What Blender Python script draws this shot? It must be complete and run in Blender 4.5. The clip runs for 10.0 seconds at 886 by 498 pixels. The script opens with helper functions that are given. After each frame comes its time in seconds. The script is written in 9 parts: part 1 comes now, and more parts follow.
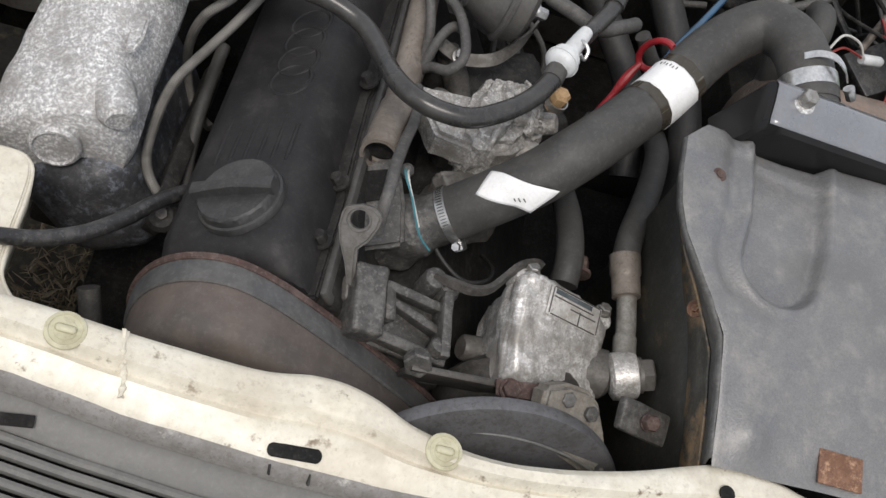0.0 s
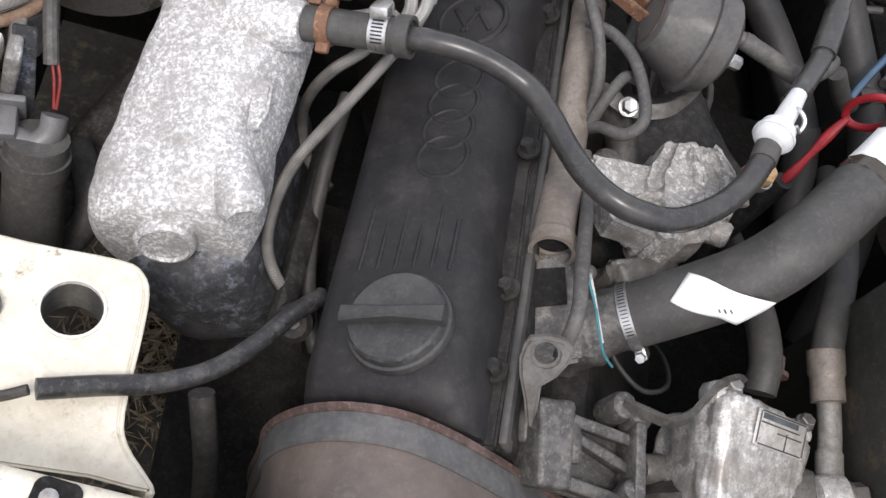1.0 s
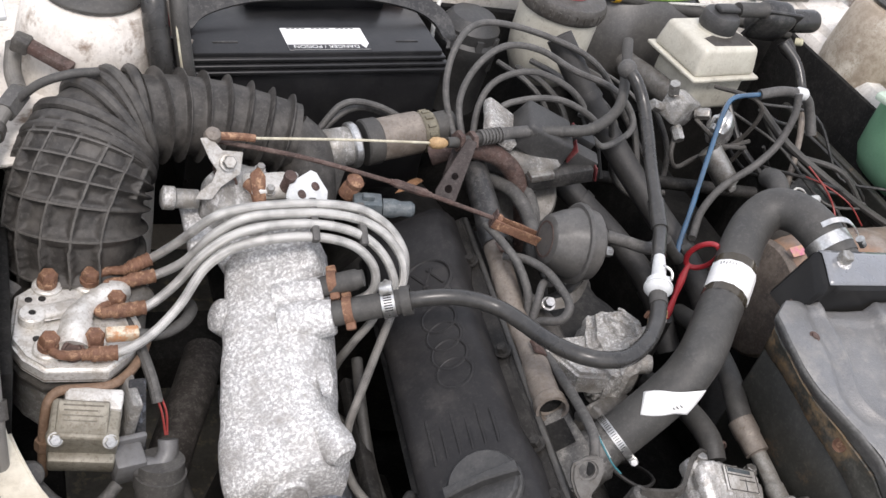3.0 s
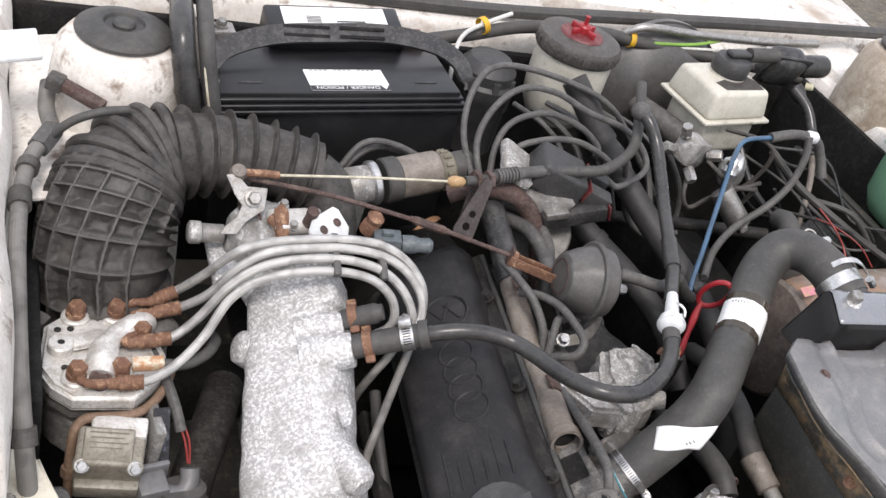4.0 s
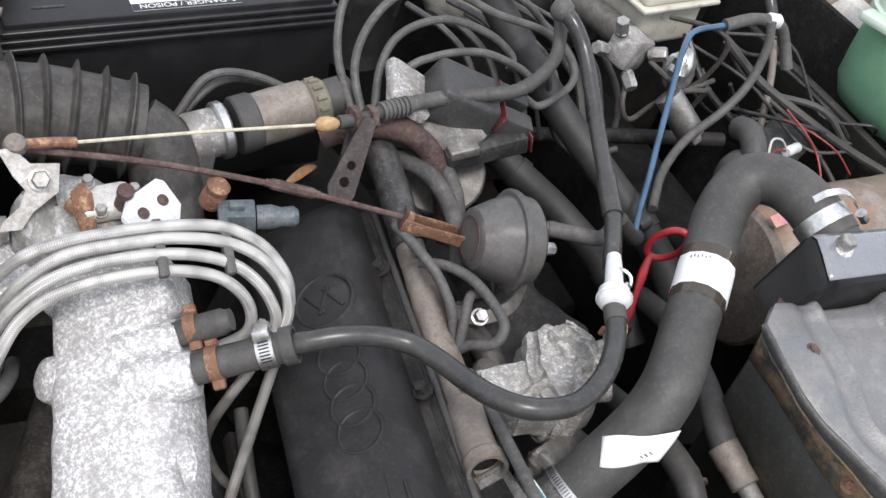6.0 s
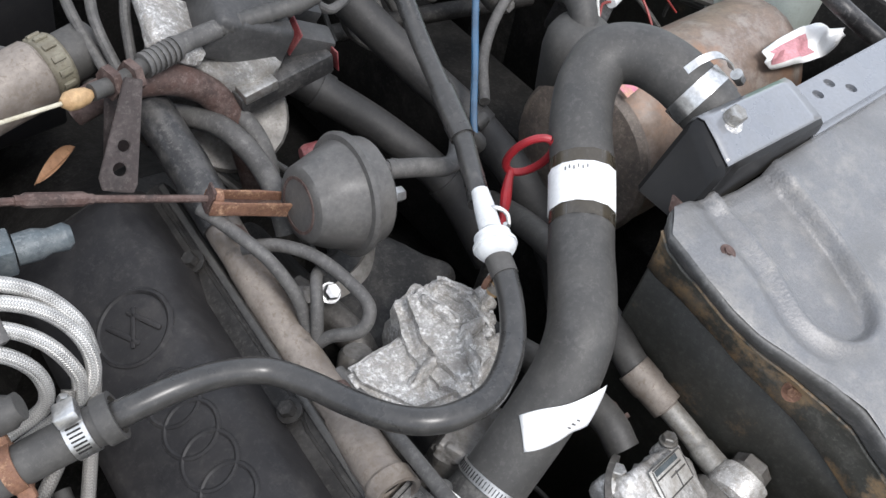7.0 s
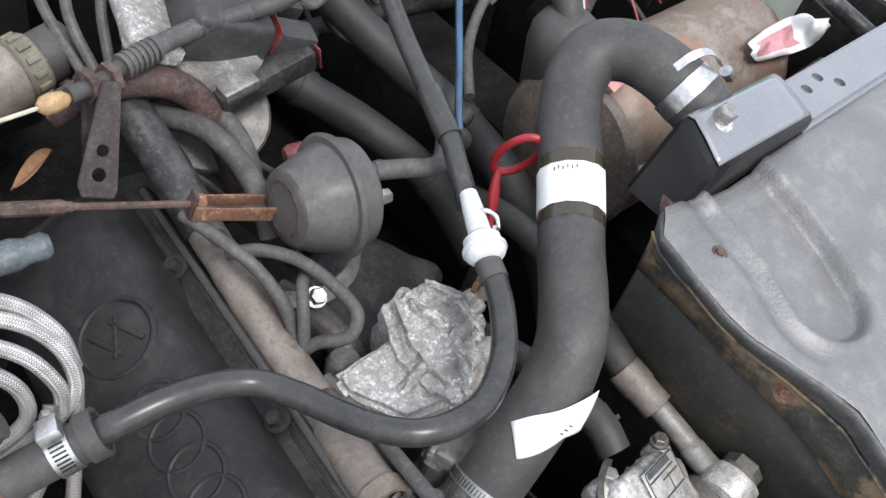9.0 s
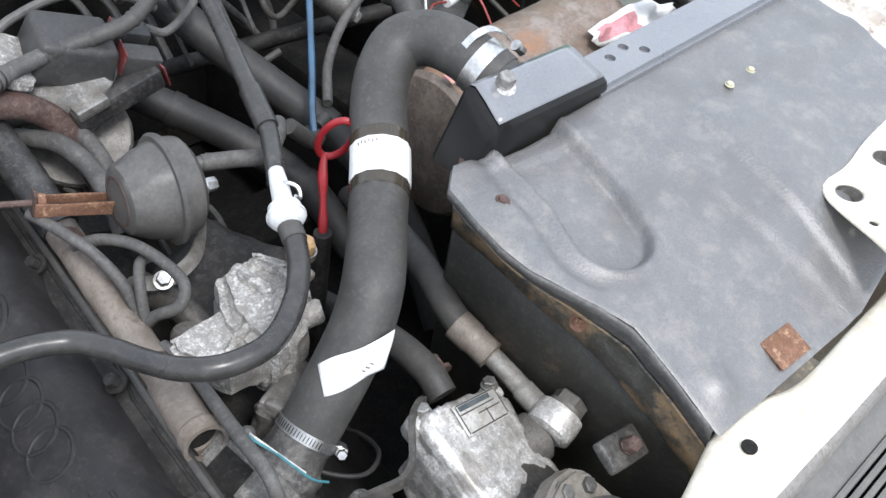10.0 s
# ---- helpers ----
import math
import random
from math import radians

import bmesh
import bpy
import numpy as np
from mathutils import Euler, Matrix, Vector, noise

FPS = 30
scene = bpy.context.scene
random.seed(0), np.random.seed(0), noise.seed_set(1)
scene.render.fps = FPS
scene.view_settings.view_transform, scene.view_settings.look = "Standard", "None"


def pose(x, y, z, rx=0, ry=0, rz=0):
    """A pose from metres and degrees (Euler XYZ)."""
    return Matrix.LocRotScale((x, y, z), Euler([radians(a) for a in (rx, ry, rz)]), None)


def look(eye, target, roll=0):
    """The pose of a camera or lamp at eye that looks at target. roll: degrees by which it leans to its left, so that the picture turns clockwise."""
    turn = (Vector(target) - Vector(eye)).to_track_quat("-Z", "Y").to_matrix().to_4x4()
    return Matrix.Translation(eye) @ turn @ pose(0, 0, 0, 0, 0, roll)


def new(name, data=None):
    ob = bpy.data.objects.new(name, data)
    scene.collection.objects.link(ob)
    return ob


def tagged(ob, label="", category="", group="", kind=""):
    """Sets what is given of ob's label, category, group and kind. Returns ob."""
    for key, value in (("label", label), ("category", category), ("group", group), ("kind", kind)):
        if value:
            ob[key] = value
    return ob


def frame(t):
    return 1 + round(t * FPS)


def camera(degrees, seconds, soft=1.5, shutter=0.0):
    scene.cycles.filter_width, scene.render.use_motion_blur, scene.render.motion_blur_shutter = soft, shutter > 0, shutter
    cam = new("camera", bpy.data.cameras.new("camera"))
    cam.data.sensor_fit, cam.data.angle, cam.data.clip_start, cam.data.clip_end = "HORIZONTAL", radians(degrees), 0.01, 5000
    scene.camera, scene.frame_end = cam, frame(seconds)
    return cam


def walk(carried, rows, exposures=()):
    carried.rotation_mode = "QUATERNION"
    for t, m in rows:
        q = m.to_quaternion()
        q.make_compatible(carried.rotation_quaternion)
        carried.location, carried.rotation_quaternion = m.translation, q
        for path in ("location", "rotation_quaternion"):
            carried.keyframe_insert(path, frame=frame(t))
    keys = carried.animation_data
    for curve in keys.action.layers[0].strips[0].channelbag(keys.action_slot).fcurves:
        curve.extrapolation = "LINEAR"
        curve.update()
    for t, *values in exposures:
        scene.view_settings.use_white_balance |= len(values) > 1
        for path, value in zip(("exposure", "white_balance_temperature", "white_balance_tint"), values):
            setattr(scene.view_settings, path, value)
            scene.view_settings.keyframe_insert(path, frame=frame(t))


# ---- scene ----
cam = camera(46.7, 10.0)
PATH = [
    (0, (-0.0367, 0.0750, 1.3194), (0.4520, 1.2690, -0.2088), 31.82),
    (0.5, (-0.0884, 0.1803, 1.2785), (0.3774, 1.2770, -0.3278), 34.39),
    (0.7, (-0.1204, 0.2132, 1.2473), (0.3920, 1.3408, -0.3230), 35.11),
    (1, (-0.1439, 0.2715, 1.2500), (0.3535, 1.3075, -0.3868), 34.54),
    (1.5, (-0.2589, 0.2098, 1.2599), (0.4325, 1.3387, -0.2393), 26.82),
    (2, (-0.3746, 0.1429, 1.3173), (0.4136, 1.2924, -0.1171), 22.06),
    (2.5, (-0.3859, 0.1195, 1.3658), (0.4337, 1.4115, 0.0777), 19.90),
    (3, (-0.4069, 0.0904, 1.3836), (0.4213, 1.4632, 0.1881), 19.48),
    (3.2, (-0.4234, 0.0815, 1.3817), (0.4121, 1.4794, 0.2208), 19.66),
    (4.3, (-0.4243, 0.0709, 1.3953), (0.3803, 1.5032, 0.2547), 18.98),
    (4.5, (-0.4193, 0.0729, 1.3899), (0.3925, 1.4941, 0.2405), 18.90),
    (5, (-0.4000, 0.0870, 1.3758), (0.4484, 1.4618, 0.1969), 19.55),
    (5.2, (-0.3854, 0.1034, 1.3663), (0.4745, 1.4411, 0.1533), 19.19),
    (6.3, (-0.2151, 0.3666, 1.2927), (0.7183, 1.5214, -0.0471), 16.86),
    (6.5, (-0.2003, 0.4098, 1.2742), (0.8481, 1.4544, -0.0711), 16.52),
    (7, (-0.1915, 0.4625, 1.2502), (0.9763, 1.2731, -0.1566), 19.03),
    (7.5, (-0.1785, 0.4682, 1.2457), (0.9901, 1.2343, -0.1852), 19.39),
    (8, (-0.1867, 0.4780, 1.2490), (0.9770, 1.2652, -0.1744), 18.95),
    (8.5, (-0.1818, 0.4724, 1.2537), (0.9955, 1.2619, -0.1573), 18.91),
    (9, (-0.1840, 0.4820, 1.2503), (1.0013, 1.2397, -0.1712), 20.01),
    (9.5, (-0.1845, 0.4419, 1.2609), (0.9802, 1.2423, -0.1543), 16.98),
    (9.6, (-0.1886, 0.4133, 1.2598), (0.9854, 1.2580, -0.1216), 15.10),
    (9.7, (-0.1777, 0.3766, 1.2587), (1.0055, 1.2555, -0.0932), 12.71),
    (9.8, (-0.1438, 0.3330, 1.2905), (0.9734, 1.2302, -0.1048), 10.12),
    (10, (-0.1330, 0.2807, 1.2913), (1.0194, 1.1930, -0.0651), 10.45),
]
walk(cam, [(t, look(eye, target, roll)) for t, eye, target, roll in PATH],
     exposures=[(0.0, 0.03, 6650, 11), (0.5, 0.15, 6600, 12.5), (1.0, 0.56, 6530, 14), (1.5, 0.74, 6530, 14), (2.0, 0.53, 6570, 14), (2.5, 0.44, 6620, 14), (3.2, 0.57, 6570, 14), (5.0, 0.56, 6570, 14), (7.0, 0.74, 6280, 11), (9.3, 0.74, 6280, 11), (10.0, 0.87, 6180, 10)])

# ---- daylight: overcast sky, wide soft sun high over the nose of the car ----
SUN_EL, SUN_AZ = 58.0, 200.0
world = bpy.data.worlds.new("overcast_sky")
scene.world = world
world.use_nodes = True
wn = world.node_tree.nodes
sky = wn.new("ShaderNodeTexSky")
sky.sky_type = "NISHITA"
sky.sun_disc = False
sky.sun_elevation = radians(SUN_EL)
sky.sun_rotation = radians(SUN_AZ)
sky.dust_density = 4.0
sky.air_density = 1.0
sky.ozone_density = 1.0
haze = wn.new("ShaderNodeMixRGB")
haze.inputs[0].default_value = 0.72
haze.inputs[2].default_value = (7.6, 8.0, 8.6, 1)
world.node_tree.links.new(sky.outputs[0], haze.inputs[1])
world.node_tree.links.new(haze.outputs[0], wn["Background"].inputs[0])
wn["Background"].inputs[1].default_value = 0.13
sun_data = bpy.data.lights.new("sun", "SUN")
sun_data.energy = 1.5
sun_data.angle = radians(14)
sun_data.color = (1.0, 0.965, 0.92)
sun = new("sun", sun_data)
sun.matrix_world = look((math.sin(radians(SUN_AZ)) * 5, math.cos(radians(SUN_AZ)) * 5, 5 * math.tan(radians(SUN_EL))), (0, 0, 0))

# ---- materials ----
def material(name, base, second=None, rough=0.6, metal=0.0, scale=40.0, fine=400.0, mix=0.5, bump=0.3, bump_scale=None,
             wear=None, wear_scale=25.0, wear_at=0.62, wear_soft=0.08, spec=0.5, stretch=(1, 1, 1), per_piece=0.0, coat=0.0, grain=0.45,
             stain=None, stain_scale=8.0, stain_at=0.56, stain_soft=0.12, fractal=0.6, dirt=1.0, coat_rough=0.08):
    """A worn surface: base and second colour in cloudy patches, fine grain in colour, roughness and relief, and patches of wear."""
    m = bpy.data.materials.new(name)
    m.use_nodes = True
    nodes, links = m.node_tree.nodes, m.node_tree.links
    b = nodes["Principled BSDF"]
    tc = nodes.new("ShaderNodeTexCoord")
    mp = nodes.new("ShaderNodeMapping")
    mp.inputs["Scale"].default_value = stretch
    links.new(tc.outputs["Object"], mp.inputs[0])

    def clouds(sc, detail=4.0, rgh=0.6):
        n = nodes.new("ShaderNodeTexNoise")
        n.inputs["Scale"].default_value, n.inputs["Detail"].default_value, n.inputs["Roughness"].default_value = sc, detail, rgh
        links.new(mp.outputs[0], n.inputs["Vector"])
        return n

    def ramp(src, lo, hi):
        r = nodes.new("ShaderNodeMapRange")
        r.inputs[1].default_value, r.inputs[2].default_value = lo, hi
        links.new(src, r.inputs[0])
        return r.outputs[0]

    def blend(fac, a, c):
        x = nodes.new("ShaderNodeMix")
        x.data_type = "RGBA"
        if isinstance(fac, float):
            x.inputs[0].default_value = fac
        else:
            links.new(fac, x.inputs[0])
        for src, slot in ((a, 6), (c, 7)):
            if isinstance(src, tuple):
                x.inputs[slot].default_value = (*src, 1)
            else:
                links.new(src, x.inputs[slot])
        return x.outputs[2]

    second = second or tuple(c * 0.6 for c in base)
    big, small = clouds(scale, 4.0 if fractal < 0.7 else 9.0, fractal), clouds(fine, 2.0)
    col = blend(ramp(big.outputs[0], 0.5 - 0.25 * mix - 0.05, 0.5 + 0.35 - 0.2 * mix), base, second)
    g = ramp(small.outputs[0], 0.3, 0.75)
    dark = nodes.new("ShaderNodeMix")
    dark.data_type, dark.blend_type = "RGBA", "MULTIPLY"
    dark.inputs[0].default_value = grain
    links.new(col, dark.inputs[6])
    gcol = nodes.new("ShaderNodeCombineColor")
    gl = nodes.new("ShaderNodeMapRange")
    gl.inputs[3].default_value, gl.inputs[4].default_value = 0.55, 1.3
    links.new(g, gl.inputs[0])
    for k in range(3):
        links.new(gl.outputs[0], gcol.inputs[k])
    links.new(gcol.outputs[0], dark.inputs[7])
    col = dark.outputs[2]
    if wear:
        w = clouds(wear_scale, 6.0 if fractal < 0.7 else 10.0, max(0.65, fractal))
        col = blend(ramp(w.outputs[0], wear_at - wear_soft, wear_at + wear_soft), col, wear)
    if stain:
        w = clouds(stain_scale, 5.0, 0.6)
        col = blend(ramp(w.outputs[0], stain_at - stain_soft, stain_at + stain_soft), col, stain)
    if dirt:
        lum = sum(base) / 3
        speck = tuple(c + d for c, d in zip(base, (0.075, 0.071, 0.065))) if lum < 0.12 else tuple(c * d for c, d in zip(base, (0.50, 0.46, 0.41)))
        for sc, lo, hi, most in ((240.0, 0.535, 0.60, 0.70), (48.0, 0.48, 0.62, 0.60)):
            w = clouds(sc, 8.0, 0.78)
            f = nodes.new("ShaderNodeMapRange")
            f.inputs[1].default_value, f.inputs[2].default_value, f.inputs[4].default_value = lo, hi, most * dirt
            links.new(w.outputs[0], f.inputs[0])
            col = blend(f.outputs[0], col, speck)
    if per_piece:
        info = nodes.new("ShaderNodeObjectInfo")
        hs = nodes.new("ShaderNodeHueSaturation")
        pr = nodes.new("ShaderNodeMapRange")
        pr.inputs[3].default_value, pr.inputs[4].default_value = 1 - per_piece, 1 + per_piece
        links.new(info.outputs["Random"], pr.inputs[0])
        links.new(pr.outputs[0], hs.inputs["Value"])
        links.new(col, hs.inputs["Color"])
        col = hs.outputs[0]
    links.new(col, b.inputs["Base Color"])
    rr = nodes.new("ShaderNodeMapRange")
    rr.inputs[3].default_value, rr.inputs[4].default_value = max(0.05, rough - 0.12), min(1.0, rough + 0.15)
    links.new(big.outputs[0], rr.inputs[0])
    links.new(rr.outputs[0], b.inputs["Roughness"])
    b.inputs["Metallic"].default_value = metal
    b.inputs["Specular IOR Level"].default_value = spec
    b.inputs["Coat Weight"].default_value = coat
    b.inputs["Coat Roughness"].default_value = coat_rough
    if bump:
        bp = nodes.new("ShaderNodeBump")
        bp.inputs["Strength"].default_value = bump
        bp.inputs["Distance"].default_value = 0.001
        bs = clouds(bump_scale or fine * 0.6, 3.0)
        links.new(bs.outputs[0], bp.inputs["Height"])
        links.new(bp.outputs[0], b.inputs["Normal"])
    return m


def braid(name, base, dark, pitch, rough=0.45, metal=0.6):
    """Woven sleeve: crossed diagonal strands in the tube's own UV."""
    m = bpy.data.materials.new(name)
    m.use_nodes = True
    nodes, links = m.node_tree.nodes, m.node_tree.links
    b = nodes["Principled BSDF"]
    uv = nodes.new("ShaderNodeTexCoord")
    def calc(op, a, b=None):
        n = nodes.new("ShaderNodeMath")
        n.operation = op
        for slot, v in zip((0, 1), (a, b)):
            if isinstance(v, (int, float)):
                n.inputs[slot].default_value = v
            elif v is not None:
                links.new(v, n.inputs[slot])
        return n.outputs[0]

    sep = nodes.new("ShaderNodeSeparateXYZ")
    links.new(uv.outputs["UV"], sep.inputs[0])
    fold = calc("PINGPONG", sep.outputs[1], 0.0015)
    slant = calc("ADD", sep.outputs[0], calc("MULTIPLY", fold, 0.9))
    strand = calc("MULTIPLY_ADD", calc("SINE", calc("MULTIPLY", slant, 2 * math.pi * pitch)), 0.5)
    strand.node.inputs[2].default_value = 0.5
    edge = calc("SMOOTH_MIN", calc("MULTIPLY", fold, 1 / 0.0005), 1.0)
    gap = calc("SUBTRACT", 1.0, edge)
    weave = calc("MAXIMUM", calc("POWER", strand, 2.0), calc("MULTIPLY", gap, 0.6))
    ns = nodes.new("ShaderNodeTexNoise")
    ns.inputs["Scale"].default_value = 60
    links.new(uv.outputs["Object"], ns.inputs["Vector"])
    r = nodes.new("ShaderNodeMix")
    r.data_type = "RGBA"
    r.inputs[6].default_value, r.inputs[7].default_value = (*base, 1), (*dark, 1)
    sm = nodes.new("ShaderNodeMath")
    sm.operation = "MULTIPLY_ADD"
    sm.inputs[1].default_value = 0.46
    links.new(weave, sm.inputs[0])
    nr = nodes.new("ShaderNodeMapRange")
    nr.inputs[1].default_value, nr.inputs[2].default_value, nr.inputs[4].default_value = 0.45, 0.8, 0.5
    links.new(ns.outputs[0], nr.inputs[0])
    links.new(nr.outputs[0], sm.inputs[2])
    links.new(sm.outputs[0], r.inputs[0])
    links.new(r.outputs[2], b.inputs["Base Color"])
    b.inputs["Roughness"].default_value, b.inputs["Metallic"].default_value = rough, metal
    bp = nodes.new("ShaderNodeBump")
    bp.inputs["Strength"].default_value, bp.inputs["Distance"].default_value = 0.6, 0.0006
    bp.invert = True
    links.new(weave, bp.inputs["Height"])
    links.new(bp.outputs[0], b.inputs["Normal"])
    return m


CREAM = material("cream_paint", (0.79, 0.76, 0.655), (0.60, 0.54, 0.42), rough=0.34, scale=20, fine=130, mix=0.45, bump=0.08, grain=0.15, fractal=0.72,
                 wear=(0.20, 0.15, 0.10), wear_scale=42, wear_at=0.635, wear_soft=0.035, stain=(0.56, 0.50, 0.40), stain_scale=11, stain_at=0.57, stain_soft=0.10, dirt=0.4)
CREAM_DIRTY = material("cream_paint_dirty", (0.80, 0.775, 0.73), (0.66, 0.61, 0.55), rough=0.5, scale=11, fine=150, mix=0.5, bump=0.12, grain=0.2,
                       wear=(0.20, 0.14, 0.10), wear_scale=30, wear_at=0.63, wear_soft=0.06, stain=(0.36, 0.28, 0.21), stain_scale=6, stain_at=0.66, stain_soft=0.08, dirt=0.5)
GRILLE = material("grille_grey_plastic", (0.105, 0.104, 0.098), (0.15, 0.145, 0.132), rough=0.5, scale=30, bump=0.08, grain=0.12, dirt=0.5)
BLACK = material("black_plastic", (0.016, 0.016, 0.017), (0.028, 0.027, 0.026), rough=0.42, scale=40, bump=0.15, grain=0.12)
BATTERY = material("battery_black_plastic", (0.010, 0.010, 0.011), (0.016, 0.016, 0.017), rough=0.32, scale=20, fine=200, bump=0.06, grain=0.12, dirt=0.12)
COVER_BLACK = material("cam_cover_plastic", (0.0135, 0.013, 0.0138), (0.024, 0.0225, 0.0225), rough=0.52, scale=16, fine=160, bump=0.14, spec=0.30, grain=0.25,
                       stain=(0.040, 0.037, 0.035), stain_scale=30, stain_at=0.66, stain_soft=0.10, dirt=0.18)
CAP_BLACK = material("filler_cap_plastic", (0.030, 0.030, 0.030), (0.048, 0.047, 0.046), rough=0.5, scale=40, bump=0.2, dirt=0.35)
RUBBER = material("black_rubber_hose", (0.040, 0.039, 0.037), (0.064, 0.061, 0.056), rough=0.58, scale=22, fine=300, bump=0.1, grain=0.25,
                  stain=(0.062, 0.058, 0.053), stain_scale=12, stain_at=0.64, stain_soft=0.10, dirt=0.4)
RUBBER_DARK = material("dark_rubber_hose", (0.020, 0.0195, 0.019), (0.036, 0.034, 0.032), rough=0.6, scale=22, fine=300, bump=0.1, grain=0.25, dirt=0.25)
RUBBER_GLOSS = material("glossy_black_hose", (0.022, 0.022, 0.022), (0.045, 0.043, 0.040), rough=0.27, scale=28, fine=200, bump=0.08, grain=0.15,
                        stain=(0.075, 0.070, 0.063), stain_scale=45, stain_at=0.68, stain_soft=0.06, dirt=0.35)
RUBBER_DUSTY = material("dusty_rubber", (0.086, 0.083, 0.079), (0.050, 0.048, 0.046), rough=0.6, scale=34, fine=300, bump=0.2, grain=0.3, dirt=0.6)
DUCT = material("intake_duct_rubber", (0.017, 0.0158, 0.0148), (0.043, 0.039, 0.035), rough=0.6, scale=26, fine=300, mix=0.7, bump=0.2, grain=0.35, fractal=0.75,
                stain=(0.085, 0.078, 0.070), stain_scale=40, stain_at=0.60, stain_soft=0.14, dirt=0.7)
BELT_COVER = material("belt_guard_steel", (0.080, 0.068, 0.060), (0.12, 0.092, 0.078), rough=0.60, scale=9, fine=90, mix=0.7, bump=0.08, grain=0.3,
                      stain=(0.055, 0.05, 0.047), stain_scale=14, stain_at=0.6, dirt=0.4)
BELT_BAND = material("belt_guard_band", (0.060, 0.062, 0.064), (0.10, 0.095, 0.09), rough=0.55, scale=18, fine=120, bump=0.1, dirt=0.5)
ALU = material("cast_aluminium_oxidised", (0.55, 0.545, 0.54), (0.24, 0.238, 0.24), rough=0.5, metal=0.12, scale=260, fine=1100, mix=0.6, bump=0.8, grain=0.65, fractal=0.86,
               bump_scale=620, wear=(0.86, 0.86, 0.85), wear_scale=270, wear_at=0.525, wear_soft=0.035, stain=(0.31, 0.30, 0.29), stain_scale=30, stain_at=0.63, stain_soft=0.10, dirt=0.5)
ALU_DARK = material("cast_aluminium_grimy", (0.40, 0.395, 0.38), (0.13, 0.125, 0.115), rough=0.45, metal=0.3, scale=55, fine=700, mix=0.75, bump=0.6, fractal=0.82,
                    bump_scale=420, wear=(0.62, 0.61, 0.59), wear_scale=70, wear_at=0.57, wear_soft=0.07, stretch=(1, 0.5, 1))
IRON = material("dirty_cast_iron", (0.048, 0.045, 0.041), (0.10, 0.09, 0.08), rough=0.5, metal=0.25, scale=70, fine=320, bump=0.45)
GRIME = material("oily_black_metal", (0.012, 0.0115, 0.011), (0.026, 0.024, 0.022), rough=0.6, scale=25, bump=0.4, spec=0.3, dirt=0.5)
STEEL = material("dull_steel", (0.46, 0.45, 0.43), (0.28, 0.27, 0.25), rough=0.4, metal=0.8, scale=60, bump=0.2)
BRIGHT = material("bright_zinc", (0.66, 0.66, 0.65), (0.45, 0.45, 0.44), rough=0.3, metal=0.9, scale=80, bump=0.1, dirt=0.3)
RUST = material("rusty_steel", (0.27, 0.140, 0.082), (0.12, 0.062, 0.046), rough=0.75, metal=0.15, scale=80, fine=500, mix=0.75, bump=0.5, fractal=0.75,
                wear=(0.46, 0.29, 0.18), wear_scale=110, wear_at=0.58, wear_soft=0.06)
RUST_DARK = material("dark_rusty_steel", (0.085, 0.047, 0.038), (0.05, 0.036, 0.032), rough=0.7, metal=0.2, scale=70, bump=0.4)
BROWN_PIPE = material("dirty_tan_pipe", (0.27, 0.235, 0.20), (0.15, 0.13, 0.115), rough=0.55, metal=0.1, scale=45, fine=260, mix=0.7, bump=0.3, grain=0.3,
                      wear=(0.07, 0.06, 0.055), wear_scale=60, wear_at=0.66, wear_soft=0.05)
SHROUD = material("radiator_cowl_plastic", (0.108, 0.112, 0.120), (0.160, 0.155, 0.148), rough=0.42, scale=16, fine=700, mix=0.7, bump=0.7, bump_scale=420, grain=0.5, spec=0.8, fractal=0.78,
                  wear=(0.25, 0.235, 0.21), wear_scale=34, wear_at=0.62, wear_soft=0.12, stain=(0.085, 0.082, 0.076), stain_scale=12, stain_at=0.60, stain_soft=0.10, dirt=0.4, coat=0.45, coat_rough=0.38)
# Same plastic as the cowl top, darkened for the shade under its edge.
SHROUD_EDGE_SHADE = material("radiator_cowl_edge_shade", (0.052, 0.054, 0.056), (0.075, 0.072, 0.066), rough=0.5, scale=20, fine=400, mix=0.6, bump=0.3, grain=0.3)
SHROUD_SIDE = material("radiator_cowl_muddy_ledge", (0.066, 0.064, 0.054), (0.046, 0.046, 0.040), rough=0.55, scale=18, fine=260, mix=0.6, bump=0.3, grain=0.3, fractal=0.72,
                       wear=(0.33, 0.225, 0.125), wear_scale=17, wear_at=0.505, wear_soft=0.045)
# Paler than the tank's black: dust plus sky sheen put into the colour.
BOX_BLACK = material("dusty_sky_sheen_steel", (0.135, 0.143, 0.158), (0.19, 0.194, 0.204), rough=0.28, spec=1.0, scale=24, fine=300, bump=0.12, grain=0.25, dirt=0.3, coat=1.0, coat_rough=0.14)
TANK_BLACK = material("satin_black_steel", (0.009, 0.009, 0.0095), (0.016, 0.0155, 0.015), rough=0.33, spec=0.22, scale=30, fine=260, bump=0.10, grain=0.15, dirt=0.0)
TANK_BROWN = material("rust_stained_tank", (0.28, 0.20, 0.15), (0.13, 0.105, 0.09), rough=0.42, scale=26, fine=200, mix=0.85, bump=0.25, grain=0.35, fractal=0.78,
                      wear=(0.36, 0.33, 0.30), wear_scale=24, wear_at=0.58, wear_soft=0.09, stain=(0.30, 0.155, 0.08), stain_scale=16, stain_at=0.60, stain_soft=0.08, dirt=0.5)
TANK_END = material("stained_brown_cap", (0.150, 0.115, 0.090), (0.085, 0.074, 0.066), rough=0.5, scale=26, fine=200, mix=0.85, bump=0.25, grain=0.35, fractal=0.78)
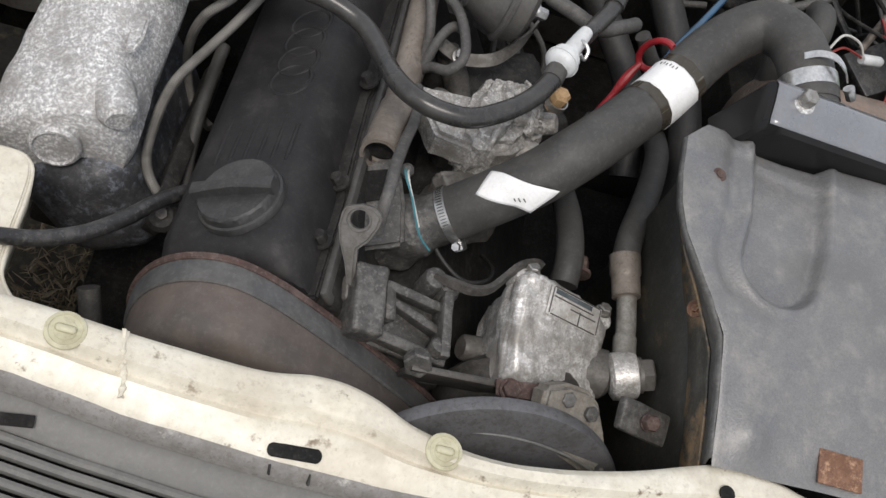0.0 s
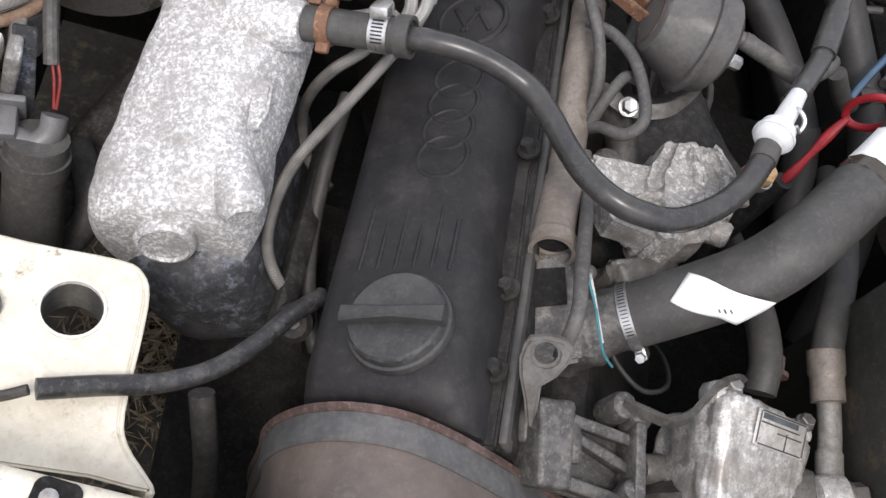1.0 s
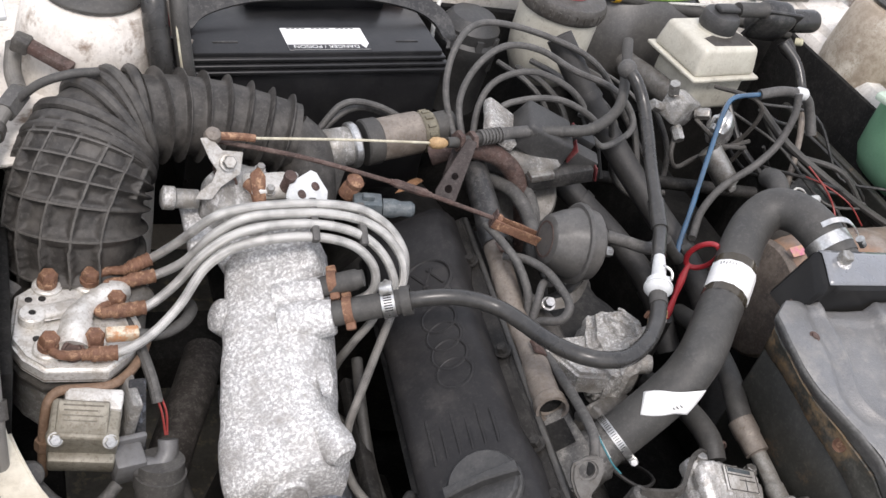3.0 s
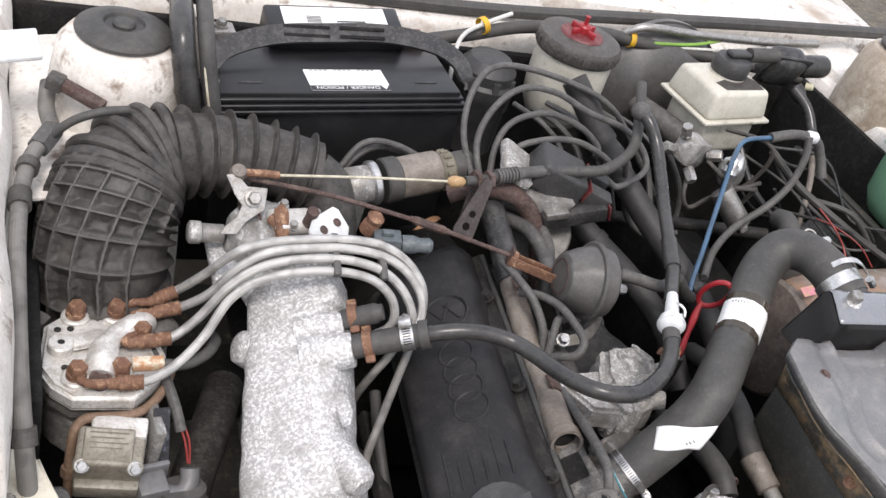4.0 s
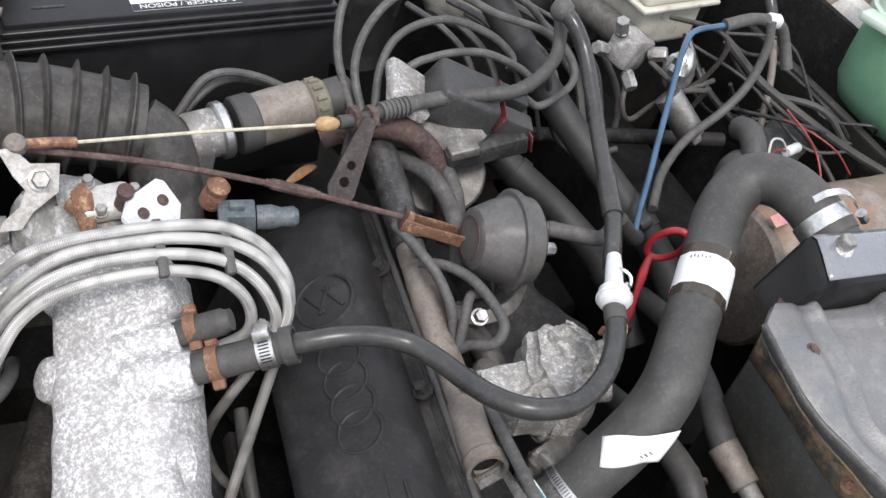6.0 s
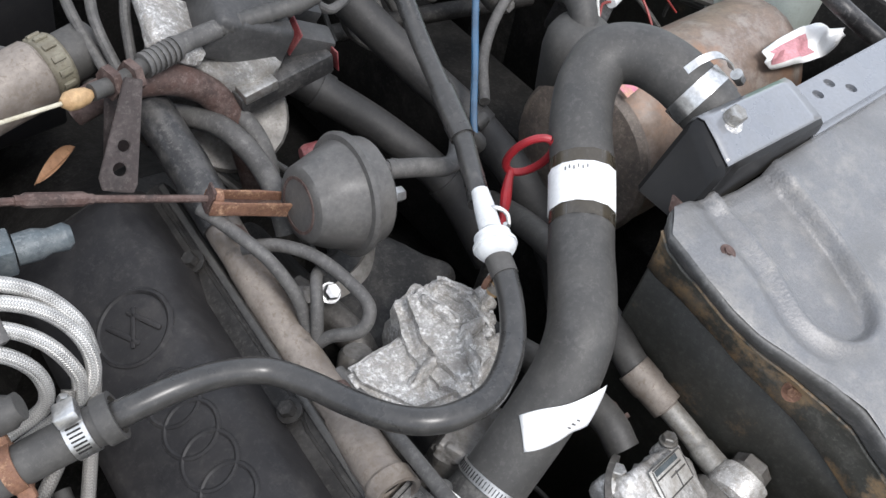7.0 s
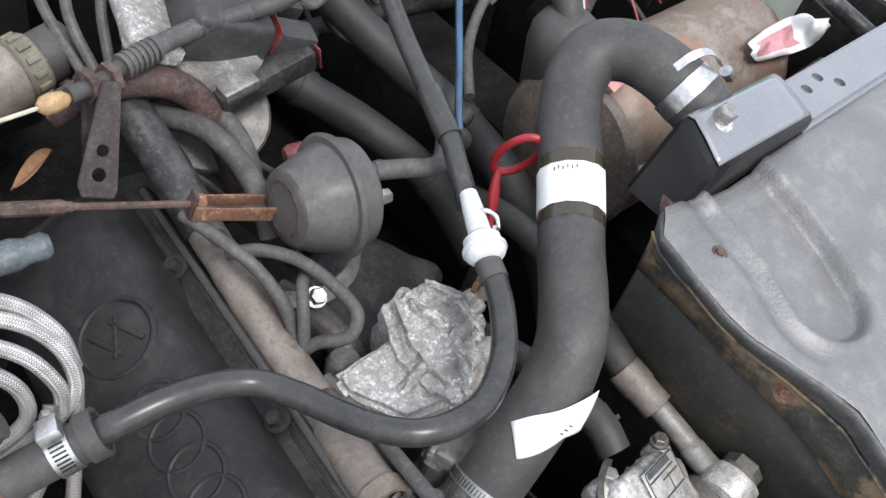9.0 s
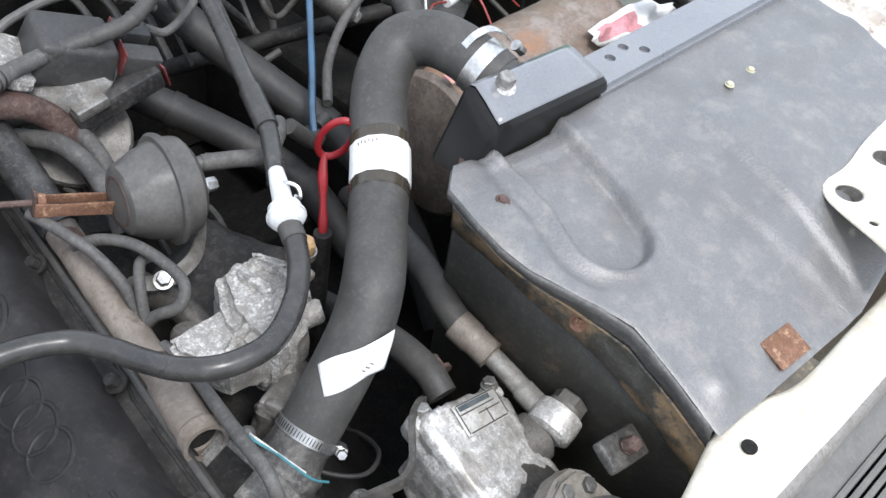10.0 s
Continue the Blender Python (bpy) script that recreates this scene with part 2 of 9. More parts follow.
WASHER_GREY = material("pale_washer_tank_plastic", (0.40, 0.44, 0.41), (0.32, 0.36, 0.33), rough=0.4, scale=18, bump=0.03, grain=0.12, dirt=0.3)
PAPER = material("white_paper_label", (0.86, 0.86, 0.85), (0.78, 0.78, 0.76), rough=0.55, scale=60, bump=0.05, grain=0.12, dirt=0.12)
INK = material("grey_print", (0.12, 0.12, 0.12), rough=0.6, bump=0, dirt=0)
RED = material("red_plastic", (0.36, 0.020, 0.028), (0.20, 0.015, 0.02), rough=0.4, scale=70, bump=0.1, grain=0.15, dirt=0.5)
RED_PRINT = material("red_print", (0.70, 0.33, 0.36), rough=0.6, bump=0, dirt=0)
PINK = material("pink_label", (0.55, 0.17, 0.27), (0.5, 0.42, 0.16), rough=0.5, scale=120, bump=0, dirt=0.3)
WHITE_PLASTIC = material("milky_white_plastic", (0.66, 0.67, 0.67), (0.52, 0.54, 0.54), rough=0.4, scale=60, bump=0.1, grain=0.12, dirt=0.25)
CREAM_PLASTIC = material("yellowed_plastic", (0.55, 0.53, 0.38), (0.42, 0.38, 0.25), rough=0.45, scale=40, bump=0.1, grain=0.12, dirt=0.5)
TANK_WHITE = material("translucent_reservoir_plastic", (0.60, 0.58, 0.50), (0.42, 0.40, 0.34), rough=0.4, scale=18, bump=0.05,
                      wear=(0.14, 0.12, 0.10), wear_scale=30, wear_at=0.68, grain=0.12, dirt=0.4)
GREEN = material("green_coolant_tank", (0.22, 0.42, 0.27), (0.16, 0.34, 0.20), rough=0.3, scale=10, bump=0.03, grain=0.12, dirt=0.2)
GREEN_PALE = material("pale_tank_plastic", (0.50, 0.60, 0.50), (0.42, 0.52, 0.42), rough=0.4, scale=20, bump=0.03, grain=0.12, dirt=0.2)
BLUE_TEAL = material("grey_blue_connector_plastic", (0.085, 0.105, 0.115), (0.055, 0.065, 0.07), rough=0.5, scale=60, bump=0.2, grain=0.2)
BLUE_HOSE = material("blue_black_glossy_hose", (0.030, 0.095, 0.18), (0.016, 0.045, 0.085), rough=0.07, scale=30, bump=0.02, grain=0.1, coat=1.0, dirt=0.15)
YELLOW = material("yellow_plastic", (0.72, 0.42, 0.03), rough=0.5, scale=90, bump=0.1, grain=0.12, dirt=0.4)
TAN = material("tan_plastic_tip", (0.46, 0.31, 0.16), (0.34, 0.21, 0.10), rough=0.5, scale=150, bump=0.1, dirt=0.5)
CABLE = material("pale_cable", (0.62, 0.58, 0.45), rough=0.5, scale=100, bump=0.1)
WIRE_RED = material("red_wire", (0.26, 0.03, 0.025), rough=0.5, bump=0, dirt=0.3)
WIRE_GREEN = material("green_yellow_wire", (0.28, 0.50, 0.10), rough=0.5, bump=0, dirt=0.3)
WIRE_TEAL = material("teal_wire", (0.07, 0.24, 0.28), rough=0.45, bump=0, dirt=0)
WIRE_WHITE = material("white_wire", (0.70, 0.70, 0.66), rough=0.5, bump=0, dirt=0.3)
TAPE = material("brown_clear_tape", (0.055, 0.046, 0.032), (0.035, 0.030, 0.024), rough=0.10, scale=50, bump=0.05, grain=0.1, dirt=0.2)
LEAF = material("dry_leaf", (0.30, 0.165, 0.085), (0.20, 0.105, 0.06), rough=0.7, scale=100, bump=0.3)
GROUND = material("littered_ground", (0.14, 0.125, 0.10), (0.07, 0.062, 0.05), rough=0.9, scale=12, fine=120, mix=0.7, bump=0.8,
                  wear=(0.28, 0.22, 0.13), wear_scale=40, wear_at=0.62, dirt=0.3)
UNDER = material("matte_near_black", (0.008, 0.008, 0.0078), (0.015, 0.014, 0.013), rough=0.8, scale=15, bump=0.4, spec=0.2, dirt=0.25)
BRAID = braid("braided_steel_sleeve", (0.66, 0.65, 0.62), (0.10, 0.094, 0.088), 560)
BRAID_DARK = braid("dirty_braided_sleeve", (0.27, 0.257, 0.235), (0.05, 0.047, 0.043), 560, 0.55, 0.4)
BRACKET_RUST = material("dark_brown_bracket_steel", (0.040, 0.028, 0.026), (0.025, 0.020, 0.019), rough=0.6, metal=0.2, scale=70, bump=0.4, dirt=0.5)
CANISTER = material("dusty_canister_plastic", (0.050, 0.049, 0.048), (0.108, 0.102, 0.094), rough=0.46, spec=0.5, scale=34, fine=300, mix=0.8, bump=0.15, grain=0.35, fractal=0.75, dirt=0.5)
GREY_PRINT = material("worn_tan_print", (0.17, 0.155, 0.125), rough=0.6, bump=0, dirt=0.5)
PIPE_RUSTY = material("orange_brown_pipe", (0.27, 0.175, 0.115), (0.15, 0.10, 0.072), rough=0.65, metal=0.1, scale=90, fine=400, mix=0.7, bump=0.4, fractal=0.75)
TAG_WORN = material("rust_stained_paper_tag", (0.72, 0.66, 0.55), (0.55, 0.44, 0.30), rough=0.6, scale=70, bump=0.1, mix=0.6, wear=(0.48, 0.20, 0.07), wear_scale=90, wear_at=0.53, wear_soft=0.05)
REGULATOR = material("grey_tan_alloy", (0.29, 0.272, 0.225), (0.185, 0.17, 0.135), rough=0.5, metal=0.15, scale=60, fine=300, bump=0.2, grain=0.25)
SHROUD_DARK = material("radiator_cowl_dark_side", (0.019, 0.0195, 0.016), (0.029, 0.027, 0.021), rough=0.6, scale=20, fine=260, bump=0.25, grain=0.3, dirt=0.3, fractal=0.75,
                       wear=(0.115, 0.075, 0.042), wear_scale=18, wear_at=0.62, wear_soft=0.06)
ALU_PLATE = material("smooth_oxidised_alloy", (0.80, 0.785, 0.75), (0.56, 0.545, 0.515), rough=0.42, metal=0.35, scale=60, fine=500, mix=0.7, bump=0.2, grain=0.2,
                     wear=(0.30, 0.24, 0.18), wear_scale=45, wear_at=0.68, wear_soft=0.06)
CAST_GREY = material("dull_grey_casting", (0.19, 0.182, 0.17), (0.10, 0.095, 0.088), rough=0.5, metal=0.25, scale=90, fine=420, mix=0.7, bump=0.5, grain=0.4)
TEE_GREY = material("pale_grey_plastic_fitting", (0.165, 0.165, 0.168), (0.11, 0.108, 0.105), rough=0.45, scale=50, bump=0.1, grain=0.2, dirt=0.5)
LITTER = material("dry_straw_litter", (0.34, 0.27, 0.17), (0.16, 0.12, 0.08), rough=0.8, scale=25, bump=0.2, mix=0.7, dirt=0.3)
SLEEVE_BLACK = material("torn_black_sleeve", (0.016, 0.016, 0.017), (0.03, 0.03, 0.03), rough=0.35, scale=40, bump=0.1, grain=0.2)
PUMP_ALU = material("stained_pump_casting", (0.68, 0.67, 0.65), (0.24, 0.23, 0.21), rough=0.36, metal=0.30, scale=120, fine=600, mix=0.7, bump=0.5, grain=0.35, fractal=0.8,
                    wear=(0.84, 0.83, 0.82), wear_scale=95, wear_at=0.53, wear_soft=0.04, stain=(0.24, 0.225, 0.205), stain_scale=28, stain_at=0.60, stain_soft=0.08)
LOWER_BLACK = material("speckled_black_casting", (0.034, 0.036, 0.041), (0.055, 0.056, 0.060), rough=0.5, metal=0.1, scale=40, fine=300, mix=0.6, bump=0.3, fractal=0.8,
                       wear=(0.20, 0.22, 0.26), wear_scale=70, wear_at=0.57, wear_soft=0.05)
PEELED = material("peeled_wing_paint", (0.70, 0.67, 0.60), (0.40, 0.35, 0.29), rough=0.5, scale=20, fine=200, mix=0.6, bump=0.3, fractal=0.75,
                  wear=(0.06, 0.05, 0.045), wear_scale=14, wear_at=0.49, wear_soft=0.05)
PLUG_GREY = material("glossy_grey_rubber", (0.062, 0.064, 0.068), (0.045, 0.046, 0.048), rough=0.25, scale=60, bump=0.04, grain=0.1, dirt=0.3)
BOOSTER = material("dull_grey_steel_dome", (0.075, 0.072, 0.069), (0.045, 0.043, 0.041), rough=0.38, spec=0.7, scale=18, fine=240, bump=0.1, grain=0.2, dirt=0.4)
RING_TAN = material("aged_brown_ring", (0.20, 0.185, 0.135), (0.11, 0.098, 0.075), rough=0.55, scale=70, bump=0.2, grain=0.3)
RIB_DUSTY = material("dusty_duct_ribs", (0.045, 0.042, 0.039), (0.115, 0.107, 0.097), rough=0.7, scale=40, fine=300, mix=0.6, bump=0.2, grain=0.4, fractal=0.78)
TOWER_BROWN = material("stained_tower_paint", (0.50, 0.44, 0.36), (0.30, 0.24, 0.18), rough=0.45, scale=12, fine=200, mix=0.6, bump=0.1, grain=0.2, fractal=0.75,
                       wear=(0.62, 0.58, 0.50), wear_scale=16, wear_at=0.58, wear_soft=0.08)
LID_DIRTY = material("dirty_black_lid", (0.030, 0.028, 0.026), (0.075, 0.066, 0.056), rough=0.5, scale=40, fine=300, mix=0.6, bump=0.15, fractal=0.75)
TRAY_BROWN = material("dusty_brown_pipe", (0.032, 0.027, 0.024), (0.020, 0.018, 0.016), rough=0.75, scale=25, fine=200, bump=0.2)
RED_DARK = material("dull_red_rubber", (0.15, 0.022, 0.024), (0.09, 0.016, 0.018), rough=0.5, scale=60, bump=0.1)
PULLEY = material("grey_pulley_metal", (0.155, 0.155, 0.163), (0.125, 0.125, 0.128), rough=0.42, metal=0.3, scale=30, fine=300, bump=0.08, grain=0.2)
# Grey stands in for the shade on the cream lip's front face.
LIP_GREY = material("shaded_lip_paint", (0.26, 0.25, 0.235), (0.17, 0.16, 0.15), rough=0.55, scale=25, fine=260, mix=0.6, bump=0.2, grain=0.25, fractal=0.75,
                    wear=(0.55, 0.53, 0.47), wear_scale=40, wear_at=0.66, wear_soft=0.06)
BRACKET_DARK = material("dark_dirty_casting", (0.092, 0.089, 0.084), (0.044, 0.042, 0.039), rough=0.5, metal=0.2, scale=70, fine=380, mix=0.7, bump=0.55, grain=0.45, fractal=0.75,
                        wear=(0.20, 0.19, 0.175), wear_scale=60, wear_at=0.62, wear_soft=0.06)
EYE_GREY = material("dusty_grey_lifting_eye", (0.155, 0.148, 0.138), (0.105, 0.10, 0.093), rough=0.5, metal=0.1, scale=60, fine=420, mix=0.6, bump=0.25, grain=0.3)
BRACKET_PALE = material("pale_dirty_bracket", (0.26, 0.24, 0.205), (0.12, 0.11, 0.098), rough=0.5, metal=0.1, scale=70, fine=420, mix=0.6, bump=0.3, grain=0.3)
PIPE_GREY = material("mottled_grey_steel", (0.38, 0.37, 0.34), (0.17, 0.162, 0.15), rough=0.45, metal=0.25, scale=90, fine=420, mix=0.75, bump=0.3, grain=0.4, fractal=0.75)
CAST_ROUGH = material("coarse_cast_aluminium", (0.50, 0.49, 0.47), (0.13, 0.123, 0.112), rough=0.5, metal=0.2, scale=150, fine=1000, mix=0.75, bump=0.9, grain=0.5, fractal=0.86,
                      bump_scale=520, wear=(0.80, 0.79, 0.77), wear_scale=190, wear_at=0.55, wear_soft=0.05, stain=(0.20, 0.185, 0.165), stain_scale=35, stain_at=0.62, stain_soft=0.10)

# ---- builders ----
ORIGIN = {}


def link_mesh(name, bm, mat, smooth=True, angle=35):
    me = bpy.data.meshes.new(name)
    bmesh.ops.recalc_face_normals(bm, faces=bm.faces[:])
    if smooth:
        for f in bm.faces:
            f.smooth = True
        lim = radians(angle)
        for e in bm.edges:
            if len(e.link_faces) == 2 and e.calc_face_angle(0) > lim:
                e.smooth = False
    bm.to_mesh(me)
    bm.free()
    for m in mat if isinstance(mat, (list, tuple)) else (mat,):
        me.materials.append(m)
    return new(name, me)


def thing(name, at, label, category, group="", kind=""):
    """A thing's empty at its base; its parts are given in world coordinates."""
    ob = new(name)
    ob.empty_display_size = 0.02
    ob.location = at
    ORIGIN[ob] = Vector(at)
    return tagged(ob, label, category, group, kind)


def part(name, bm, mat, parent, label="", smooth=True, angle=35):
    o = ORIGIN[parent]
    bmesh.ops.translate(bm, vec=-o, verts=bm.verts[:])
    ob = link_mesh(name, bm, mat, smooth, angle)
    ob.parent = parent
    ORIGIN[ob] = o
    return tagged(ob, label)


def solo(name, bm, mat, at, label, category, group="", kind="", smooth=True, angle=35):
    """A thing of one mesh."""
    bmesh.ops.translate(bm, vec=-Vector(at), verts=bm.verts[:])
    ob = link_mesh(name, bm, mat, smooth, angle)
    ob.location = at
    ORIGIN[ob] = Vector(at)
    return tagged(ob, label, category, group, kind)


def spline(pts, per=8):
    """Catmull-Rom through the points (any dimension)."""
    p = [np.array(q, float) for q in pts]
    if len(p) == 2:
        return [p[0] + (p[1] - p[0]) * k / per for k in range(per + 1)]
    p = [2 * p[0] - p[1], *p, 2 * p[-1] - p[-2]]
    out = []
    for a, b, c, d in zip(p, p[1:], p[2:], p[3:]):
        for k in range(per):
            t = k / per
            out.append(0.5 * (2 * b + (c - a) * t + (2 * a - 5 * b + 4 * c - d) * t * t + (3 * b - a - 3 * c + d) * t ** 3))
    out.append(p[-2])
    return out


def sweep(bm, pts, radius, seg=12, caps=True, uv=False, twist=0.0, flat=1.0):
    """A tube of rings along the path; radius is a number or a function of the share of its length."""
    pts = [Vector(p) for p in pts]
    n = len(pts)
    cum = [0.0]
    for a, b in zip(pts, pts[1:]):
        cum.append(cum[-1] + (b - a).length)
    tang = [(pts[min(i + 1, n - 1)] - pts[max(i - 1, 0)]).normalized() for i in range(n)]
    ref = tang[0].orthogonal().normalized()
    rings = []
    for i in range(n):
        if i:
            ref = (tang[i - 1].rotation_difference(tang[i]) @ ref)
            ref = (ref - ref.dot(tang[i]) * tang[i]).normalized()
        side = tang[i].cross(ref)
        r = radius(cum[i] / cum[-1]) if callable(radius) else radius
        rings.append([bm.verts.new(pts[i] + r * (math.cos(a) * ref + flat * math.sin(a) * side))
                      for a in (2 * math.pi * k / seg + twist for k in range(seg))])
    layer = bm.loops.layers.uv.verify() if uv else None
    for i in range(n - 1):
        for k in range(seg):
            f = bm.faces.new((rings[i][k], rings[i][(k + 1) % seg], rings[i + 1][(k + 1) % seg], rings[i + 1][k]))
            if uv:
                r0 = radius(0.5) if callable(radius) else radius
                around = 2 * math.pi * r0
                for lp, (ii, kk) in zip(f.loops, ((i, k), (i, k + 1), (i + 1, k + 1), (i + 1, k))):
                    lp[layer].uv = (cum[ii], kk / seg * around)
    if caps:
        bm.faces.new(rings[0])
        bm.faces.new(rings[-1])
    return bm


def tube(pts, radius, seg=12, per=8, smooth=True, caps=True, uv=False, flat=1.0):
    return sweep(bmesh.new(), spline(pts, per) if smooth else pts, radius, seg, caps, uv, flat=flat)


def frame_of(direction, up=(0, 0, 1)):
    """A turn whose z is the direction."""
    z = Vector(direction).normalized()
    u = Vector(up)
    if abs(z.dot(u)) > 0.98:
        u = Vector((0, 1, 0))
    x = u.cross(z).normalized()
    return Matrix((x, z.cross(x), z)).transposed().to_4x4()


def lathe(profile, at, direction=(0, 0, 1), seg=24, bm=None, wobble=None):
    """Rings of (radius, height) about an axis, closed at both ends."""
    bm = bm or bmesh.new()
    m = Matrix.Translation(at) @ frame_of(direction)
    rings = []
    for r, h in profile:
        rings.append([bm.verts.new(m @ Vector(((r + (wobble(2 * math.pi * k / seg, h) if wobble else 0)) * math.cos(2 * math.pi * k / seg),
                                               (r + (wobble(2 * math.pi * k / seg, h) if wobble else 0)) * math.sin(2 * math.pi * k / seg), h))) for k in range(seg)])
    for a, b in zip(rings, rings[1:]):
        for k in range(seg):
            bm.faces.new((a[k], a[(k + 1) % seg], b[(k + 1) % seg], b[k]))
    bm.faces.new(rings[0])
    bm.faces.new(rings[-1])
    return bm


def box(size, m, bevel=0.002, segs=2, taper=1.0, bm=None):
    """A bevelled box of that size, centred at the pose m; taper: the top's share of the base."""
    out = bmesh.new()
    bmesh.ops.create_cube(out, size=1)
    for v in out.verts:
        k = taper if v.co.z > 0 else 1
        v.co = Vector((v.co.x * size[0] * k, v.co.y * size[1] * k, v.co.z * size[2]))
    if bevel:
        bmesh.ops.bevel(out, geom=out.edges[:], offset=bevel, segments=segs, affect="EDGES", profile=0.5)
    bmesh.ops.transform(out, matrix=m, verts=out.verts[:])
    return join(bm, out) if bm else out


def join(bm, other):
    me = bpy.data.meshes.new("tmp")
    other.to_mesh(me)
    other.free()
    bm.from_mesh(me)
    bpy.data.meshes.remove(me)
    return bm


def slab(outline, thick, m, bevel=0.001, holes=(), segs=2, bm=None):
    """A plate: an outline in the pose's xy plane, thick along its z, with round holes (x, y, r)."""
    out = bmesh.new()
    edges = []
    loops = [list(outline)] + [[(x + r * math.cos(2 * math.pi * k / 20), y + r * math.sin(2 * math.pi * k / 20)) for k in range(20)] for x, y, r in holes]
    for lp in loops:
        vs = [out.verts.new((x, y, 0)) for x, y in lp]
        edges += [out.edges.new((vs[i], vs[(i + 1) % len(vs)])) for i in range(len(vs))]
    if holes:
        bmesh.ops.triangle_fill(out, use_beauty=True, use_dissolve=False, edges=edges)
    else:
        out.faces.new(out.verts[:])
    res = bmesh.ops.extrude_face_region(out, geom=out.faces[:])
    bmesh.ops.translate(out, vec=(0, 0, thick), verts=[v for v in res["geom"] if isinstance(v, bmesh.types.BMVert)])
    bmesh.ops.recalc_face_normals(out, faces=out.faces[:])
    if bevel:
        sharp = [e for e in out.edges if len(e.link_faces) == 2 and e.calc_face_angle(0) > 0.9]
        bmesh.ops.bevel(out, geom=sharp, offset=bevel, segments=segs, affect="EDGES")
    bmesh.ops.transform(out, matrix=m, verts=out.verts[:])
    return join(bm, out) if bm else out


def loft(sections, caps=True, closed=True, bm=None):
    """A skin over rows of points that have the same count."""
    bm = bm or bmesh.new()
    rows = [[bm.verts.new(p) for p in s] for s in sections]
    n = len(rows[0])
    for a, b in zip(rows, rows[1:]):
        for k in range(n if closed else n - 1):
            bm.faces.new((a[k], a[(k + 1) % n], b[(k + 1) % n], b[k]))
    if caps and closed:
        bm.faces.new(rows[0])
        bm.faces.new(rows[-1])
    return bm


def roughen(bm, amp, scale, cuts=0, seed=0.0):
    """Cast or beaten surface: finer faces pushed along their normals by noise."""
    if cuts:
        bmesh.ops.subdivide_edges(bm, edges=bm.edges[:], cuts=cuts, use_grid_fill=True)
    bmesh.ops.recalc_face_normals(bm, faces=bm.faces[:])
    bm.normal_update()
    moves = [(v, v.normal * amp * noise.fractal((v.co + Vector((seed, seed, seed))) * scale, 0.9, 2.0, 3)) for v in bm.verts]
    for v, d in moves:
        v.co += d
    return bm


def hexbolt(at, direction, across, high, bm=None, washer=1.45):
    """A hexagon head on a washer."""
    bm = bm or bmesh.new()
    lathe([(across * 0.5 * washer, 0), (across * 0.5 * washer, high * 0.22), (across * 0.48, high * 0.24)], at, direction, 16, bm)
    r = across * 0.577
    lathe([(r, high * 0.2), (r, high * 0.88), (r * 0.86, high)], at, direction, 6, bm)
    return bm


def along(a, b, t):
    return Vector(a).lerp(Vector(b), t)


def band(center, axis, radius, width, thick, seg=28, bm=None):
    bm = bm or bmesh.new()
    m = Matrix.Translation(center) @ frame_of(axis)
    rings = []
    for k in range(seg):
        a = 2 * math.pi * k / seg
        c, s = math.cos(a), math.sin(a)
        rings.append([bm.verts.new(m @ Vector((r * c, r * s, h))) for r, h in
                      ((radius, -width / 2), (radius + thick, -width / 2), (radius + thick, width / 2), (radius, width / 2))])
    for k in range(seg):
        a, b = rings[k], rings[(k + 1) % seg]
        for j in range(4):
            bm.faces.new((a[j], b[j], b[(j + 1) % 4], a[(j + 1) % 4]))
    return bm


def flat(name, bm, mat, parent, label=""):
    return part(name, bm, mat, parent, label, smooth=False)


def text_mesh(body, size, m, thick=0.0):
    """Letters of the built-in font as a mesh, centred at the pose m."""
    c = bpy.data.curves.new("letters", "FONT")
    c.body, c.size, c.align_x, c.align_y, c.extrude = body, size, "CENTER", "CENTER", thick
    ob = bpy.data.objects.new("letters", c)
    scene.collection.objects.link(ob)
    me = bpy.data.meshes.new_from_object(ob.evaluated_get(bpy.context.evaluated_depsgraph_get()))
    bpy.data.objects.remove(ob)
    bm = bmesh.new()
    bm.from_mesh(me)
    bpy.data.meshes.remove(me)
    bpy.data.curves.remove(c)
    bmesh.ops.transform(bm, matrix=m, verts=bm.verts[:])
    return bm


def ribbon(pts, width, thick, across, bm=None):
    """A flat strip along the points; across is the direction of its width, one for all or one a point."""
    pts = [Vector(p) for p in pts]
    rows = []
    for i, p in enumerate(pts):
        t = (pts[min(i + 1, len(pts) - 1)] - pts[max(i - 1, 0)]).normalized()
        a = Vector(across[i] if isinstance(across, list) else across)
        a = (a - a.dot(t) * t).normalized()
        b = t.cross(a)
        rows.append([p + a * (sa * width / 2) + b * (sb * thick / 2) for sa, sb in ((-1, -1), (1, -1), (1, 1), (-1, 1))])
    return loft(rows, bm=bm)


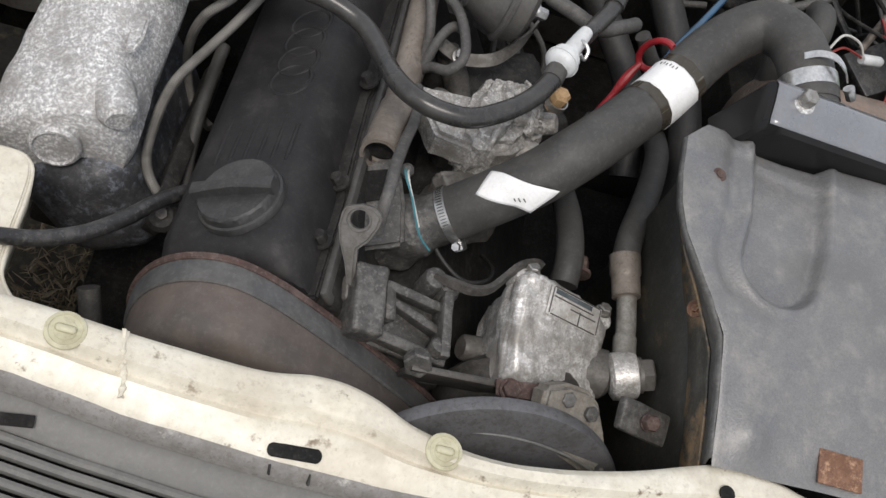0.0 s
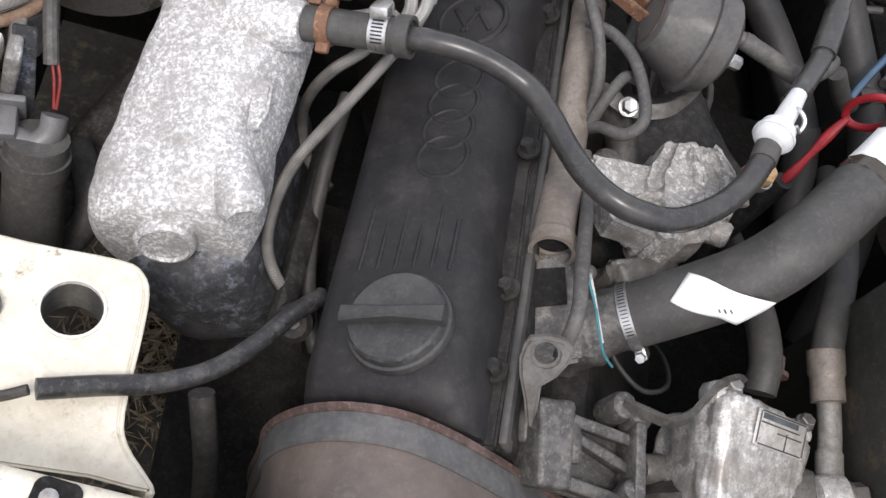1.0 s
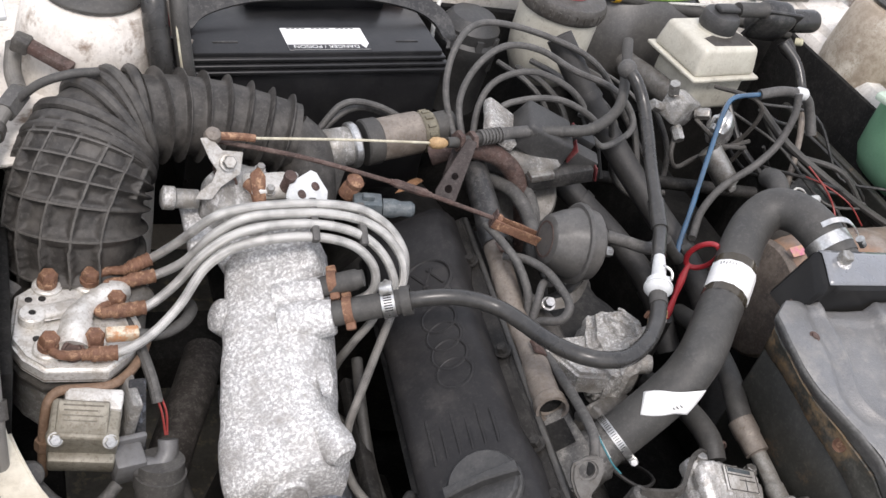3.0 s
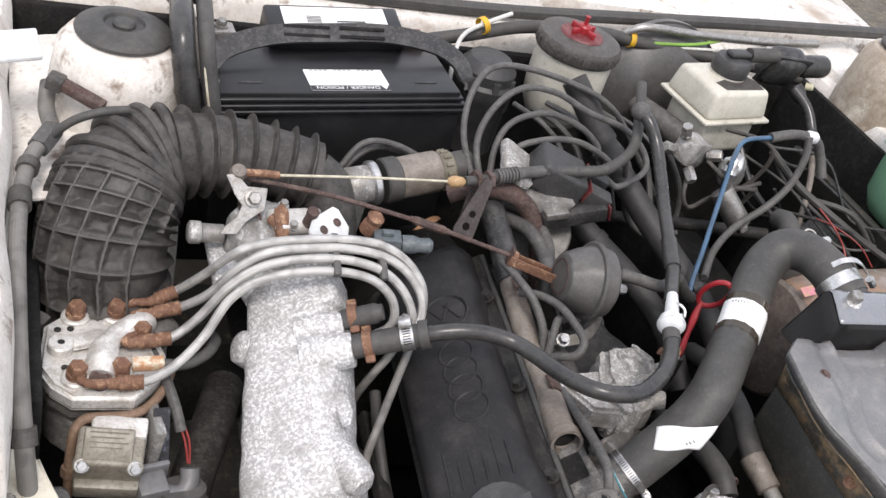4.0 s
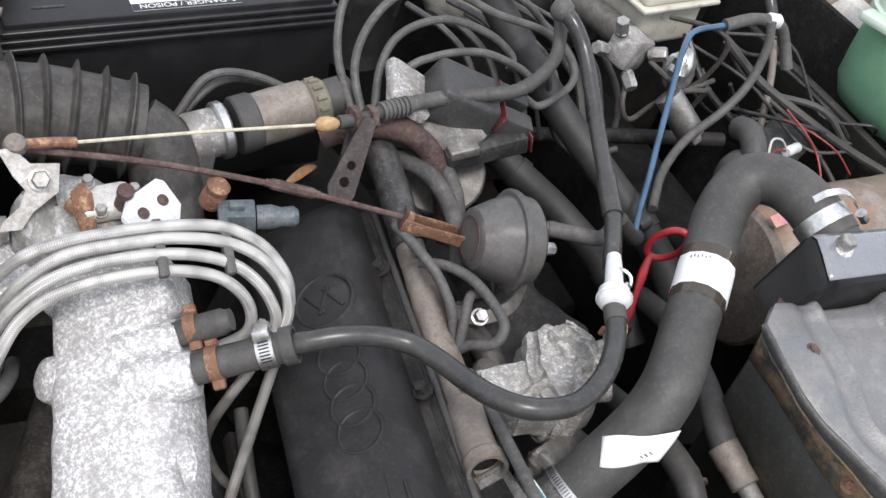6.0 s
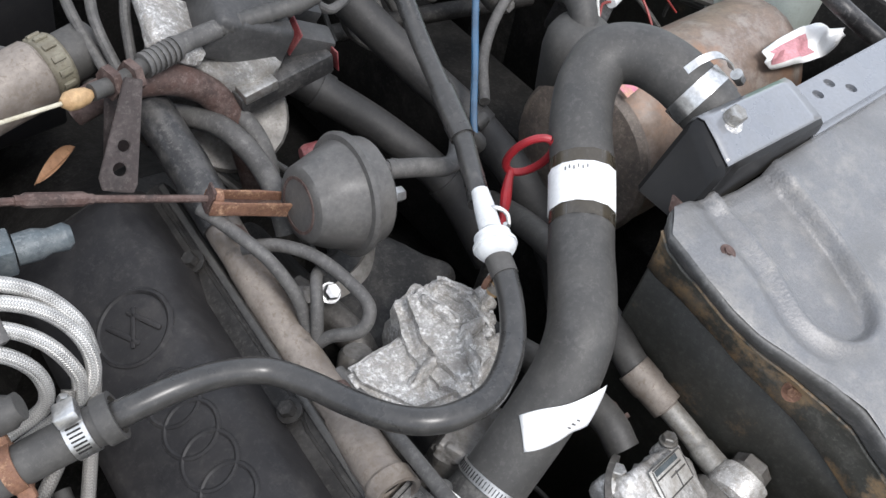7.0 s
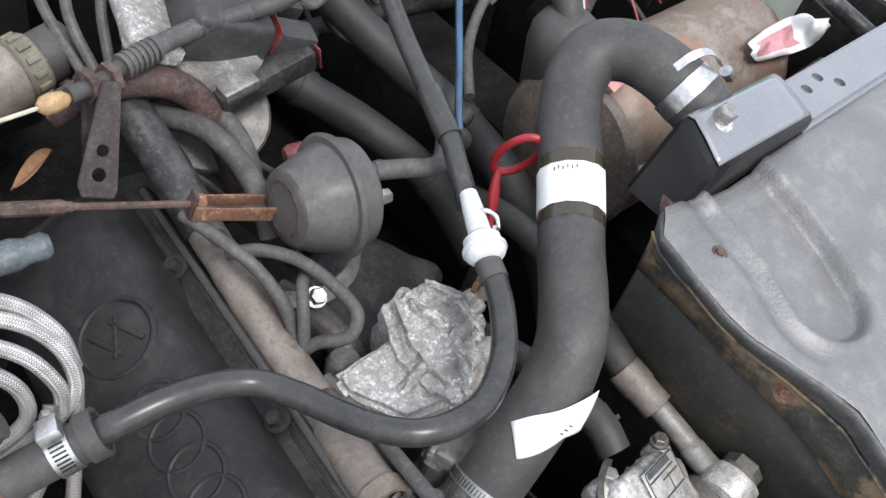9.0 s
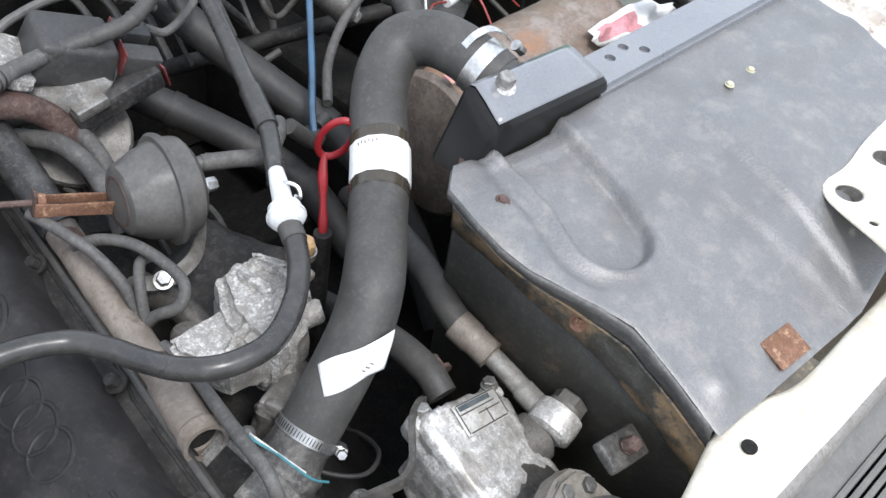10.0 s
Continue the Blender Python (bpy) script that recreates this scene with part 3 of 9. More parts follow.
def clamp(name, at, axis, radius, label, width=0.010, screw_side=(0, 0, 1), mat=None, slots=7, pitch=0.19):
    """A worm-drive hose clamp: slotted band, housing and screw."""
    t = thing(name, at, label, "hose clamp")
    mat = mat or BRIGHT
    part("band", band(at, axis, radius, width, 0.0009, 36), mat, t)
    ax = Vector(axis).normalized()
    s = Vector(screw_side)
    s = (s - s.dot(ax) * ax).normalized()
    tan = ax.cross(s)
    c = Vector(at) + s * (radius + 0.004)
    m = Matrix.Translation(c) @ Matrix((tan, ax, s)).transposed().to_4x4()
    part("screw_housing", box((0.016, width * 1.05, 0.009), m, 0.002), mat, t)
    part("worm_screw", hexbolt(c - tan * 0.008, -tan, 0.007, 0.007, washer=1.2), mat, t)
    for k in range(slots):
        a = 0.55 + k * pitch
        d = s * math.cos(a) + tan * math.sin(a)
        e = -s * math.sin(a) + tan * math.cos(a)
        mm = Matrix.Translation(Vector(at) + d * (radius + 0.0010)) @ Matrix((e, ax, d)).transposed().to_4x4()
        part("slot", box((0.0058 * pitch, width * 0.62, 0.0005), mm, 0), GRIME, t, smooth=False)
    return t

# ---- ground ----
bm = bmesh.new()
rows = [[Vector((x, y, 0)) for x in (-3000, -60, -6, -2, -1, -0.5, 0, 0.5, 1, 2, 6, 60, 3000)] for y in (-3000, -60, -6, -2, -1, 0, 0.5, 1, 2, 6, 60, 3000)]
loft(rows, closed=False, bm=bm)
solo("ground", bm, GROUND, (0, 0, 0), "bare earth ground with dry leaf litter under the car", "ground", kind="structure")

# ---- car body round the engine bay ----
car = thing("car", (0.19, 0.4, 0), "cream-white car body with an open engine bay", "car")


def table(points, x):
    xs, ys = zip(*points)
    return float(np.interp(x, xs, ys))


REAR = spline([(-0.80, 0.46), (-0.40, 0.443), (-0.136, 0.424), (-0.059, 0.416), (0.03, 0.409), (0.075, 0.414), (0.11, 0.408), (0.149, 0.389), (0.208, 0.378),
               (0.29, 0.387), (0.36, 0.405), (0.39, 0.410), (0.42, 0.403), (0.46, 0.392), (0.55, 0.394), (0.66, 0.40), (0.85, 0.43), (1.10, 0.50)], 6)
FRONT = [(-0.8, 0.43), (-0.4, 0.407), (-0.123, 0.377), (-0.042, 0.362), (0.052, 0.351), (0.12, 0.347), (0.38, 0.346), (0.6, 0.35), (1.1, 0.42)]


def crossmember():
    rows = []
    for x, yr in REAR:
        yf = table(FRONT, x)
        z = 0.722 + 0.035 * max(0.0, x - 0.12)
        w = yr - yf
        rows.append([Vector((x, yy, zz)) for yy, zz in (
            (yr - 0.004, z - 0.085), (yr, z - 0.006), (yr - 0.002, z - 0.001), (yr - 0.006, z + 0.001), (yr - 0.20 * w, z + 0.0022), (yr - 0.43 * w, z + 0.0020), (yr - 0.465 * w, z - 0.001),
            (yr - 0.495 * w, z - 0.0055), (yr - 0.53 * w, z - 0.0085), (yr - 0.565 * w, z - 0.0080), (yr - 0.61 * w, z - 0.0070), (yr - 0.75 * w, z - 0.0110), (yr - 0.90 * w, z - 0.0150), (yf + 0.001, z - 0.019), (yf - 0.002, z - 0.024),
            (yf - 0.003, z - 0.031), (yf + 0.006, z - 0.033), (yf + 0.008, z - 0.027), (yr - 0.014, z - 0.014), (yr - 0.014, z - 0.085))])
    for row in rows:
        for v in row[2:12]:
            v.z += 0.0011 * noise.noise(Vector((v.x * 34, v.y * 60, 1.7)))
    bm = loft(rows)
    return bm


cross = part("front_crossmember", crossmember(), CREAM, car, "cream painted front crossmember with chips and grime", angle=50)
# Black inlays stand in for the shaded inside of slots and holes.
for x, y, z, w in ((0.067, 0.360, 0.7075, 0.036), (0.395, 0.361, 0.7165, 0.032)):
    m = pose(x, y, z + 0.0010, 12, -3, 0)
    part("slot_hole", slab([(math.copysign(w / 2 - 0.004, math.cos(a)) + 0.004 * math.cos(a), 0.0048 * math.sin(a)) for a in [(k + 0.5) * math.pi / 8 for k in range(16)]], 0.0015, m, 0.0003), UNDER, cross,
         "black inlay drawn as a slot in the panel")
for x, y, z, r in ((0.374, 0.382, 0.7335, 0.006), (-0.165, 0.393, 0.7175, 0.006)):
    part("round_hole", lathe([(r, 0), (r, 0.0018), (r * 0.9, 0.002)], (x, y, z), (0, -0.1, 1), 18), UNDER, cross, "black inlay drawn as a drilled hole")


# front face of the lip, its shade painted in as grey
rows = []
for x in np.linspace(-0.78, 1.05, 60):
    yf = table(FRONT, x)
    z = 0.722 + 0.035 * max(0.0, x - 0.12)
    w = 0.0010 * noise.noise(Vector((x * 40, 3.1, 0)))
    rows.append([Vector((x, yf + a, z + b)) for a, b in ((0.0030 + w, -0.0172), (0.0002, -0.0186), (-0.0034, -0.0240), (-0.0046, -0.0312), (0.0, -0.0330), (0.004, -0.0290))])
part("lip_face", loft(rows), LIP_GREY, car, "front face of the lip, painted grey for its shade", angle=50)


def bump_stop(at):
    t = thing("rubber_buffer", at, "yellowed rubber bonnet buffer plug in the crossmember", "rubber buffer", "bonnet buffers on the crossmember")
    up = (0.0, -0.12, 1)
    part("flange", lathe([(0.0125, 0), (0.0132, 0.0008), (0.0128, 0.0022), (0.0105, 0.0030), (0.0100, 0.0022), (0.0072, 0.0022), (0.0068, 0.0028)], at, up, 28), CREAM_PLASTIC, t)
    part("knob", box((0.0135, 0.0056, 0.0036), pose(at[0], at[1], at[2] + 0.0032, 6, 0, -4), 0.0025, 3), CREAM_PLASTIC, t)


for x in (-0.089, 0.163):
    bump_stop((x, table([(-0.09, 0.404), (0.163, 0.374)], x), 0.7225 + 0.035 * max(0, x - 0.12)))

# the lamp panel behind the crossmember, lower than it
PANEL = [(-0.80, 0.447), (-0.30, 0.447), (-0.160, 0.449), (-0.128, 0.446), (-0.118, 0.440), (-0.130, 0.452), (-0.146, 0.470), (-0.152, 0.49), (-0.1525, 0.54), (-0.154, 0.568), (-0.160, 0.581), (-0.174, 0.586), (-0.23, 0.585),
         (-0.30, 0.590), (-0.333, 0.600), (-0.355, 0.625), (-0.372, 0.662), (-0.388, 0.72), (-0.392, 0.80), (-0.80, 0.80)]
del PANEL[4]
PANEL = PANEL[:2] + [tuple(q) for q in spline(PANEL[2:18], 3)] + PANEL[18:]
panel = part("lamp_panel", slab(PANEL, 0.004, pose(0, 0, 0.648), 0.0015, holes=((-0.193, 0.548, 0.0185), (-0.315, 0.505, 0.0055), (-0.316, 0.485, 0.0060))), CREAM, car,
             "cream painted lamp panel with a large round hole")
bm = bmesh.new()
edge = PANEL[5:44]
loft([[Vector((x, y, 0.650)) for x, y in edge], [Vector((x - 0.002, y - 0.002, 0.615)) for x, y in edge]], closed=False, bm=bm)
ob = part("panel_flange", bm, CREAM, car)
mod = ob.modifiers.new("thick", "SOLIDIFY")
mod.thickness = 0.003
part("hole_rim", band((-0.193, 0.548, 0.6525), (0, 0, 1), 0.0182, 0.003, 0.0018, 32), CREAM_DIRTY, panel)
part("hole_sleeve", band((-0.193, 0.548, 0.634), (0, 0, 1), 0.0182, 0.032, 0.0012, 32), BRIGHT, panel, "bare metal sleeve inside the hole")
plug = thing("rubber_plug", (-0.244, 0.538, 0.652), "dark rubber plug pressed into the lamp panel", "rubber plug")
part("plug_cap", lathe([(0.0128, 0), (0.0130, 0.003), (0.0122, 0.006), (0.0095, 0.0095), (0.006, 0.0112), (0.002, 0.0118)], (-0.244, 0.538, 0.652), (0, 0, 1), 28), PLUG_GREY, plug)

# grille below and before the crossmember
grille = thing("front_grille", (0.19, 0.31, 0.5), "dark grey plastic radiator grille with thin slats", "grille")
rows = []
for x in np.linspace(-0.75, 1.0, 36):
    yf = table(FRONT, x)
    z = 0.691 + 0.035 * max(0.0, x - 0.12)
    rows.append([Vector((x, yf + a, z + b)) for a, b in ((0.006, 0.0), (-0.003, -0.001), (-0.012, -0.005), (-0.021, -0.010), (-0.0235, -0.0125), (-0.0235, -0.0165), (-0.014, -0.014), (0.006, -0.010))])
part("top_rail", loft(rows), GRILLE, grille)
for k in range(14):
    rows = []
    for x in np.linspace(-0.75, 1.0, 24):
        yf = table(FRONT, x) - 0.0255 - 0.0072 * k
        z = 0.6790 - 0.0048 * k - 0.00022 * k * k + 0.035 * max(0.0, x - 0.12)
        rows.append([Vector((x, yf + a, z + b)) for a, b in ((0.0014, 0.0012), (-0.0010, 0.0012), (-0.0032, -0.0006), (-0.0036, -0.0030), (-0.0030, -0.0070), (0.0014, -0.0050))])
    part("slat", loft(rows), GRILLE, grille)
rows = []
for x in np.linspace(-0.75, 1.0, 24):
    yf = table(FRONT, x)
    z = 0.035 * max(0.0, x - 0.12)
    rows.append([Vector((x, yf + a, z + b)) for a, b in ((-0.014, 0.676), (-0.075, 0.629), (-0.13, 0.570), (-0.14, 0.44), (-0.136, 0.44), (-0.126, 0.565), (-0.072, 0.623), (-0.012, 0.670))])
part("backing", loft(rows), UNDER, grille)
# A black plate paints the dark depth of the vent slot.
for x, w in ((-0.118, 0.05),):
    part("vent_slot", slab([(-w / 2, -0.004), (w / 2, -0.004), (w / 2, 0.004), (-w / 2, 0.004)], 0.001, pose(x, 0.3535, 0.688, 20, 0, 6), 0.0003), UNDER, grille)

# inner wings, strut towers, bulkhead, unseen outer skin and floor
for side, xw, out in (("left", -0.405, -1), ("right", 0.86, 1)):
    rows = []
    for y in np.linspace(0.60 if side == "left" else 0.52, 1.45, 18):
        wav = 0.004 * math.sin(y * 23)
        prof = ((0.02, 0.30), (0.0, 0.45), (0.0, 0.70), (0.004, 0.775), (0.014, 0.792), (0.03, 0.797), (0.035, 0.785), (0.05, 0.785), (0.055, 0.80), (0.13, 0.815), (0.20, 0.79), (0.235, 0.70), (0.24, 0.30))
        rows.append([Vector((xw + out * (a + wav), y, z)) for a, z in prof])
    ob = part("inner_wing", loft(rows, closed=False), CREAM_DIRTY, car, "cream inner wing with dirt and stains")
    ob.modifiers.new("thick", "SOLIDIFY").thickness = 0.004


def strut_tower(x, y, top, low, paint):
    part("strut_tower", lathe([(0.084, -0.16), (0.078, -0.09), (0.073, -0.045), (0.069, -0.020), (0.060, -0.008), (0.045, -0.004), (0.02, -0.003)], (x, y, top), (0, 0, 1), 44), paint, car,
         "cream strut tower with brown stains")
    part("tower_skirt", lathe([(0.10, -0.50), (0.092, -0.30), (0.083, -0.158)], (x, y, top), (0, 0, 1), 40), low, car)
    m = thing("strut_mount", (x, y, top), "black rubber strut mount cap on the strut tower", "strut mount", "strut mounts")
    part("rubber_dome", lathe([(0.0510, -0.003), (0.0525, 0.001), (0.0505, 0.004), (0.040, 0.0085), (0.031, 0.0120), (0.0265, 0.0125), (0.0225, 0.0105), (0.0205, 0.0065), (0.0175, 0.0062)], (x, y, top), (0, 0, 1), 44), RUBBER, m)
    part("centre_nut", lathe([(0.0125, 0.004), (0.0125, 0.0095), (0.010, 0.0125), (0.006, 0.013)], (x, y, top), (0, 0, 1), 24), RUBBER, m)


strut_tower(-0.294, 1.135, 0.842, CREAM_DIRTY, CREAM_DIRTY)
# This tower's skirt is near black; the other's is cream.
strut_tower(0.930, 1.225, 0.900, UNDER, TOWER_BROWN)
rows = [[Vector((x, yy, zz)) for yy, zz in ((1.40, 0.25), (1.40, 0.55), (1.375, 0.60), (1.375, 0.775), (1.38, 0.783), (1.43, 0.79), (1.435, 0.82), (1.60, 0.83), (1.9, 1.05))] for x in np.linspace(-0.7, 1.1, 10)]
ob = part("bulkhead", loft(rows, closed=False), CREAM_DIRTY, car, "cream bulkhead behind the battery")
ob.modifiers.new("thick", "SOLIDIFY").thickness = 0.004
# Near-black panels added over the lower bulkhead and the inner wings.
part("insulation", box((1.5, 0.016, 0.42), pose(0.2, 1.362, 0.545), 0.006), UNDER, car, "black panel added over the lower bulkhead")
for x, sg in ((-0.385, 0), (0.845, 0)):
    part("wing_liner", box((0.012, 0.29 if x < 0 else 0.85, 0.40), pose(x, 0.875 if x < 0 else 1.0, 0.49 if x < 0 else 0.585), 0.004), UNDER, car, "black panel added over the lower inner wing")
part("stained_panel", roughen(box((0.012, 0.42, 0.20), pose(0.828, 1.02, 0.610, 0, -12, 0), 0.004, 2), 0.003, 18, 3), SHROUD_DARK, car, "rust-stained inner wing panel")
part("tower_apron", roughen(box((0.085, 0.34, 0.006), pose(-0.366, 1.13, 0.738, 0, -10, 0), 0.002, 2), 0.002, 30, 3), CREAM_DIRTY, car, "cream apron between the wing and the strut tower")
part("cowl_seal", tube([(-0.7, 1.40, 0.800), (-0.1, 1.40, 0.798), (0.248, 1.40, 0.802), (0.505, 1.40, 0.818), (0.758, 1.40, 0.836), (1.054, 1.40, 0.853)], 0.011, 10), RUBBER, car, "black rubber cowl seal")
# Unseen floor, sides and closure, added to keep light out from behind.
part("floor_pan", box((1.7, 1.8, 0.03), pose(0.19, 2.3, 0.28), 0.004), UNDER, car)
for x in (-0.66, 1.04):
    part("outer_panel", box((0.02, 2.6, 0.55), pose(x, 1.75, 0.52), 0.006), CREAM, car)
part("cabin_closure", box((1.7, 0.03, 0.9), pose(0.19, 3.1, 0.68), 0.006), UNDER, car)
part("bumper", box((1.75, 0.12, 0.16), pose(0.15, 0.24, 0.42), 0.03, 3), BLACK, car)

# under the engine: near-black subframe rails and lower trays, added to close the bay
sub = thing("subframe", (0.1, 0.9, 0.25), "near-black subframe and lower engine bay rails", "subframe")
# The right rail stands taller to hide the wing behind it.
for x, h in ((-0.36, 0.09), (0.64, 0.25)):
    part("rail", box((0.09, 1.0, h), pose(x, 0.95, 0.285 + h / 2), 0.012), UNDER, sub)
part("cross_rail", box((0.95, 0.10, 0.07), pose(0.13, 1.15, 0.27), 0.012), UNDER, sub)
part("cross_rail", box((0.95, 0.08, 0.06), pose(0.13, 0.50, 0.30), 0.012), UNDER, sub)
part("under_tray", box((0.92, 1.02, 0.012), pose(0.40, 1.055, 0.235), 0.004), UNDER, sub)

# a welded seam across the crossmember
part("weld_seam", roughen(tube([(-0.054, 0.412, 0.7235), (-0.051, 0.394, 0.7230), (-0.049, 0.386, 0.7155), (-0.0465, 0.372, 0.7125)], 0.0021, 8, 12), 0.0026, 190), CREAM, car, "rough welded seam")
for x, y in ((0.0535, 0.3492), (0.0800, 0.3475)):
    part("weld_mark", roughen(box((0.0016, 0.0075, 0.0035), pose(x, y, 0.7010, 40, 0, 4), 0.0006, 2), 0.0008, 200), GRIME, cross, "dark drip at the end of the slot")
part("peeled_edge", roughen(slab([(-0.80, 0.43), (-0.384, 0.452), (-0.379, 0.49), (-0.374, 0.54), (-0.372, 0.585), (-0.384, 0.615), (-0.402, 0.66), (-0.80, 0.68)], 0.006, pose(0, 0, 0.6508), 0.002), 0.0012, 60), PEELED, car, "peeling painted wing edge with dark blotches")

# dry straw and leaf bits on the ground beneath
rng = random.Random(11)
verts, faces = [], []
for k in range(1100):
    x, y, a = rng.gauss(-0.15, 0.06), rng.gauss(0.80, 0.07), rng.uniform(0, 6.28)
    L, w = rng.uniform(0.005, 0.017), rng.uniform(0.0008, 0.0018) * (3 if k % 9 == 0 else 1)
    c = Vector((x, y, 0.004 + 0.03 * rng.random() ** 2))
    d, e = Vector((math.cos(a), math.sin(a), rng.uniform(-0.4, 0.4))), Vector((-math.sin(a), math.cos(a), rng.uniform(-0.3, 0.3)))
    n = len(verts)
    verts += [c - d * L, c - e * w - d * L * 0.3, c + d * L, c + e * w + d * L * 0.2, c + Vector((0, 0, 0.002))]
    faces += [(n, n + 1, n + 4), (n + 1, n + 2, n + 4), (n + 2, n + 3, n + 4), (n + 3, n, n + 4), (n, n + 3, n + 2, n + 1)]
me = bpy.data.meshes.new("straw_litter")
me.from_pydata(verts, [], faces)
me.materials.append(LITTER)
tagged(new("straw_litter", me), "dry straw and leaf bits scattered on the ground", "litter", kind="stuff")

# ---- engine: block, cam cover, filler cap ----
TILT_E, TURN_E = radians(35), radians(-6.3)
SPIN = Matrix.Rotation(TURN_E, 3, "Z")
EU, EN = SPIN @ Vector((math.cos(TILT_E), 0, math.sin(TILT_E))), SPIN @ Vector((-math.sin(TILT_E), 0, math.cos(TILT_E)))
EY = SPIN @ Vector((0, 1, 0))
EO = Vector((0.030, 0.83, 0.691))


def eng(u, y, n):
    """A place on the leaning engine: across, along, and up from the cam cover's top."""
    return EO + EU * u + EN * n + EY * (y - 0.83)


ENGP = Matrix((EU, EY, EN)).transposed().to_4x4()


def engm(u, y, n, rz=0):
    return Matrix.Translation(eng(u, y, n)) @ ENGP @ pose(0, 0, 0, 0, 0, rz)


engine = thing("engine_block", (0.15, 0.72, 0.25), "oily dark engine block and cylinder head leaning to one side", "engine")
part("cylinder_head", box((0.135, 0.455, 0.10), engm(0.0, 0.735, -0.100), 0.006), GRIME, engine)
part("crankcase", box((0.17, 0.44, 0.30), engm(0.01, 0.74, -0.30), 0.012), GRIME, engine)
part("oil_sump", box((0.16, 0.40, 0.14), engm(0.0, 0.75, -0.50), 0.02), GRIME, engine)
for x in (0.02, 0.30):
    part("mount_leg", box((0.05, 0.10, 0.36), pose(x, 0.74, 0.24), 0.01), GRIME, engine)
# Dark plate added to cover the ground beside the engine.
part("splash_shield", box((0.15, 0.42, 0.012), pose(-0.045, 0.66, 0.34, 0, 6, 0), 0.004), GRIME, engine)
part("gearbox", lathe([(0.16, 0), (0.17, 0.06), (0.12, 0.14), (0.09, 0.40)], (0.17, 0.98, 0.42), (0.0, 1, -0.05), 24), GRIME, engine)

cover = thing("cam_cover", eng(0, 0.73, -0.05), "matte black cam cover with raised rings and a round badge", "engine cover")


def cam_cover():
    rows = []
    ys = [0.505, 0.508, 0.515, 0.53, 0.56, 0.60, 0.625, 0.64, 0.66, 0.70, 0.75, 0.80, 0.83, 0.845, 0.87, 0.90, 0.93, 0.945, 0.952, 0.955]
    for y in ys:
        front = max(0.0, 1 - (y - 0.505) / 0.02)
        back = max(0.0, 1 - (0.955 - y) / 0.02)
        drop = 0.022 * max(front, back) ** 2
        bulge = 0.007 if y < 0.612 else (0.007 * max(0, 1 - (y - 0.612) / 0.02))
        bulge2 = 0.006 if y > 0.85 else 0.0
        r = 0.040 + bulge + bulge2
        l = -0.052
        prof = ((l - 0.012, -0.048), (l - 0.0115, -0.020), (l - 0.006, -0.006), (l + 0.004, -0.001), (l + 0.03, 0.0), (r - 0.03, 0.0), (r - 0.012, -0.0012), (r - 0.004, -0.006),
                (r + 0.002, -0.016), (r + 0.005, -0.040), (r + 0.006, -0.048))
        rows.append([eng(u, y, n - (drop if n > -0.03 else 0)) for u, n in prof])
    return loft(rows)


part("cover_shell", cam_cover(), COVER_BLACK, cover, angle=42)
part("flange", slab([(-0.075, 0.502), (0.060, 0.502), (0.062, 0.60), (0.058, 0.62), (0.056, 0.72), (0.060, 0.74), (0.058, 0.955), (-0.075, 0.955)], 0.007,
                    Matrix.Translation(EO + EN * -0.054 - EY * 0.83) @ ENGP, 0.002), GRIME, cover)
part("gasket_rail", box((0.006, 0.45, 0.016), engm(0.064, 0.73, -0.055), 0.002), RUBBER, cover)


def raised_ring(u, y, r, w=0.0022):
    bm = bmesh.new()
    pts = [eng(u + r * math.cos(a), y + r * math.sin(a), -0.0013) for a in (2 * math.pi * k / 36 for k in range(36))]
    pts += pts[:1]
    return sweep(bm, pts, w, 8, caps=False)


for y in (0.777, 0.752, 0.727, 0.702):
    part("raised_ring", raised_ring(0.005, y - 0.004, 0.0185), COVER_BLACK, cover)
part("badge_ring", raised_ring(0.006, 0.834, 0.0265, 0.0024), COVER_BLACK, cover, "raised round badge outline")
for du, rot in ((-0.0085, 28), (0.0, -28), (0.0085, 28)):
    part("badge_bar", box((0.0040, 0.030, 0.003), engm(0.006 + du, 0.834, -0.0002, rot), 0.0012), COVER_BLACK, cover)
for k in range(6):
    u = -0.036 + 0.0125 * k
    part("rib", tube([eng(u, 0.655 - 0.012 * (k % 2), -0.0018), eng(u, 0.615, -0.0008), eng(u - 0.001, 0.603, -0.0020)], 0.0020, 8), COVER_BLACK, cover)
for y in (0.545, 0.606, 0.728, 0.868):
    s = part("cover_bolt", hexbolt(eng(0.054, y + 0.008, -0.043), EN, 0.010, 0.010, washer=1.8), GRIME, cover, "small oily bolt on the flange")

cap = thing("oil_filler_cap", eng(0.002, 0.5605, 0.0), "black plastic oil filler cap with a cross bar", "filler cap")
c0 = eng(0.002, 0.5605, 0)
part("cap_body", lathe([(0.0345, -0.002), (0.0352, 0.002), (0.0344, 0.0050), (0.0326, 0.0058), (0.0322, 0.0120), (0.0306, 0.0138), (0.012, 0.0130)], c0, EN, 48, wobble=lambda a, h: 0.0004 * math.sin(30 * a) if 0.006 < h < 0.0125 else 0), CAP_BLACK, cap)
bar = bmesh.new()
rows = []
for s in np.linspace(-1, 1, 13):
    w = 0.0036 + 0.0022 * abs(s)
    h = 0.0235 - 0.002 * s * s
    rows.append([c0 + EU * (0.0340 * s) + EY * (-0.002 + a) + EN * b for a, b in ((-w, 0.012), (-w, h - 0.002), (-w + 0.0015, h), (w - 0.0015, h), (w, h - 0.002), (w, 0.012))])
part("grip_bar", loft(rows, bm=bar), CAP_BLACK, cap)

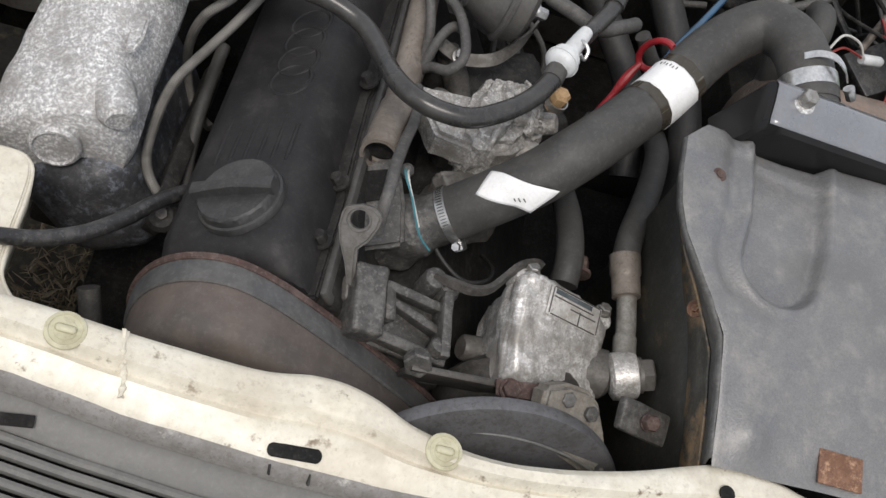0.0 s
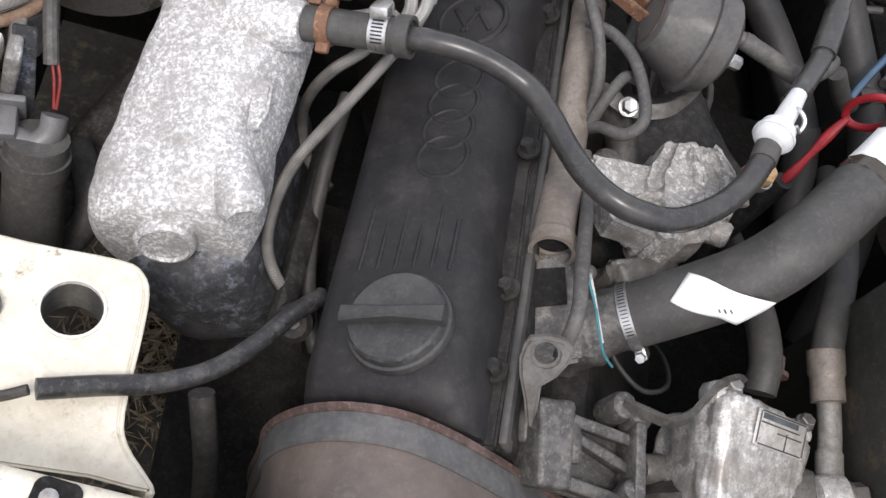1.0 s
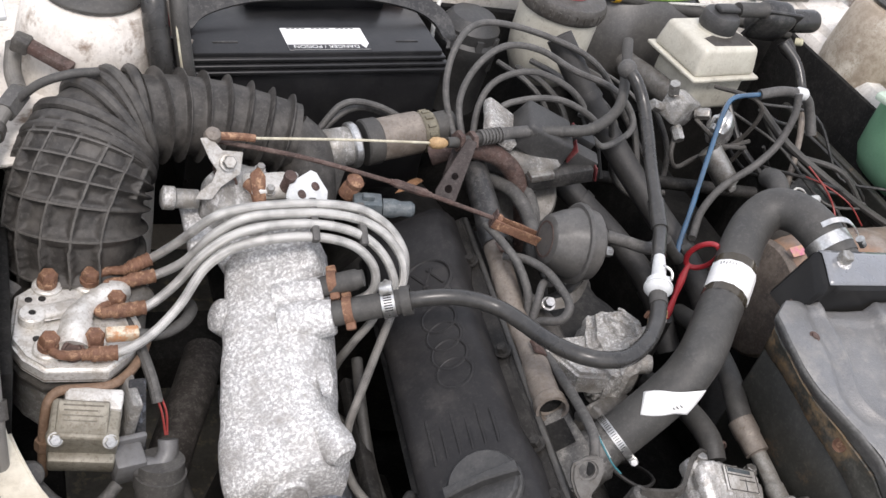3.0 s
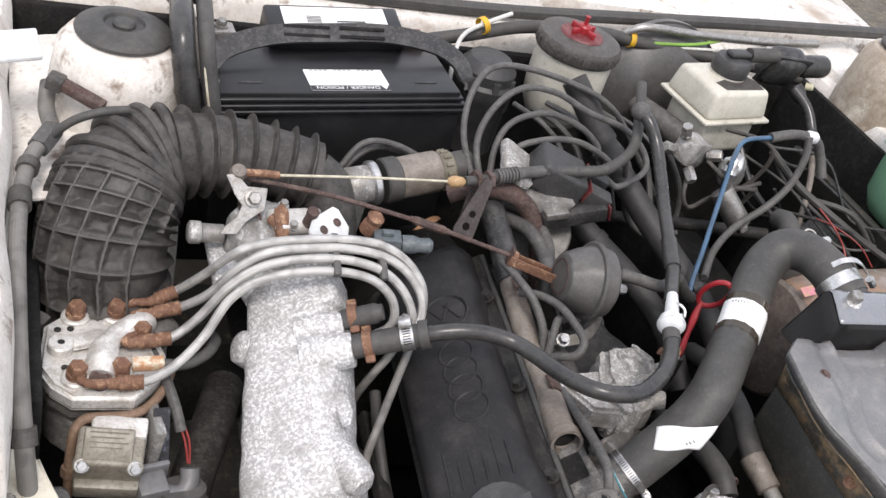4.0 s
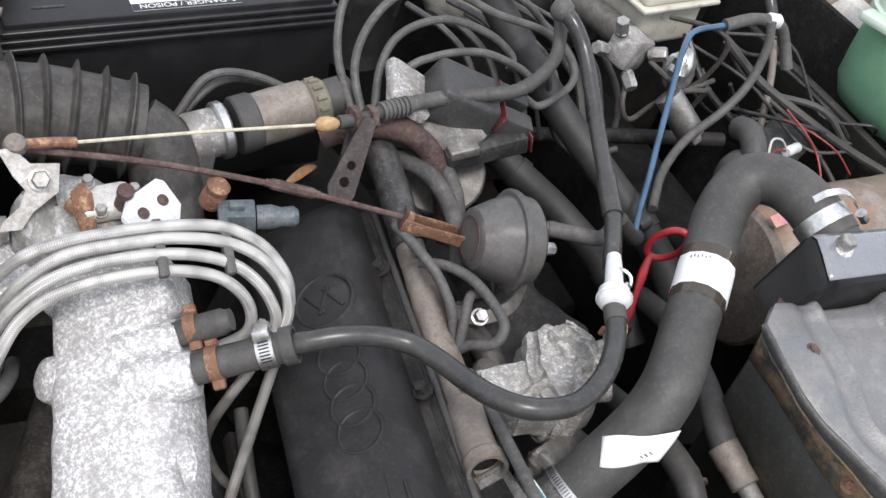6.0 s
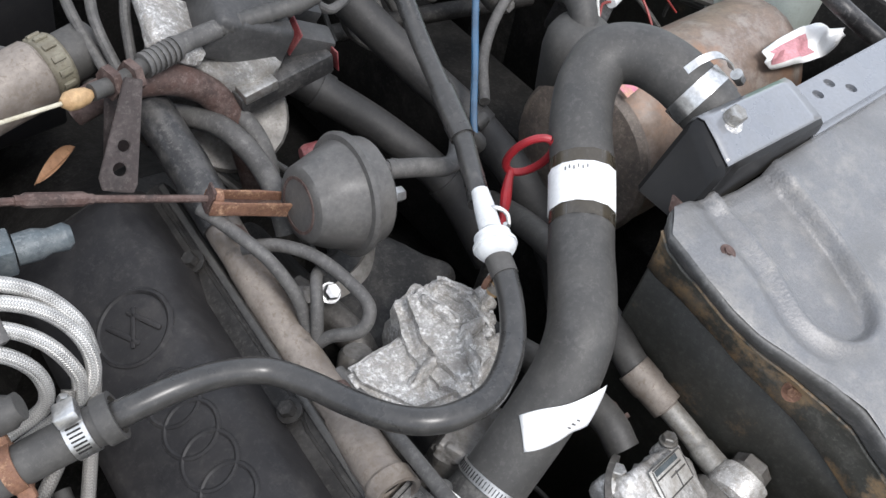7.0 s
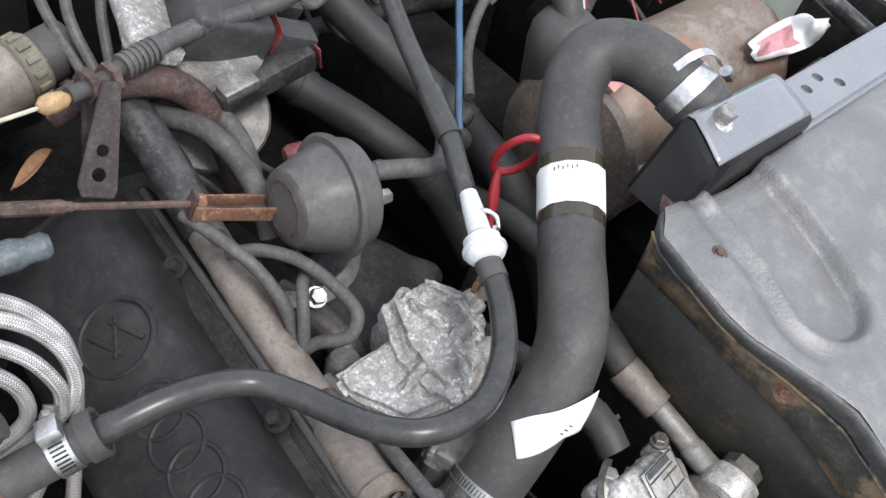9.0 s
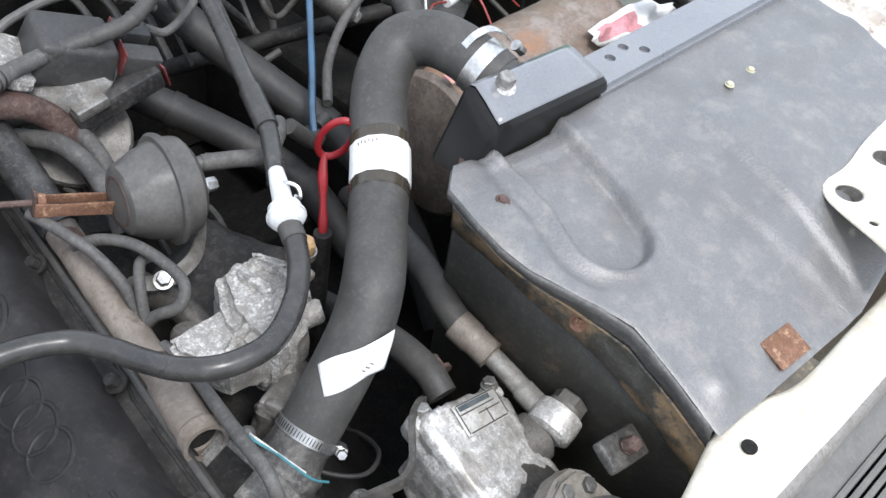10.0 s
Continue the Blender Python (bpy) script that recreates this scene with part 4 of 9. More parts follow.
# ---- toothed-belt guard in front ----
guard = thing("belt_guard", (0.06, 0.47, 0.45), "dark brown belt guard with a grey edge band", "belt guard")


GUARD = [(-0.058, 0.585), (-0.061, 0.612), (-0.056, 0.643), (-0.043, 0.671), (-0.022, 0.691), (0.006, 0.700), (0.036, 0.694), (0.068, 0.679), (0.102, 0.660),
         (0.136, 0.639), (0.170, 0.617), (0.200, 0.592), (0.222, 0.560), (0.228, 0.52), (0.20, 0.43), (0.10, 0.40), (0.0, 0.43), (-0.05, 0.50)]


def guard_outline(grow):
    """Over the cam wheel and down along the belt to the crank; grow moves it outwards."""
    pts = [Vector(p) for p in spline(GUARD + GUARD[:1], 4)[:-1]]
    out = []
    for i, p in enumerate(pts):
        t = (pts[(i + 1) % len(pts)] - pts[i - 1]).normalized()
        out.append(p + Vector((-t.y, t.x)) * grow)
    return out


def guard_shell(grow, y0, y1, lip):
    o, i = guard_outline(grow), guard_outline(grow - lip)
    at = lambda p, y: Vector((p.x, y - 0.11 * p.x, p.y))
    return loft([[at(p, y1) for p in o], [at(p, (y0 + y1) / 2) for p in o], [at(p, y0 + lip) for p in o], [at(p, y0) for p in i]])


part("guard_front", guard_shell(-0.002, 0.436, 0.482, 0.010), BELT_COVER, guard, "dark brown steel guard face", angle=60)
part("guard_band", guard_shell(0.0005, 0.480, 0.498, 0.0015), BELT_BAND, guard, "grey band along the guard's edge")
part("guard_lip", guard_shell(0.0025, 0.498, 0.503, 0.001), RUST_DARK, guard)

# ---- intake plenum ----
PL_T = radians(32)
PU, PN = Vector((math.cos(PL_T), 0, math.sin(PL_T))), Vector((-math.sin(PL_T), 0, math.cos(PL_T)))
PO = Vector((-0.155, 0, 0.672))


def plen(u, y, n):
    return PO + PU * u + PN * n + Vector((0.05 * (y - 0.70), y, 0.31 * (y - 0.70)))


plenum = thing("intake_plenum", (-0.15, 0.72, 0.60), "oxidised cast aluminium intake plenum with mottled white bloom", "intake plenum")


def plenum_body():
    rows = []
    for y in np.linspace(0.632, 0.865, 44):
        f = (y - 0.632) / 0.233
        e = max(0.0, 1 - (y - 0.632) / 0.020)
        shrink = 1 - 0.10 * e ** 2
        left = float(np.interp(f, (0, 0.25, 1), (0.069, 0.069, 0.046)))
        right = float(np.interp(f, (0, 0.12, 0.3, 0.6, 1), (0.043, 0.045, 0.041, 0.047, 0.052)))
        prof = []
        for a in np.linspace(0, 2 * math.pi, 40, endpoint=False):
            c, s = math.cos(a), math.sin(a)
            u = (right if c > 0 else left) * math.copysign(abs(c) ** 0.45, c)
            n = 0.054 * math.copysign(abs(s) ** 0.55, s) - 0.054
            if s < 0:
                u *= 1 - (0.80 if c > 0 else 0.04) * abs(s) ** 0.7
            else:
                n -= 0.006 * c
            prof.append(plen(u * shrink, y, -0.054 + (n + 0.054) * shrink))
        rows.append(prof)
    return roughen(loft(rows), 0.0016, 38)


part("plenum_casting", plenum_body(), ALU, plenum, angle=60)
part("lower_box", roughen(box((0.104, 0.225, 0.12), Matrix.Translation(plen(-0.036, 0.722, -0.134)) @ pose(0, 0, 0, 0, -32, 0), 0.034, 5), 0.0012, 40, 2), LOWER_BLACK, plenum, "speckled black lower plenum casting", angle=60)
part("end_boss", lathe([(0.021, 0), (0.0215, 0.012), (0.0195, 0.015), (0.0175, 0.0155), (0.0165, 0.013)], plen(-0.012, 0.637, -0.034), (0.05, -1, 0.10), 32), ALU, plenum)
part("front_lug", roughen(lathe([(0.014, -0.030), (0.0165, -0.010), (0.0170, 0.004), (0.0155, 0.014), (0.010, 0.019)], plen(0.043, 0.650, -0.020), (0.35, -1, -0.05), 24), 0.0010, 80), ALU, plenum)
part("side_lug", roughen(lathe([(0.026, -0.026), (0.0225, -0.006), (0.0195, 0.010), (0.0165, 0.018), (0.010, 0.022)], plen(-0.046, 0.815, -0.026), (-0.85, -0.05, 0.35), 26), 0.0010, 80), ALU, plenum)
part("edge_fin", roughen(slab([(-0.020, -0.004), (-0.012, 0.003), (0.010, 0.0035), (0.022, -0.002), (0.024, -0.010), (-0.020, -0.012)], 0.006, Matrix.Translation(plen(0.047, 0.712, -0.020)) @ pose(0, 0, 0, 0, -32, 0) @ pose(0, 0, 0, 0, 0, -90), 0.002), 0.0008, 90), ALU, plenum, "thin cast fin along the edge")
PD = Vector((0.88, -0.20, 0.40))
part("port_boss", roughen(lathe([(0.0215, -0.034), (0.0215, -0.012), (0.0195, 0.004), (0.0178, 0.016), (0.0165, 0.0175)], Vector((-0.106, 0.770, 0.7015)), PD, 28), 0.0010, 80), ALU, plenum, "flared cast port")
part("port_boss", roughen(lathe([(0.0165, -0.030), (0.0160, -0.010), (0.0150, 0.004), (0.0150, 0.018), (0.0140, 0.019)], Vector((-0.112, 0.799, 0.709)), PD, 24), 0.0008, 80), ALU, plenum, "smaller cast port")
part("top_pad", roughen(box((0.040, 0.040, 0.030), Matrix.Translation(plen(0.032, 0.838, -0.021)) @ pose(0, 0, 0, 0, -32, 0), 0.008, 3), 0.001, 70, 2), ALU, plenum)
part("rear_flange", roughen(box((0.10, 0.016, 0.07), Matrix.Translation(plen(0, 0.868, -0.035)) @ pose(0, 0, 0, 0, -32, 0), 0.006, 3), 0.001, 70, 2), ALU, plenum)
part("mount_leg", box((0.05, 0.05, 0.22), pose(-0.15, 0.75, 0.46, 0, 10, 0), 0.008), GRIME, plenum)

# ---- radiator cowl ----
cowl = thing("radiator_cowl", (0.55, 0.55, 0.4), "dusty grey-black moulded plastic radiator cowl", "radiator cowl")
TOPC = [(0.345, 0.664), (0.327, 0.649), (0.320, 0.610), (0.321, 0.585), (0.326, 0.563), (0.342, 0.525), (0.358, 0.487), (0.361, 0.442), (0.362, 0.400), (0.45, 0.398), (0.56, 0.395), (0.70, 0.42), (0.86, 0.47), (0.86, 0.72), (0.70, 0.662), (0.56, 0.658), (0.42, 0.656)]
TOPZ = [(0.395, 0.734), (0.442, 0.757), (0.487, 0.778), (0.53, 0.788), (0.565, 0.794), (0.61, 0.806), (0.66, 0.810), (0.72, 0.812)]
TONGUE = [(0.428, 0.70), (0.4225, 0.648), (0.417, 0.585), (0.409, 0.555)]


def cowl_z(x, y):
    ys, zs = zip(*TOPZ)
    return sum(float(np.interp(y + d, ys, zs)) for d in (-0.012, -0.006, 0, 0.006, 0.012)) / 5


def tongue_gap(x, y):
    """Distance outside the tongue's edge, and the side on which it lies."""
    best, side = 9.0, 0.0
    for (ax, ay), (bx, by) in zip(TONGUE, TONGUE[1:]):
        dx, dy = bx - ax, by - ay
        f = min(1.0, max(0.0, ((x - ax) * dx + (y - ay) * dy) / (dx * dx + dy * dy)))
        d = math.hypot(x - ax - f * dx, y - ay - f * dy)
        if d < best:
            best, side = d, x - ax - f * dx
    return best - 0.0360, side


def smooth_step(v, lo, hi):
    t = min(1.0, max(0.0, (v - lo) / (hi - lo)))
    return t * t * (3 - 2 * t)


def cowl_mesh():
    """Top sheet as a fine net cut to the outline, with the pressed tongue, creases and the bulge."""
    out = [Vector(p) for p in TOPC]
    c = Vector((0.50, 0.55))
    rows = []
    dens = []
    for i in range(len(out)):
        a, b = out[i], out[(i + 1) % len(out)]
        k = max(1, int((b - a).length / 0.004))
        dens += [a.lerp(b, j / k) for j in range(k)]
    for s in np.concatenate((np.array([1.0, 0.985]), np.linspace(0.965, 0.02, 84))):
        row = []
        for p in dens:
            q = c + (p - c) * s
            z = cowl_z(q.x, q.y)
            d, side = tongue_gap(q.x, q.y)
            # raised rim round the tongue, the tongue itself pressed in, a wide groove on one side
            z -= 0.0115 * (1 - smooth_step(d, -0.008, 0.0010))
            z += 0.0016 * math.exp(-((d - 0.0035) / 0.0025) ** 2)
            if side < 0:
                z -= 0.005 * math.exp(-((d - 0.016) / 0.008) ** 2) * smooth_step(q.y, 0.50, 0.54)
            # a panel raised beyond the long crease and below the cross ridge, then a diagonal fold
            w = q.x - float(np.interp(q.y, (0.42, 0.50, 0.575), (0.545, 0.527, 0.520)))
            v = float(np.interp(q.x, (0.52, 0.70, 0.86), (0.588, 0.605, 0.607))) - q.y
            z += 0.0045 * smooth_step(w, -0.009, 0.009) * smooth_step(v, -0.010, 0.012)
            z += 0.006 * smooth_step(q.x - 0.573, -0.006, 0.008) * (1 - smooth_step(q.x, 0.59, 0.72)) * smooth_step(0.620 - q.y, 0.0, 0.06)
            z += 0.0025 * smooth_step(q.y + 0.15 * (q.x - 0.5), 0.622, 0.634)
            # bulge near the front corner
            z += 0.010 * math.exp(-((q.x - 0.388) / 0.015) ** 2 - ((q.y - 0.422) / 0.017) ** 2)
            z += 0.0012 * noise.noise(Vector((q.x * 26, q.y * 26, 0.3)))
            if s > 0.99:
                z -= 0.001
            row.append(Vector((q.x, q.y, z)))
        rows.append(row)
    bm = loft(rows, caps=False)
    bmesh.ops.holes_fill(bm, edges=[e for e in bm.edges if e.is_boundary and (e.verts[0].co.xy - c).length < 0.02], sides=0)
    return bm


part("cowl_top", cowl_mesh(), SHROUD, cowl, "dusty grey-black top of the cowl with a pressed tongue", angle=60)
EDGE = []
for a, b in zip(TOPC[:8], TOPC[1:9]):
    for k in range(7):
        x, y = a[0] + (b[0] - a[0]) * k / 7, a[1] + (b[1] - a[1]) * k / 7
        EDGE.append(Vector((x, y, cowl_z(x, y) - 0.0012)))


def wall_x(y):
    return float(np.interp(y, (0.40, 0.47, 0.53, 0.595, 0.655), (0.374, 0.370, 0.368, 0.360, 0.358)))


def wall_row(f, dz, low=None):
    """A line along the cowl's side, a share of the way in to the wall and so far down."""
    return [Vector((p.x + (wall_x(p.y) - p.x) * f - (0.002 if 0 < -dz < 0.01 else 0), p.y, (p.z + dz if low is None else low) + 0.0014 * noise.noise(p * 50 + Vector((0, 0, dz * 60))))) for p in EDGE]


# Shade of the undercut edge, painted as a dark grey strip.
ob = part("rolled_edge", loft([wall_row(0, 0), wall_row(0.0, -0.003), wall_row(0.04, -0.008), wall_row(0.12, -0.014), wall_row(0.24, -0.020), wall_row(0.30, -0.022)], closed=False), SHROUD_EDGE_SHADE, cowl, "rolled edge of the cowl, its shade painted dark", angle=60)
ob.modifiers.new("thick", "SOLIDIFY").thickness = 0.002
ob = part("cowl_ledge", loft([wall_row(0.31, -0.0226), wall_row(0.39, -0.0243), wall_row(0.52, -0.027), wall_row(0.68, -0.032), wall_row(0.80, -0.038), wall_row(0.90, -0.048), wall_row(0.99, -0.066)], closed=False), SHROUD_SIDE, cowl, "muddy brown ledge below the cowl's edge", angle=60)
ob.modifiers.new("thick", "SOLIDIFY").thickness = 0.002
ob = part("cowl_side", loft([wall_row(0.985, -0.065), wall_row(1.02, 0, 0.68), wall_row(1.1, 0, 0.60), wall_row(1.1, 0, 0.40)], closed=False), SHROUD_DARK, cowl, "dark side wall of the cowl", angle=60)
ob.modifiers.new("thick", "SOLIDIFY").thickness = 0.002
part("screw", hexbolt((0.353, 0.618, cowl_z(0.353, 0.618) - 0.001), (0, -0.22, 1), 0.006, 0.0026, washer=2.0), RUST_DARK, cowl, "rusty screw with washer")
part("screw", hexbolt((0.3590, 0.530, 0.7440), (-0.80, -0.2, 0.6), 0.006, 0.003, washer=2.4), RUST, cowl, "rusty screw with washer")
for x, y in ((0.640, 0.604), (0.678, 0.606)):
    part("screw", hexbolt((x, y, cowl_z(x, y) + 0.003), (0, -0.05, 1), 0.006, 0.003, washer=1.5), CREAM_PLASTIC, cowl, "white screw head")
part("rust_plate", box((0.038, 0.026, 0.002), pose(0.468, 0.414, cowl_z(0.468, 0.414) + 0.002, 16, 0, -3), 0.0005), RUST, cowl, "small rusty metal plate")

# radiator end tank above the cowl, where the top hose ends
tank = thing("radiator_end_tank", (0.46, 0.70, 0.80), "satin black metal radiator end tank with a bolt", "radiator tank")
rows = []
for f, k in ((0.0, 0.0), (0.02, 0.75), (0.06, 1.0), (0.10, 1.0), (0.13, 1.0), (0.3, 1.0), (0.6, 1.0), (0.96, 1.0), (0.985, 0.8), (1.0, 0.2)):
    i = 0.005 * (1 - k)
    x = 0.364 + 0.146 * f
    low, back, front = 0.786 + 0.018 * f, 0.8500 - 0.006 * f, 0.8360 - 0.005 * f
    dent = 0.005 * math.exp(-((f - 0.08) / 0.03) ** 2)
    slope = lambda zz: 0.022 * (1 - f) * (zz - 0.786) / 0.06 + 0.03 * f * (0.85 - zz) / 0.06
    rows.append([Vector((x + slope(zz), yy, zz)) for yy, zz in ((0.660 + i, low), (0.6565 + i + dent, front - 0.012 - i), (0.656 + i + dent, front - 0.004 - i), (0.659 + i, front - i), (0.664, front + 0.002 - i),
                                                                 (0.692, back - i), (0.698, back - 0.001 - i), (0.702 - i, back - 0.006 - i), (0.706 - i, low))])
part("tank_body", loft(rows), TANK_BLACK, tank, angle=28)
# Pale sheet over the black body paints dust and sky sheen on top.
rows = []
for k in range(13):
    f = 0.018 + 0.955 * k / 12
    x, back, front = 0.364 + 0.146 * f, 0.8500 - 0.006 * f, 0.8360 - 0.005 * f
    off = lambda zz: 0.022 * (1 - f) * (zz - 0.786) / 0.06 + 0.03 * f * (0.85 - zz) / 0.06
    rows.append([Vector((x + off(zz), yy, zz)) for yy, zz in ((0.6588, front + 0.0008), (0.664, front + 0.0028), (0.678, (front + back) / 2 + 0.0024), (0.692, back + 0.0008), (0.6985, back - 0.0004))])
ob = part("dusty_top", loft(rows, closed=False), BOX_BLACK, tank, "tank top greyed by dust and painted sky sheen", angle=60)
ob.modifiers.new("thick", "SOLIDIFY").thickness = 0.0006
part("tank_bolt", hexbolt((0.415, 0.685, 0.8465), (0, -0.3, 1), 0.013, 0.011, washer=1.1), STEEL, tank, "dull bolt head")
part("bolt_washer", roughen(lathe([(0.0100, 0), (0.0105, 0.0010), (0.0095, 0.0020), (0.006, 0.0026)], (0.415, 0.685, 0.8450), (0, -0.3, 1), 24), 0.0008, 200), ALU, tank, "whitish corroded washer")
# The rail carries the same painted sky sheen.
part("side_rail", slab([(-0.20, -0.022), (0.20, -0.022), (0.20, 0.024), (-0.20, 0.024)], 0.03, pose(0.712, 0.680, 0.792, 0, -1, 0.5), 0.004, holes=((-0.150, 0.006, 0.0011), (-0.126, 0.010, 0.0011), (-0.112, -0.004, 0.0012))), BOX_BLACK, tank, "long rail with small holes")
part("end_bracket", box((0.004, 0.040, 0.012), pose(0.3690, 0.676, 0.794, 0, 14, -14), 0.001), RUST_DARK, tank, "thin rusty end bracket")
wing = thing("lamp_bracket", (0.68, 0.472, 0.76), "cream metal bracket with two round holes over the cowl", "bracket")
LM = pose(0.660, 0.455, 0.785, -4, 0, 4)
HOLES = ((-0.036, 0.010, 0.0125), (0.040, 0.008, 0.0135), (-0.060, -0.022, 0.0040))
PLATE = [tuple(q) for q in spline([(-0.110, -0.075), (-0.085, -0.040), (-0.068, 0.000), (-0.056, 0.022), (-0.038, 0.033), (-0.012, 0.030), (0.010, 0.030), (0.050, 0.034), (0.120, 0.036)], 4)]
part("plate", slab(PLATE + [(0.12, -0.075)], 0.003, LM, 0.0008, holes=HOLES), CREAM, wing)
for hx, hy, r in HOLES[:2]:
    part("hole_sleeve", band(LM @ Vector((hx, hy, -0.005)), LM.to_3x3() @ Vector((0, 0, 1)), r - 0.0012, 0.014, 0.001, 28), STEEL, wing)

# ---- hoses over the engine ----
def on_path(path, s):
    """Place and direction at a share of the path's length."""
    q = [Vector(p) for p in spline(path, 12)]
    cum = [0.0]
    for a, b in zip(q, q[1:]):
        cum.append(cum[-1] + (b - a).length)
    want = s * cum[-1]
    for i in range(len(q) - 1):
        if cum[i + 1] >= want:
            return q[i].lerp(q[i + 1], (want - cum[i]) / max(1e-9, cum[i + 1] - cum[i])), (q[i + 1] - q[i]).normalized()
    return q[-1], (q[-1] - q[-2]).normalized()


RAD = [(0.1685, 0.6155, 0.669), (0.190, 0.6195, 0.692), (0.211, 0.624, 0.715), (0.231, 0.630, 0.737), (0.250, 0.642, 0.755), (0.272, 0.663, 0.762), (0.296, 0.689, 0.767), (0.320, 0.714, 0.775),
       (0.340, 0.738, 0.787), (0.362, 0.766, 0.800), (0.386, 0.787, 0.813), (0.408, 0.793, 0.828), (0.426, 0.776, 0.836), (0.433, 0.748, 0.837), (0.438, 0.722, 0.830), (0.442, 0.700, 0.822)]
rad = thing("radiator_hose", RAD[0], "thick matte black rubber top radiator hose", "hose")
part("hose_body", tube(RAD, 0.0235, 28, 6), RUBBER, rad)


clamp("hose_clamp", (0.1735, 0.6165, 0.6745), (0.72, 0.12, 0.68), 0.0241, "bright worm-drive clamp on the lower end of the radiator hose", 0.0082, (0.5, -0.8, -0.45), slots=44, pitch=0.105)
tc = thing("hose_clamp", (0.443, 0.716, 0.847), "wide bright band clamp with a curled tab at the tank", "hose clamp")
part("band", band((0.4370, 0.726, 0.8315), (0.2, -1, -0.32), 0.0240, 0.014, 0.0011, 40), BRIGHT, tc)
part("curled_tab", ribbon(spline([(0.420, 0.735, 0.853), (0.428, 0.732, 0.862), (0.440, 0.728, 0.866), (0.452, 0.723, 0.861), (0.459, 0.720, 0.853)], 5), 0.006, 0.0012, (0.2, -1, -0.3)), BRIGHT, tc, "curled bright tab")
part("worm_screw", hexbolt((0.462, 0.716, 0.850), (0.6, -0.2, -0.6), 0.008, 0.012, washer=1.2), BRIGHT, tc)
part("hose_cuff", tube([on_path(RAD, s)[0] for s in (0.945, 0.96, 0.975)], 0.0246, 28, 3), RUBBER, rad, "swollen end of the hose")

VAC = [(-0.033, 0.756, 0.736), (-0.010, 0.750, 0.746), (0.012, 0.746, 0.751), (0.037, 0.741, 0.751), (0.062, 0.730, 0.749), (0.076, 0.708, 0.752), (0.085, 0.682, 0.758), (0.095, 0.658, 0.765),
       (0.110, 0.642, 0.769), (0.130, 0.635, 0.770), (0.155, 0.635, 0.772), (0.182, 0.649, 0.777), (0.205, 0.672, 0.778), (0.220, 0.695, 0.780), (0.225, 0.708, 0.782)]
vac = thing("vacuum_hose", VAC[0], "thin shiny black rubber hose crossing the engine", "hose")
part("hose_body", tube(VAC, 0.0084, 16, 8), RUBBER_GLOSS, vac)
part("end_cuff", tube(VAC[-2:], 0.0092, 16, 4), RUBBER, vac, "rubber end cuff")
VUP = [(0.246, 0.750, 0.784), (0.254, 0.762, 0.786), (0.268, 0.785, 0.786), (0.279, 0.805, 0.788), (0.292, 0.845, 0.796), (0.306, 0.89, 0.806), (0.313, 0.93, 0.827), (0.315, 0.965, 0.850), (0.307, 0.985, 0.868), (0.300, 1.0, 0.874)]
vup = thing("vacuum_hose", VUP[0], "shiny black hose rising from the white valve to the bulkhead", "hose")
part("hose_body", tube(VUP, 0.0078, 16, 8), RUBBER_GLOSS, vup)
part("joint_sleeve", tube(VUP[3:5], 0.0094, 16, 6), RUBBER_GLOSS, vup, "thicker glossy joint")
part("ball_end", lathe([(0.006, -0.010), (0.0105, -0.006), (0.012, 0.0), (0.0105, 0.006), (0.006, 0.010)], VUP[-1], (-0.5, 0.8, 0.2), 18), RUBBER_DUSTY, vup, "grey ball-shaped end")
valve = thing("check_valve", (0.230, 0.718, 0.788), "milky white plastic one-way valve between two hoses", "valve")
ax = (0.45, 0.85, 0.12)
part("disc", lathe([(0.0074, -0.010), (0.0115, -0.008), (0.0134, -0.0055), (0.0140, -0.002), (0.0140, 0.001), (0.0126, 0.002), (0.0126, 0.0065), (0.009, 0.0092), (0.0072, 0.011)], (0.228, 0.716, 0.786), ax, 32), WHITE_PLASTIC, valve)
part("flange_ring", band((0.2272, 0.7145, 0.7858), ax, 0.0137, 0.0022, 0.0012, 32), WHITE_PLASTIC, valve)
part("nozzle", lathe([(0.0078, 0.011), (0.0072, 0.030), (0.0060, 0.044)], (0.228, 0.716, 0.786), ax, 24), WHITE_PLASTIC, valve, "pale tapered nozzle")
wire = thing("wire_clip", (0.245, 0.728, 0.790), "bright wire clip beside the white valve", "clip")
part("wire_loop", tube([(0.236, 0.742, 0.790), (0.243, 0.735, 0.796), (0.248, 0.728, 0.794), (0.246, 0.722, 0.789), (0.241, 0.722, 0.793)], 0.0016, 8), BRIGHT, wire)

# paper labels wrapped on the radiator hose
def wrap_label(s0, s1, a0, a1, radius, ragged=0.0):
    """A sheet laid on the hose between two shares of its length and two angles."""
    bm = bmesh.new()
    rows = []
    for i in range(15):
        f = i / 14
        row = []
        for k in range(13):
            g = k / 12
            s = s0 + (s1 - s0) * f + ragged * math.sin(9 * g) * (1 if f > 0.9 else 0)
            c, d = on_path(RAD, s)
            up = (Vector((0, 0, 1)) - d.z * d).normalized()
            side = d.cross(up)
            lift = 0.0012 + (0.006 * max(0, f - 0.8) * 5 * max(0, g - 0.6) if ragged else 0)
            a = a0 + (a1 - a0) * g
            row.append(c + (radius + lift) * (math.cos(a) * up + math.sin(a) * side))
        rows.append(row)
    return loft(rows, closed=False, bm=bm)


